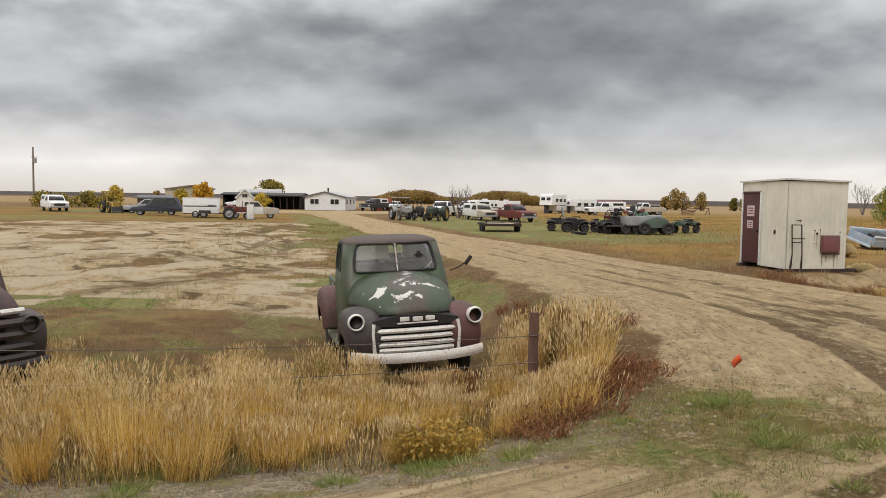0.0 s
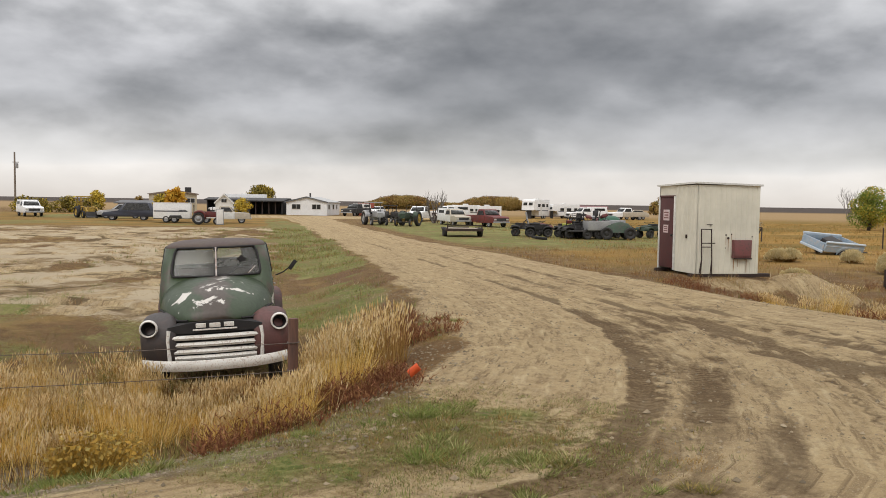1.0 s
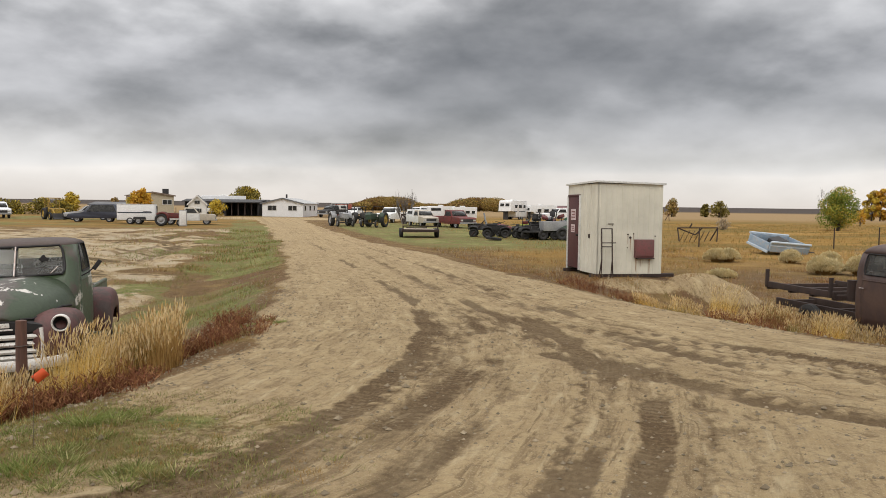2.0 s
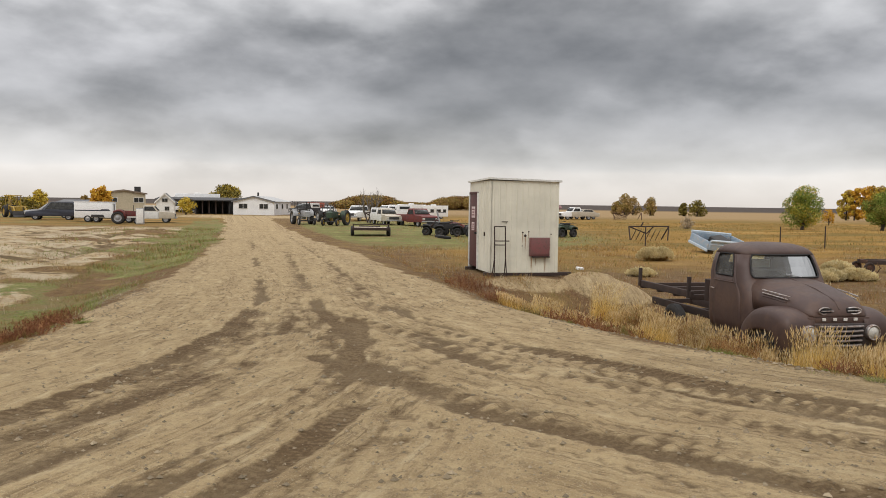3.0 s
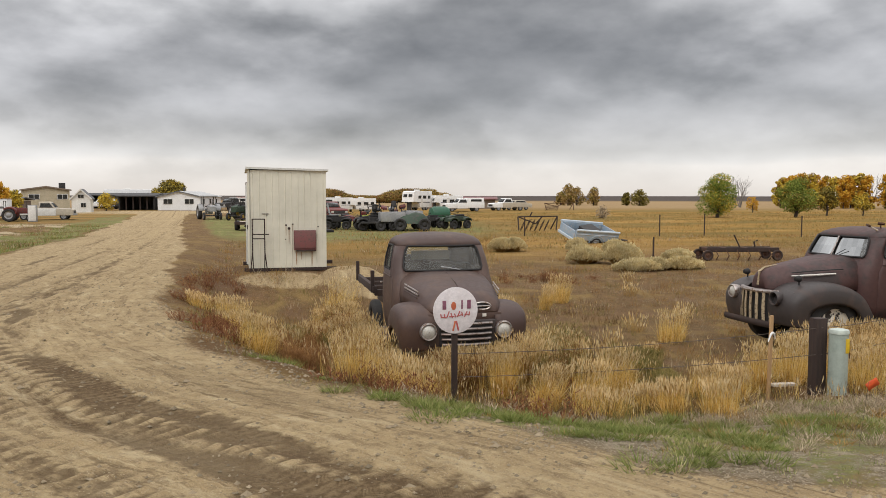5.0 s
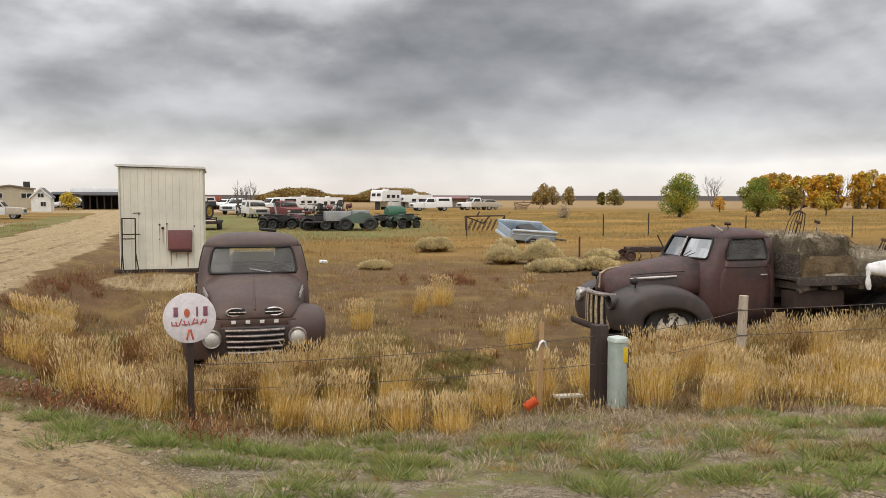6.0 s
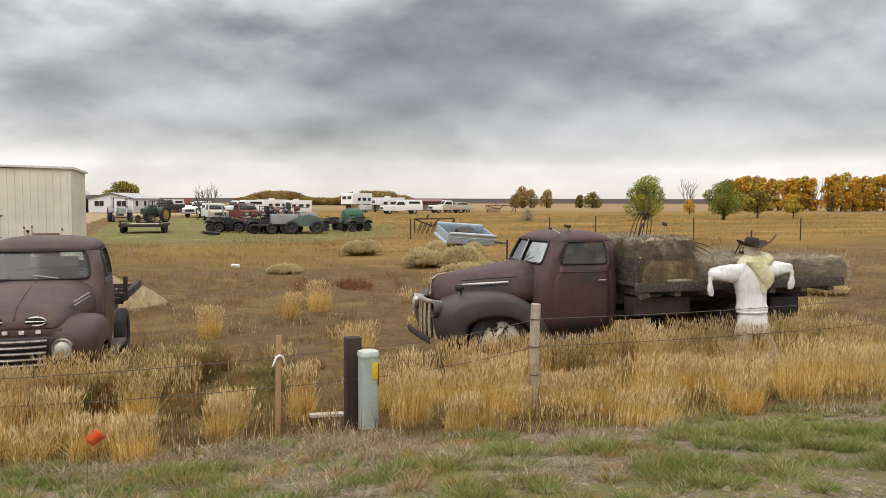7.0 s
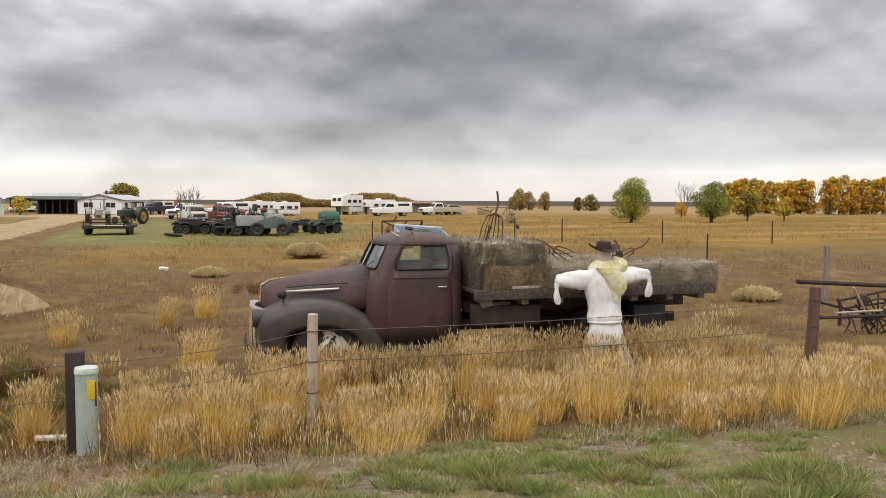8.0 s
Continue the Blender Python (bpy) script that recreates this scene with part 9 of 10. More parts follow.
def build_tall_grass():
    rng = np.random.RandomState(21)
    bits = Bits()
    for box_, count, per, apart in (((-8.5, 3.6, 5.2, 10.5), 150, 330, 0.42), ((11.0, 33.0, 5.2, 17.0), 260, 300, 0.43)):
        base, out, g, m = clumped(rng, count, per, 0.185, tall_keep, box_, apart)
        tall = (0.34 + 0.46 * rng.rand(m) ** 1.2)[g] * (0.60 + 0.44 * rng.rand(len(base)) ** 0.6)
        east = np.interp(base[:, 1], [5.6, 7.0, 8.8], [0.80, 0.86, 1.02]) * (1 - 0.2 * smoothstep(20, 17.5, base[:, 0]) * smoothstep(15.2, 16.5, base[:, 0]) * smoothstep(8.4, 7.6, base[:, 1]))
        east = east * (1 - 0.38 * smoothstep(13.9, 12.9, base[:, 0]))
        east = east * (1 - 0.14 * np.exp(-(((base[:, 0] - 20.7) / 0.9) ** 4)))
        east = east * (1 - 0.3 * smoothstep(25.6, 26.6, base[:, 0]))
        tall = tall * np.where(base[:, 0] > 10, east, np.interp(base[:, 1], [6.0, 8.0], [1.08, 0.95]) * (1 - 0.35 * np.exp(-(np.hypot((base[:, 0] - 1.5) / 1.1, (base[:, 1] - 7.6) / 1.5) ** 4))))
        wind = np.array([0.035, 0.0])
        lean = (out * 0.09 + rng.randn(len(base), 2) * 0.04 + wind + (rng.randn(m, 2) * 0.05)[g]) * tall[:, None] / 0.6
        tip = spikes(rng, base, tall, lean, 0.0026, bits, 0)
        seed_heads(rng, tip, lean + rng.randn(len(base), 2) * 0.12, 0.075, 0.0058, bits, 1)
        for k in range(2):
            pick = rng.rand(len(base)) < 0.7
            b = base[pick]
            start = b + np.concatenate([lean[pick], tall[pick][:, None]], 1) * (0.04 + 0.30 * rng.rand(len(b)))[:, None]
            spikes(rng, start, tall[pick] * (0.25 + 0.35 * rng.rand(len(b))), lean[pick] * 0.5 + rng.randn(len(b), 2) * 0.09, 0.0026, bits, 0)
        # bent and fallen stalks at the foot
        pick = rng.rand(len(base)) < 0.12
        spikes(rng, base[pick], tall[pick] * (0.1 + 0.4 * rng.rand(pick.sum())), out[pick] * 0.18 + rng.randn(pick.sum(), 2) * 0.14, 0.0026, bits, 0)
        # thinner single stalks between the bunches
        base, out, g, m = clumped(rng, count * 2, 9, 0.2, tall_keep, box_)
        tall = (0.18 + 0.34 * rng.rand(m))[g] * (0.6 + 0.4 * rng.rand(len(base)))
        tall = tall * np.where(base[:, 0] > 10, 0.85, 1.0)
        lean = (out * 0.14 + rng.randn(len(base), 2) * 0.09) * tall[:, None] / 0.6
        tip = spikes(rng, base, tall, lean, 0.0026, bits, 0)
        seed_heads(rng, tip, lean, 0.065, 0.006, bits, 1)
        # brown and green growth underneath
        base, out, g, m = clumped(rng, count * 6, 22, 0.16, lambda x, y: np.minimum(1, 3 * tall_keep(x, y)), box_)
        tall = (0.07 + 0.16 * rng.rand(m))[g] * (0.5 + 0.8 * rng.rand(len(base)))
        lean = out * 0.07 + rng.randn(len(base), 2) * 0.06
        kind = (rng.rand(m) < 0.4)[g]
        spikes(rng, base[kind], tall[kind], lean[kind], 0.0045, bits, 2)
        spikes(rng, base[~kind], tall[~kind], lean[~kind], 0.0045, bits, 3)
    tagged(bits.link("tall_grass", ["gold", "gold_head", "olive", "umber"]), "tall golden dry grass along the fence line", "grass", kind="stuff")


def build_skirts():
    """Weeds and grass grown up against the parked trucks and along the drive's edge."""
    rng = np.random.RandomState(28)
    bits = Bits()
    for x0, y0, x1, y1, count, wide, h0, h1, mix in (
            (14.1, 8.95, 16.4, 9.0, 80, 0.18, 0.34, 0.60, (0.5, 0.15, 0.35)), (16.4, 9.1, 17.0, 10.6, 22, 0.2, 0.35, 0.62, (0.45, 0.4, 0.15)),
            (20.2, 9.15, 22.3, 9.2, 36, 0.14, 0.48, 0.68, (0.75, 0.15, 0.1)), (22.3, 9.2, 26.6, 9.2, 80, 0.16, 0.50, 0.80, (0.75, 0.15, 0.1)),
            (0.5, 9.2, 2.2, 9.25, 40, 0.14, 0.22, 0.42, (0.5, 0.2, 0.3)), (-1.0, 8.6, 0.3, 9.6, 16, 0.3, 0.4, 0.75, (0.8, 0.1, 0.1)), (2.4, 9.0, 3.2, 10.4, 20, 0.25, 0.4, 0.75, (0.8, 0.1, 0.1)),
            (17.0, 8.4, 18.4, 10.8, 50, 0.45, 0.10, 0.22, (0.1, 0.75, 0.15)), (16.5, 9.3, 17.2, 11.0, 36, 0.25, 0.3, 0.6, (0.15, 0.65, 0.2)), (12.6, 10.2, 13.6, 13.4, 60, 0.4, 0.18, 0.40, (0.15, 0.2, 0.65)), (14.0, 9.2, 13.9, 13.6, 76, 0.22, 0.40, 0.70, (0.45, 0.15, 0.40)), (13.2, 8.6, 14.2, 10.6, 34, 0.35, 0.2, 0.45, (0.35, 0.2, 0.45)), (-3.4, 8.4, -2.2, 8.9, 18, 0.2, 0.35, 0.6, (0.8, 0.1, 0.1))):
        for _ in range(count):
            u, n = rng.rand(), 150
            cx, cy = x0 + (x1 - x0) * u + rng.uniform(-wide, wide), y0 + (y1 - y0) * u + rng.uniform(-wide, wide) * 0.8
            a, r = rng.rand(n) * math.tau, np.sqrt(rng.rand(n)) * rng.uniform(0.08, 0.16)
            px, py = cx + r * np.cos(a), cy + r * np.sin(a)
            b = np.stack([px, py, lay(px, py) - 0.02], 1)
            tall = rng.uniform(h0, h1) * (0.55 + 0.5 * rng.rand(n))
            lean = (np.stack([np.cos(a), np.sin(a)], 1) * 0.06 + rng.randn(n, 2) * 0.05) * tall[:, None] / 0.5
            kind = rng.choice(3, p=mix)
            tip = spikes(rng, b, tall, lean, 0.0028, bits, (0, 2, 3)[kind])
            if kind == 0:
                seed_heads(rng, tip, lean, 0.07, 0.0055, bits, 1)
            else:
                for _ in range(3):
                    p = b + (tip - b) * (0.3 + 0.7 * rng.rand(n))[:, None]
                    spikes(rng, p, 0.02 + 0.05 * rng.rand(n), rng.randn(n, 2) * 0.04, 0.005, bits, (0, 2, 3)[kind])
    tagged(bits.link("truck_side_weeds", ["gold", "gold_head", "olive", "russet"]), "dry weeds and grass grown up round the parked trucks", "weeds", kind="stuff")


def build_verge():
    rng = np.random.RandomState(22)
    bits = Bits()

    def keep(x, y):
        dm = drive_mask(x, y)
        e = 0.02 + 0.98 * smoothstep(0.43, 0.58, 0.6 * rough_noise(x, y, 0.55, 51) + 0.4 * rough_noise(x, y, 1.9, 52))
        lush = 0.8 * np.exp(-(np.hypot((x - 3.1) / 0.9, (y - 5.75) / 0.35) ** 2)) + 0.4 * np.exp(-(np.hypot((x - 15.6) / 1.5, (y - 5.4) / 0.6) ** 2)) + np.exp(-(np.hypot((x - 13.6) / 0.6, (y - 6.4) / 0.8) ** 2))
        west = np.where((x > 1.0) & (x < 6), 0.8, 1.0) * (1 - 0.45 * np.exp(-(np.hypot((x - 17.8) / 2.2, (y - 5.0) / 1.1) ** 4)))
        bare = 1 - smoothstep(0.1, 0.9, dm)
        patch = 1.0 * np.exp(-(np.hypot((x - 2.9) / 2.3, (y - 5.0) / 1.3) ** 4)) * smoothstep(0.32, 0.52, rough_noise(x, y, 0.7, 34))
        return np.clip((e * west + lush) * np.maximum(bare, patch) * (1 - smoothstep(6.0, 7.4, y)), 0, 1)

    for box_, count in (((-6.5, 5.4, 3.4, 7.0), 3400), ((12.5, 29, 3.0, 7.2), 2200)):
        per = 30
        base, out, g, m = clumped(rng, count, per, 0.085, keep, box_)
        tall = (0.02 + 0.045 * rng.rand(m) ** 2)[g] * (0.5 + 0.7 * rng.rand(len(base)))
        lean = out * 0.03 + rng.randn(len(base), 2) * 0.016
        kind = rng.rand(m)[g]
        for slot, pick in ((0, kind < 0.62), (1, (kind >= 0.62) & (kind < 0.82)), (2, kind >= 0.82)):
            spikes(rng, base[pick], tall[pick], lean[pick], 0.0042, bits, slot)
    # a trodden mat of short grass where the drive meets the road
    mat = lambda x, y: np.exp(-(np.hypot((x - 3.3) / 1.6, (y - 5.4) / 1.4) ** 4)) * (0.25 + 0.75 * smoothstep(0.36, 0.54, rough_noise(x, y, 0.5, 53)))
    base, out, g, m = clumped(rng, 4200, 26, 0.07, mat, (1.2, 5.2, 3.8, 7.0))
    tall = (0.012 + 0.028 * rng.rand(m))[g] * (0.5 + 0.8 * rng.rand(len(base)))
    kind = rng.rand(m)[g]
    for slot, pick in ((3, kind < 0.4), (2, (kind >= 0.4) & (kind < 0.8)), (4, kind >= 0.8)):
        spikes(rng, base[pick], tall[pick], out[pick] * 0.03 + rng.randn(pick.sum(), 2) * 0.018, 0.0042, bits, slot)
    # fuller green tufts
    tufts = [(2.9, 5.7), (3.3, 5.9), (2.6, 5.55), (3.7, 6.15), (4.35, 11.4), (4.0, 10.6), (4.5, 11.1), (1.2, 4.9), (0.2, 5.2), (-1.2, 5.3), (14.2, 6.1), (14.7, 5.9), (15.6, 5.6), (16.3, 5.5), (17.0, 5.5), (13.2, 7.0), (12.6, 8.2), (19.4, 5.3), (21.2, 5.4), (22.4, 5.5), (23.3, 5.4), (20.3, 4.9), (11.7, 11.0), (15.0, 5.2)]
    lush_count = len(tufts)
    for _ in range(1700):
        x, y = (rng.uniform(-6.5, 5.2), rng.uniform(3.6, 6.2)) if rng.rand() < 0.3 else (rng.uniform(13.2, 29.5), rng.uniform(3.3, 6.3))
        if rng.rand() < float(keep(np.array([x]), np.array([y]))[0]) * (0.3 if x < 6 else 0.55):
            tufts.append((x, y))
    for nth, (x, y) in enumerate(tufts):
        wide = rng.uniform(0.5, 1.15)
        full = nth < lush_count or rng.rand() < 0.55
        for _ in range(rng.randint(1, 4)):
            n = 150
            a, r = rng.rand(n) * math.tau, np.sqrt(rng.rand(n)) * rng.uniform(0.06, 0.13) * wide
            px, py = x + rng.uniform(-0.22, 0.22) + r * np.cos(a) * 1.3, y + rng.uniform(-0.12, 0.12) + r * np.sin(a)
            b = np.stack([px, py, lay(px, py) - 0.01], 1)
            spikes(rng, b, (0.02 + 0.075 * rng.rand(n)) * wide, (np.stack([np.cos(a), np.sin(a)], 1) * 0.075 + rng.randn(n, 2) * 0.03) * wide, 0.0046, bits, 3 if full else (2 if rng.rand() < 0.25 else 0))
    # grey dry weeds among the sparse grass
    for _ in range(170):
        x, y = rng.uniform(16.0, 20.5), rng.uniform(4.2, 6.3)
        n = 60
        a, r = rng.rand(n) * math.tau, np.sqrt(rng.rand(n)) * rng.uniform(0.05, 0.12)
        b = np.stack([x + r * np.cos(a), y + r * np.sin(a), np.zeros(n)], 1)
        b[:, 2] = lay(b[:, 0], b[:, 1]) - 0.01
        spikes(rng, b, 0.02 + 0.07 * rng.rand(n), np.stack([np.cos(a), np.sin(a)], 1) * 0.06 + rng.randn(n, 2) * 0.03, 0.0042, bits, 5 if rng.rand() < 0.6 else 1)
    tagged(bits.link("verge_grass", ["green", "straw", "olive", "lush", "umber", "greyweed"]), "short patchy green roadside grass", "grass", kind="stuff")


def build_red_weeds():
    rng = np.random.RandomState(23)
    bits = Bits()

    def keep(x, y):
        l, r = np.interp(y, LEFT_Y, LEFT_X), np.interp(y, RIGHT_Y, RIGHT_X)
        a = np.exp(-(((x - l + 0.75) / 0.5) ** 2)) * smoothstep(5.4, 6.3, y) * (1 - smoothstep(8.5, 15, y)) * (0.2 + 0.8 * smoothstep(0.42, 0.6, rough_noise(x, y, 1.4, 62)))
        b = 0.30 * np.exp(-(((x - r - 0.75) / 0.42) ** 2)) * smoothstep(5.2, 6.0, y) * (1 - smoothstep(15, 19, y))
        c = 0.5 * np.exp(-(np.hypot((x - 20.6) / 0.9, (y - 20) / 0.9) ** 2)) + 1.0 * np.exp(-(np.hypot((x - 15.3) / 0.9, (y - 9.05) / 0.35) ** 2))
        return np.clip((a + b + c) * (0.4 + 0.8 * rough_noise(x, y, 0.8, 61)), 0, 1)

    for box_, count in (((0.5, 5.0, 5.2, 17), 420), ((11.0, 17.0, 5.2, 19), 230), ((19, 22, 18.5, 21.5), 40)):
        per = 46
        base, out, g, m = clumped(rng, count, per, 0.15, keep, box_)
        tall = (0.10 + 0.17 * rng.rand(m))[g] * (0.5 + 0.8 * rng.rand(len(base)))
        lean = out * 0.10 + rng.randn(len(base), 2) * 0.05
        tip = spikes(rng, base, tall, lean, 0.004, bits, 0)
        for k in range(3):
            u = 0.3 + 0.7 * rng.rand(len(base))
            p = base + (tip - base) * u[:, None]
            spikes(rng, p, 0.02 + 0.03 * rng.rand(len(base)), rng.randn(len(base), 2) * 0.03, 0.008, bits, 0)
    tagged(bits.link("red_weeds", ["red"]), "low dry rust-red weeds edging the drive", "weeds", kind="stuff")


def build_field():
    rng = np.random.RandomState(24)
    bits = Bits()

    def off_cars(x, y):
        shed = (x > 11.9) & (x < 14.3) & (y > 18.2) & (y < 20.7)
        return np.where(shed, 0.0, 1.0)

    def keep_near(x, y):
        lot, yard = yard_mask(x, y)
        return np.clip((0.12 + 0.88 * smoothstep(0.45, 0.68, rough_noise(x, y, 1.6, 71))) * (1 - smoothstep(0.0, 0.5, drive_mask(x, y))) * (1 - 0.8 * lot) * off_cars(x, y), 0, 1)

    # the rough ground behind the fence: thin tufts
    for box_, count, per, spread, hi, wide in (((11, 38, 7.8, 24), 5200, 14, 0.16, 0.17, 0.0042), ((11, 44, 22, 38), 2600, 12, 0.30, 0.22, 0.007), ((-9, 4.2, 9.5, 28), 2400, 16, 0.2, 0.12, 0.0045), ((-6, 3.6, 26, 60), 900, 14, 0.5, 0.16, 0.012)):
        base, out, g, m = clumped(rng, count, per, spread, keep_near, box_)
        tall = (0.05 + hi * rng.rand(m) ** 2)[g] * (0.5 + 0.8 * rng.rand(len(base)))
        lean = out * 0.08 + rng.randn(len(base), 2) * 0.05
        kind = rng.randint(0, 10, m)[g]
        if box_[0] < 0:
            kind = np.where(kind < 6, 9 + kind % 2, kind)
        for slot, pick in ((0, kind < 3), (1, (kind >= 3) & (kind < 5) | (kind == 10)), (2, (kind >= 5) & (kind < 7)), (4, (kind == 7) | (kind == 8) | (kind == 9) & (box_[0] > 0)), (6, (kind == 9) & (box_[0] < 0))):
            spikes(rng, base[pick], tall[pick], lean[pick], wide, bits, slot)
    # a low mat of dead weeds
    def keep_mat(x, y):
        return np.clip(smoothstep(0.36, 0.6, rough_noise(x, y, 1.1, 73)) * (1 - smoothstep(0.0, 0.4, drive_mask(x, y))) * off_cars(x, y) * (y > 7.4), 0, 1)

    base, out, g, m = clumped(rng, 6500, 12, 0.10, keep_mat, (12, 36, 7.4, 22))
    tall = (0.02 + 0.07 * rng.rand(m) ** 2)[g] * (0.5 + 0.8 * rng.rand(len(base)))
    kind = rng.randint(0, 10, m)[g]
    for slot, pick in ((4, kind < 4), (2, (kind >= 4) & (kind < 6)), (1, (kind >= 6) & (kind < 8)), (5, kind >= 8)):
        spikes(rng, base[pick], tall[pick], out[pick] * 0.05 + rng.randn(pick.sum(), 2) * 0.03, 0.0045, bits, slot)
    # farther, the ochre pasture
    def keep_far(x, y):
        return np.clip((x - np.interp(y, RIGHT_Y, RIGHT_X) > 5) * smoothstep(30, 36, y - 0.15 * (x - 20)) * (0.2 + 0.8 * rough_noise(x, y, 5, 72)), 0, 1)
    base, out, g, m = clumped(rng, 3600, 10, 0.7, keep_far, (16, 100, 30, 90))
    tall = (0.08 + 0.15 * rng.rand(m))[g] * (0.5 + 0.7 * rng.rand(len(base)))
    far_olive = (rng.rand(m) < 0.35)[g]
    spikes(rng, base[~far_olive], tall[~far_olive], rng.randn((~far_olive).sum(), 2) * 0.08, 0.018, bits, 0)
    spikes(rng, base[far_olive], tall[far_olive], rng.randn(far_olive.sum(), 2) * 0.08, 0.018, bits, 1)
    # lone golden clumps in the field
    for x, y, h in ((16.9, 9.2, 0.75), (17.0, 9.0, 0.7), (19.3, 12.6, 0.45), (20.8, 13.5, 0.5), (21.4, 17.0, 0.5), (24.9, 16.2, 0.5), (18.2, 11.4, 0.4), (26.6, 11.5, 0.6), (28.2, 12.2, 0.65), (27.2, 13.0, 0.5), (29.5, 13.4, 0.5), (22.6, 19.5, 0.4), (17.1, 15.2, 0.35), (13.7, 11.6, 0.5), (13.3, 10.4, 0.55), (2.9, 10.3, 0.7), (3.2, 9.7, 0.75), (2.7, 9.3, 0.7), (3.35, 8.9, 0.7)):
        n, h = (260, h) if x < 5 else (70, 0.7 * h)
        a, r = rng.rand(n) * math.tau, np.sqrt(rng.rand(n)) * (0.22 if x < 5 else 0.14)
        px, py = x + r * np.cos(a), y + r * np.sin(a)
        b = np.stack([px, py, lay(px, py) - 0.02], 1)
        t_ = h * (0.5 + 0.6 * rng.rand(n))
        lean = np.stack([np.cos(a), np.sin(a)], 1) * 0.06 + rng.randn(n, 2) * 0.05
        tip = spikes(rng, b, t_, lean, 0.004, bits, 0)
        seed_heads(rng, tip, lean, 0.09, 0.009, bits, 3)
    tagged(bits.link("field_grass", ["straw", "olive", "greyweed", "gold_head", "russet", "umber", "lush"]), "sparse dry grass and grey weeds over the field", "grass", kind="stuff")


def build_grey_weeds():
    rng = np.random.RandomState(25)
    bits = Bits()
    keep = lambda x, y: np.clip(np.exp(-(np.hypot((x - 18.3) / 1.5, (y - 6.05) / 0.45) ** 2)) + 0.5 * np.exp(-(np.hypot((x - 16.0) / 3.0, (y - 6.05) / 0.35) ** 2)) + 0.3 * smoothstep(20, 22, x) * np.exp(-(((y - 5.6) / 0.4) ** 2)), 0, 1)
    base, out, g, m = clumped(rng, 420, 30, 0.13, lambda x, y: keep(x, y) * (0.1 + 0.9 * smoothstep(0.4, 0.56, rough_noise(x, y, 0.6, 63))), (13.5, 27, 5.2, 7.4))
    tall = (0.05 + 0.09 * rng.rand(m))[g] * (0.5 + 0.8 * rng.rand(len(base)))
    tip = spikes(rng, base, tall, out * 0.06 + rng.randn(len(base), 2) * 0.035, 0.0032, bits, 0)
    spikes(rng, base + (tip - base) * 0.6, tall * 0.3, rng.randn(len(base), 2) * 0.04, 0.005, bits, 0)
    tagged(bits.link("grey_weeds", ["greyweed"]), "low grey dead weeds beside the pedestal", "weeds", kind="stuff")


def build_stones():
    rng = np.random.RandomState(26)
    unit = np.array([(0, 0, 1), (0, 0, -0.6), (1, 0, 0), (-1, 0, 0), (0, 1, 0), (0, -1, 0)], float)
    tri = np.array([(0, 2, 4), (0, 4, 3), (0, 3, 5), (0, 5, 2), (1, 4, 2), (1, 3, 4), (1, 5, 3), (1, 2, 5)])
    n = 24000
    x, y = rng.uniform(-6.5, 30, n * 6), 3.2 + 15 * rng.rand(n * 6) ** 1.6
    edge = np.minimum(x - np.interp(y, LEFT_Y, LEFT_X), np.interp(y, RIGHT_Y, RIGHT_X) - x)
    share = np.where(edge > 0.4, 0.25, 0.9) * (edge > -1.6) + 0.55 * (edge <= -1.6) * (y < 6.2)
    ok = rng.rand(n * 6) < share * (0.2 + 0.8 * smoothstep(0.4, 0.6, rough_noise(x, y, 0.9, 81)))
    x, y = x[ok][:n], y[ok][:n]
    n = len(x)
    r = 0.006 + 0.016 * rng.rand(n) ** 3 + 0.016 * (rng.rand(n) < 0.05)
    v = unit[None] * (0.7 + 0.6 * rng.rand(n, 6, 1)) * (r[:, None] * np.array([[1.0, 1.0, 0.7]]))[:, None, :] + np.stack([x, y, lay(x, y) + 0.15 * r], 1)[:, None]
    me = bpy.data.meshes.new("gravel")
    me.from_pydata(v.reshape(-1, 3).tolist(), [], (tri[None] + 6 * np.arange(n)[:, None, None]).reshape(-1, 3).tolist())
    me.materials.append(M["stone"])
    tagged(new("gravel", me), "loose pale gravel and clods on the drive", "gravel", kind="stuff")


# ---- bushes and trees ----
def leaf_cloud(rng, blobs, count, size, bits, slot=0, hollow=0.45):
    """Leaves over the outsides of some lumps: (x, y, z, rx, ry, rz)."""
    blobs = np.array(blobs, float)
    vol = blobs[:, 3] * blobs[:, 4] + blobs[:, 5] * blobs[:, 3]
    g = rng.choice(len(blobs), count, p=vol / vol.sum())
    d = rng.randn(count, 3)
    d /= np.linalg.norm(d, axis=1)[:, None]
    rad = (hollow + (1 - hollow) * rng.rand(count) ** 0.5) * (0.86 + 0.28 * rng.rand(count))
    p = blobs[g, :3] + d * blobs[g, 3:] * rad[:, None]
    u = rng.randn(count, 3)
    u /= np.linalg.norm(u, axis=1)[:, None]
    w_ = np.cross(u, d + 0.3 * rng.randn(count, 3))
    w_ /= np.linalg.norm(w_, axis=1)[:, None] + 1e-9
    s = (size * (0.6 + 0.8 * rng.rand(count)))[:, None]
    bits.add(np.stack([p - u * s, p + w_ * s * 0.55, p + u * s, p - w_ * s * 0.55], 1), slot)


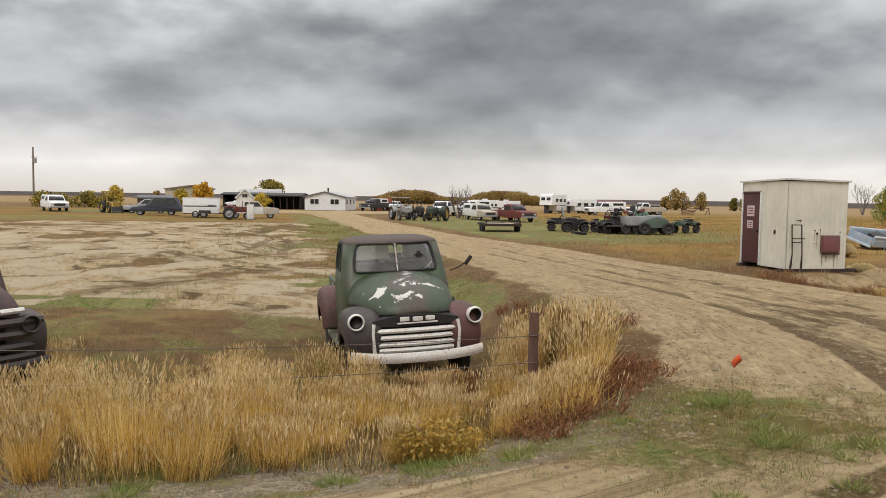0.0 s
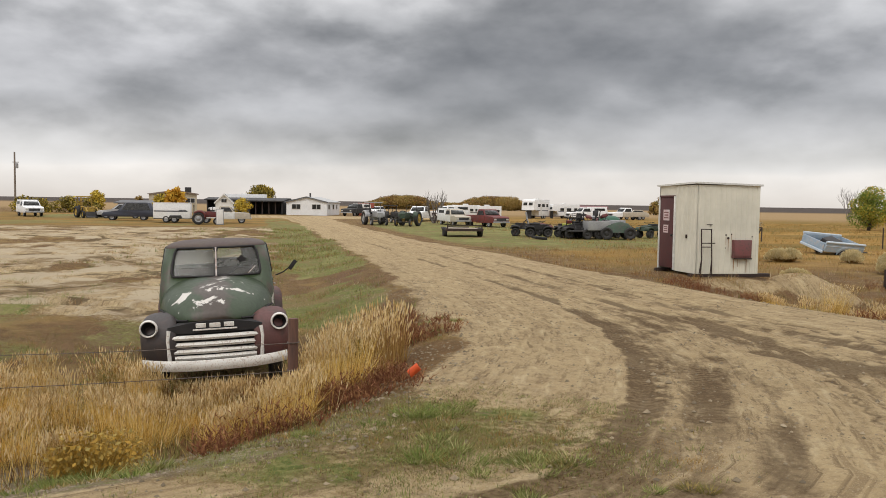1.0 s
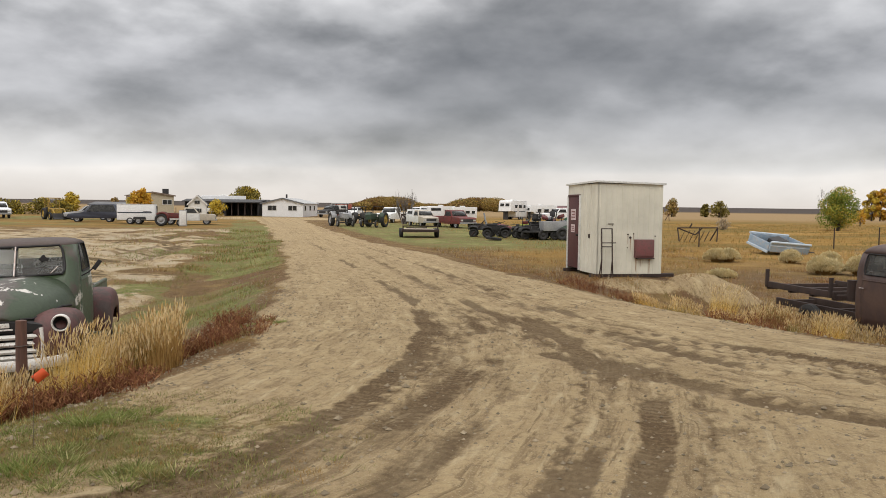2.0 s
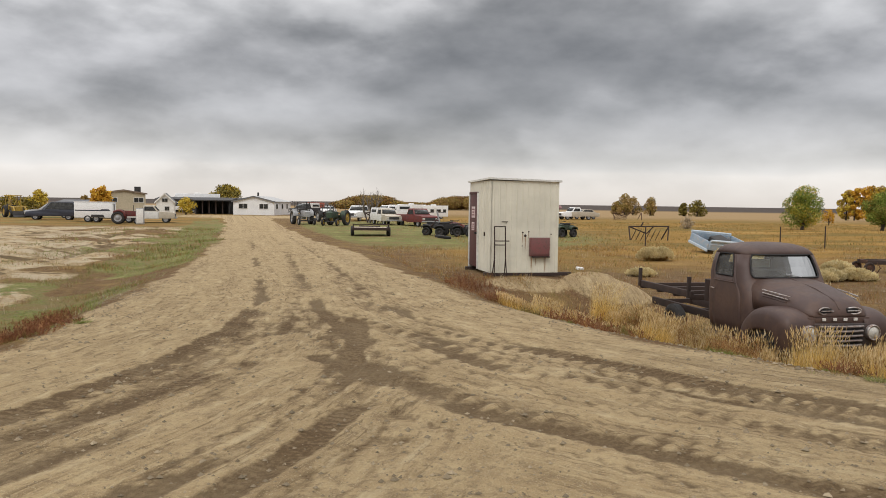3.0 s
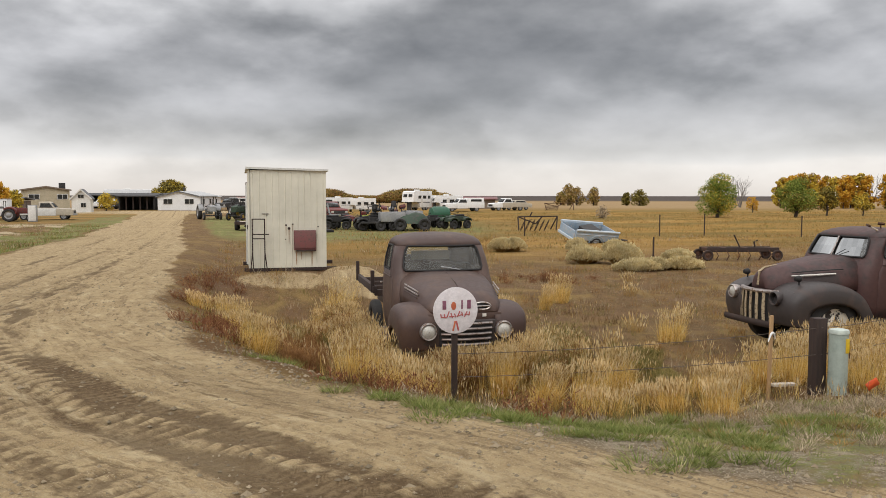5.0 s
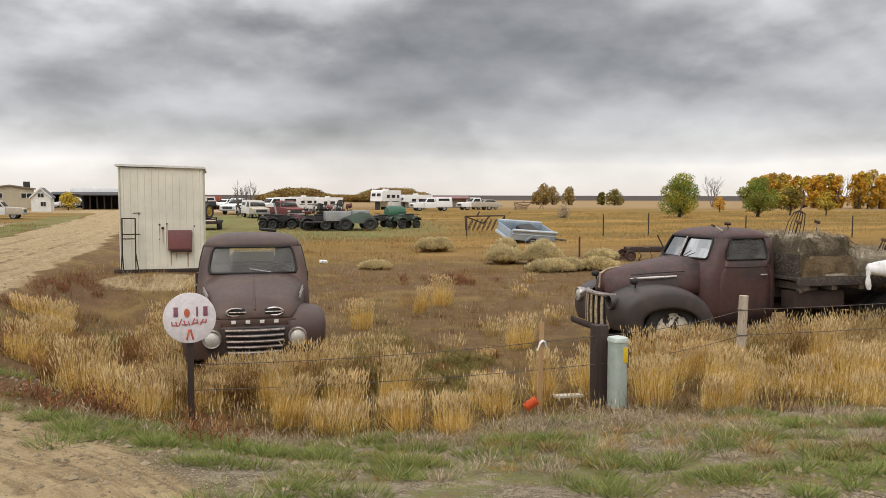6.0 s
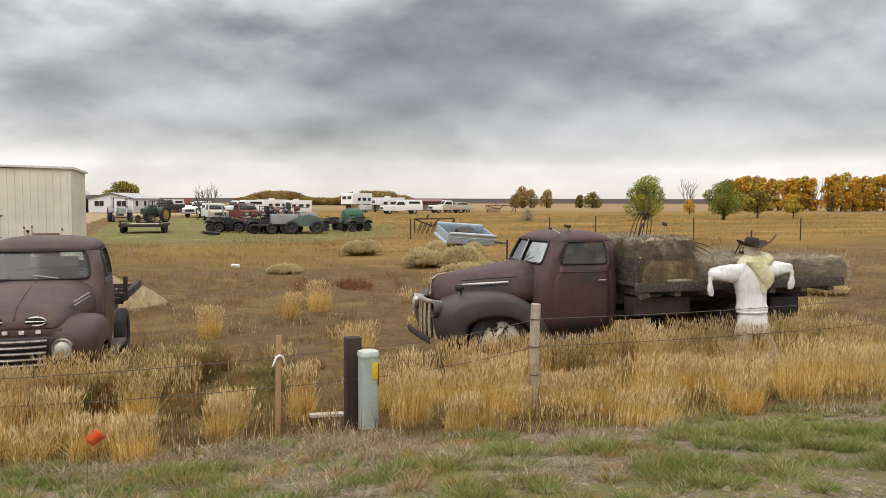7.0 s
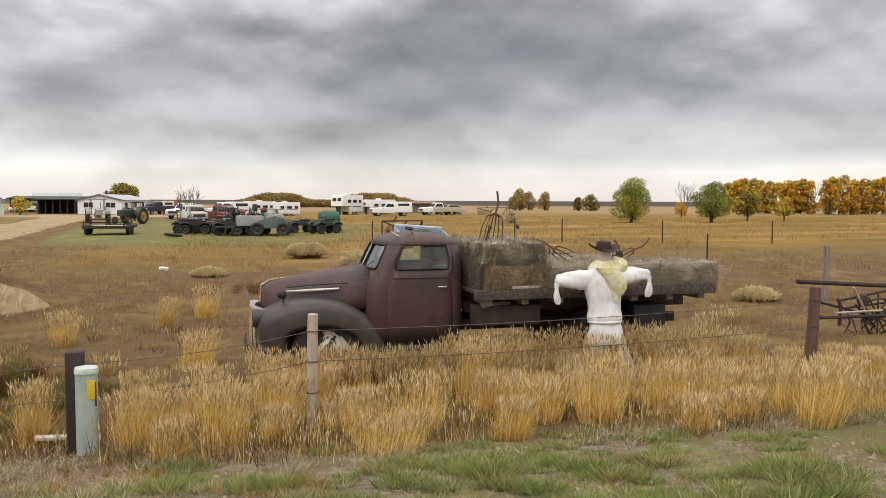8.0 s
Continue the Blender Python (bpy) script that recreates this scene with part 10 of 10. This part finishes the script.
def tree(name, label, x, y, tall, wide, leaf, seed, leaves=1700, size=0.13, trunk=0.16, bark="bark", low=0.25, second=None, group="", shape=1.0):
    rng = np.random.RandomState(seed)
    z = ground_z(x, y) - 0.1
    t = thing(name, label, "tree", pose(x, y, z), group)
    bm = bmesh.new()
    top = tall * 0.62
    tube(bm, [(0, 0, 0), (0.05 * wide, 0.02, top * 0.35), (-0.02 * wide, 0, top * 0.7), (0, 0, top)], [trunk, trunk * 0.8, trunk * 0.5, trunk * 0.22], 8)
    blobs, limbs = [], []
    n = 11
    for k in range(n):
        a = k * 2.4 + rng.rand()
        f = (k + 0.5) / n
        zz = tall * (low + (1 - low - 0.14) * f)
        rad = wide * 0.5 * (0.75 * math.sin(math.pi * min(1, 0.22 + 0.72 * f)) ** shape) * (0.5 + 0.5 * rng.rand())
        px, py = rad * math.cos(a), rad * math.sin(a)
        limbs.append(tube(bmesh.new(), [(0, 0, zz * 0.55), (px * 0.5, py * 0.5, zz * 0.8), (px, py, zz)], [trunk * 0.4, trunk * 0.25, trunk * 0.08], 5))
        r = wide * (0.17 + 0.09 * rng.rand())
        blobs.append((px, py, zz, r, r, r * 0.85))
    part("trunk", bm, bark, t)
    for one in limbs:
        part("limb", one, bark, t)
    if leaf:
        bits = Bits()
        leaf_cloud(rng, blobs, leaves, size, bits, 0)
        mats = [leaf]
        if second:
            leaf_cloud(rng, blobs[::2], leaves // 3, size, bits, 1)
            mats.append(second)
        bits.link("crown", mats, t)
    return t


def bare_tree(name, label, x, y, tall, spread, seed, stems=5, r0=0.09):
    rng = random.Random(seed)
    t = thing(name, label, "tree", on_ground(x, y))
    bm = bmesh.new()

    def grow(p, d, length, r, depth):
        q = p + d * length
        tube(bm, [p, p.lerp(q, 0.5) + Vector((rng.uniform(-1, 1), rng.uniform(-1, 1), 0)) * length * 0.05, q], [r, r * 0.8, r * 0.55], 5)
        if depth:
            for _ in range(3):
                e = (d + Vector((rng.uniform(-1, 1), rng.uniform(-1, 1), rng.uniform(-0.1, 0.8))) * 0.55).normalized()
                grow(p.lerp(q, rng.uniform(0.45, 1.0)), e, length * rng.uniform(0.5, 0.75), r * 0.5, depth - 1)

    for k in range(stems):
        a = k * math.tau / stems + rng.uniform(0, 1)
        d = Vector((math.cos(a) * spread, math.sin(a) * spread, 1)).normalized()
        grow(Vector((0.1 * math.cos(a), 0.1 * math.sin(a), -0.1)), d, tall * rng.uniform(0.4, 0.55), r0, 3)
    part("trunk", bm, "bark_grey", t)


def brush(x, y, lumps, seed, tall=0.55):
    """A mound of rabbitbrush: grey stems under pale seed tops."""
    rng = np.random.RandomState(seed)
    z = ground_z(x, y)
    t = thing("rabbitbrush", "rounded pale tan rabbitbrush mound in the field", "bush", pose(x, y, z), "rabbitbrush mounds")
    bits = Bits()
    blobs = [(rng.uniform(-0.5, 0.5) * lumps * 0.35, rng.uniform(-0.25, 0.25), tall * 0.36, 0.46 * rng.uniform(0.8, 1.3), 0.36, tall * rng.uniform(0.36, 0.54)) for _ in range(lumps)]
    for bx, by, bz, rx, ry, rz in blobs:
        n = 650
        a, u = rng.rand(n) * math.tau, np.sqrt(rng.rand(n))
        foot = np.stack([bx + 0.25 * rx * u * np.cos(a), by + 0.25 * ry * u * np.sin(a), np.full(n, -0.02)], 1)
        lean = np.stack([rx * u * np.cos(a), ry * u * np.sin(a)], 1) * 0.85
        hh = (bz + rz) * np.sqrt(np.maximum(0.12, 1 - 0.85 * u * u)) * (0.8 + 0.3 * rng.rand(n))
        tip = spikes(rng, foot, hh, lean, 0.006, bits, 0)
        for _ in range(4):
            seed_heads(rng, tip + rng.randn(n, 3) * 0.03, lean, 0.08, 0.024, bits, 1)
    bits.link("stems_and_seed", ["straw", "brush"], t)


build_tall_grass()
build_skirts()
build_verge()
build_red_weeds()
build_field()
build_grey_weeds()
build_stones()

for k, (bx, by, lumps, tall) in enumerate(((22.7, 30.0, 3, 0.62), (25.2, 29.2, 2, 0.6), (26.6, 28.6, 2, 0.6), (25.0, 24.6, 4, 0.78), (24.0, 25.0, 3, 0.7), (24.6, 22.4, 3, 0.42), (25.6, 22.2, 3, 0.45), (26.4, 22.6, 2, 0.4), (27.6, 25.4, 2, 0.45), (32.2, 16.2, 1, 0.4), (19.2, 24.0, 1, 0.3))):
    brush(bx, by, lumps, 100 + k, tall)

rng = np.random.RandomState(31)
t = thing("yellow_weed_bush", "bushy yellow autumn weed at the verge edge", "bush", on_ground(0.95, 5.65))
bits = Bits()
n = 900
a, u = rng.rand(n) * math.tau, np.sqrt(rng.rand(n))
foot = np.stack([0.1 * u * np.cos(a), 0.08 * u * np.sin(a), np.full(n, -0.02)], 1)
tip = spikes(rng, foot, 0.34 * (0.35 + 0.7 * rng.rand(n)), np.stack([0.34 * u * np.cos(a), 0.26 * u * np.sin(a)], 1), 0.004, bits, 0)
leaf_cloud(rng, [(0, 0, 0.2, 0.34, 0.26, 0.17), (-0.2, 0, 0.15, 0.2, 0.2, 0.13), (0.22, 0, 0.14, 0.2, 0.2, 0.12)], 1500, 0.018, bits, 0, 0.3)
bits.link("stems_and_leaves", ["yellowbush"], t)

# trees round the yard and along the far edge
T = tree
bare_tree("bare_tree", "leafless many-stemmed grey tree among the machines", 14.9, 78.5, 3.9, 0.42, 5, 6, 0.08)
T("yellow_tree", "small round yellow autumn tree by the lot", -28.0, 117.0, 3.5, 2.8, "leaf_yellow", 41, 1200, 0.16, 0.12)
T("orange_tree", "orange autumn tree behind the box trailer", -10.5, 76.5, 3.5, 2.7, "leaf_gold", 42, 1500, 0.17, 0.14)
T("yellow_bush_tree", "yellow-green bushy tree before the tan house", -16.93, 104, 2.9, 2.8, "leaf_yellow", 43, 1300, 0.15, 0.1, low=0.1, second="leaf_olive")
T("yellow_tree", "yellow-leaved tree beside the small outbuilding", -6.97, 107, 2.5, 2.6, "leaf_yellow", 44, 900, 0.14, 0.1)
T("olive_dome_tree", "broad olive tree dome beyond the white house", -12.8, 237, 6.6, 10.5, "leaf_olive", 46, 5200, 0.30, 0.3, low=0.1, second="leaf_yellow")
for k, (x, y, tall, wide) in enumerate(((-37.5, 116, 2.2, 4.0), (-34.0, 112, 1.9, 3.6), (-31.0, 114, 2.4, 3.8), (-27.6, 111, 2.0, 3.4))):
    T("hedge_bush", "low olive-yellow bush beyond the white pickup", x, y, tall, wide, "leaf_olive", 330 + k, 900, 0.16, 0.07, low=0.08, second="leaf_yellow", group="hedge bushes")
T("dark_conifer", "small dark conifer behind the grey shed", -23.31, 122, 2.9, 1.6, "leaf_brown", 47, 700, 0.16, 0.1, low=0.1, shape=0.6)


x, y = 56.7, 67.7
T("green_tree", "round green tree standing alone in the pasture", x, y, 4.3, 4.6, "leaf_green", 51, 6500, 0.085, 0.17, low=0.2, second="leaf_yellow")
x, y = 64.7, 66.4
T("green_tree", "round dark green tree with sparse yellow leaves", x, y, 4.2, 3.9, "leaf_green", 52, 5600, 0.085, 0.18, low=0.22, second="leaf_olive")
x, y = 72.1, 70.9
T("yellow_green_tree", "young yellow-green tree in the pasture", x, y, 3.5, 3.0, "leaf_olive", 53, 1500, 0.12, 0.11, low=0.28, second="leaf_yellow")
x, y = 76.2, 70.3
T("yellow_sapling", "thin yellow-leaved sapling in the pasture", x, y, 2.7, 2.2, "leaf_yellow", 54, 700, 0.11, 0.08, low=0.3, second="leaf_olive")
x, y = 72.9, 84.9
T("orange_sapling", "small orange sapling in the pasture", x, y, 2.3, 1.8, "leaf_gold", 55, 500, 0.11, 0.07, low=0.25)
for k, (x, y) in enumerate(((100.0, 126.9), (120.7, 117.9))):
    bare_tree("bare_tree", "pale leafless tree beyond the pasture", x, y, 6.4, 0.28, 61 + k, 5, 0.09)
rng = np.random.RandomState(71)
POPLARS = [(106.6, 124.2), (107.6, 123.3), (101.4, 112.4), (102.7, 111.9), (110.1, 119.5), (110.4, 117.6), (111.0, 116.0), (109.0, 111.1), (112.6, 113.6), (113.5, 112.8), (114.1, 111.8), (112.7, 105.2), (116.3, 107.1), (117.2, 105.6), (121.5, 107.9), (125.3, 109.6), (126.0, 108.0), (123.1, 102.8), (123.4, 100.6), (122.8, 97.6), (121.7, 94.1), (122.9, 92.6), (128.8, 95.2)]
for k, (x, y) in enumerate(POPLARS):
    big = k > 10
    T("poplar", "golden autumn poplar in the shelter row" if k % 4 else "orange-brown autumn poplar in the shelter row", x, y, (6.1 + 0.9 * rng.rand()) * (1.04 if big else 0.98), 2.6 + 1.2 * rng.rand() + (0.8 if big else 0), "leaf_gold" if k % 3 else "leaf_yellow", 200 + k, 950, 0.24, 0.13, low=0.08, second=("leaf_brown", "leaf_gold", "leaf_olive")[k % 3], group="shelter row poplars", shape=0.7)
for k, (x, y, tall, wide, leaf) in enumerate(((79.8, 161.3, 5.0, 4.2, 'leaf_brown'), (83.2, 164.3, 4.6, 3.8, 'leaf_brown'), (85.0, 159.2, 4.2, 3.6, 'leaf_brown'), (93.0, 159.1, 3.2, 2.4, 'leaf_olive'), (94.1, 155.2, 3.8, 4.2, 'leaf_olive'), (80.5, 167.4, 3.4, 2.6, 'leaf_brown'))):
    T("field_tree", "olive-brown tree at the far field edge", x, y, tall, wide, leaf, 300 + k, 900, 0.2, 0.13, low=0.12, second="leaf_olive", group="field edge trees")
x, y, tall = 44.4, 67.7, 1.35
T("grey_bush", "leafless grey bush in the pasture", x, y, tall, 1.5, "greyweed", 320, 700, 0.07, 0.04, "bark_grey", 0.1)


def windbreak():
    """Far rows of browning trees, too distant to count."""
    rng = np.random.RandomState(81)
    bits = Bits()
    blobs = []
    for x0, y0, x1, y1, n in ((21.1, 243.0, 40.5, 242.1, 26), (42.6, 241.9, 47.8, 241.4, 5), (49.2, 241.2, 70.9, 237.6, 28)):
        for k in range(n):
            u = (k + rng.rand()) / n
            x, y = x0 + (x1 - x0) * u, y0 + (y1 - y0) * u + 10 * rng.rand() - 5
            z = ground_z(x, y)
            edge = min(1.0, 0.55 + 1.4 * min(k, n - 1 - k) / n) if n > 6 else 0.55
            r = 2.6 + 1.2 * rng.rand()
            h = (3.9 + 0.5 * rng.rand()) * edge
            blobs.append((x, y, z + h * 0.55, r, r, h * 0.5))
    leaf_cloud(rng, blobs[::2], 30000, 0.2, bits, 0, 0.8)
    leaf_cloud(rng, blobs[1::2], 30000, 0.2, bits, 1, 0.8)
    leaf_cloud(rng, blobs, 24000, 0.2, bits, 3, 0.8)
    leaf_cloud(rng, blobs, 2500, 0.2, bits, 2, 0.8)
    tagged(bits.link("windbreak_trees", ["leaf_rust", "leaf_brown", "leaf_gold", "leaf_olive"]), "distant browning windbreak of dense trees", "trees", kind="stuff")


windbreak()
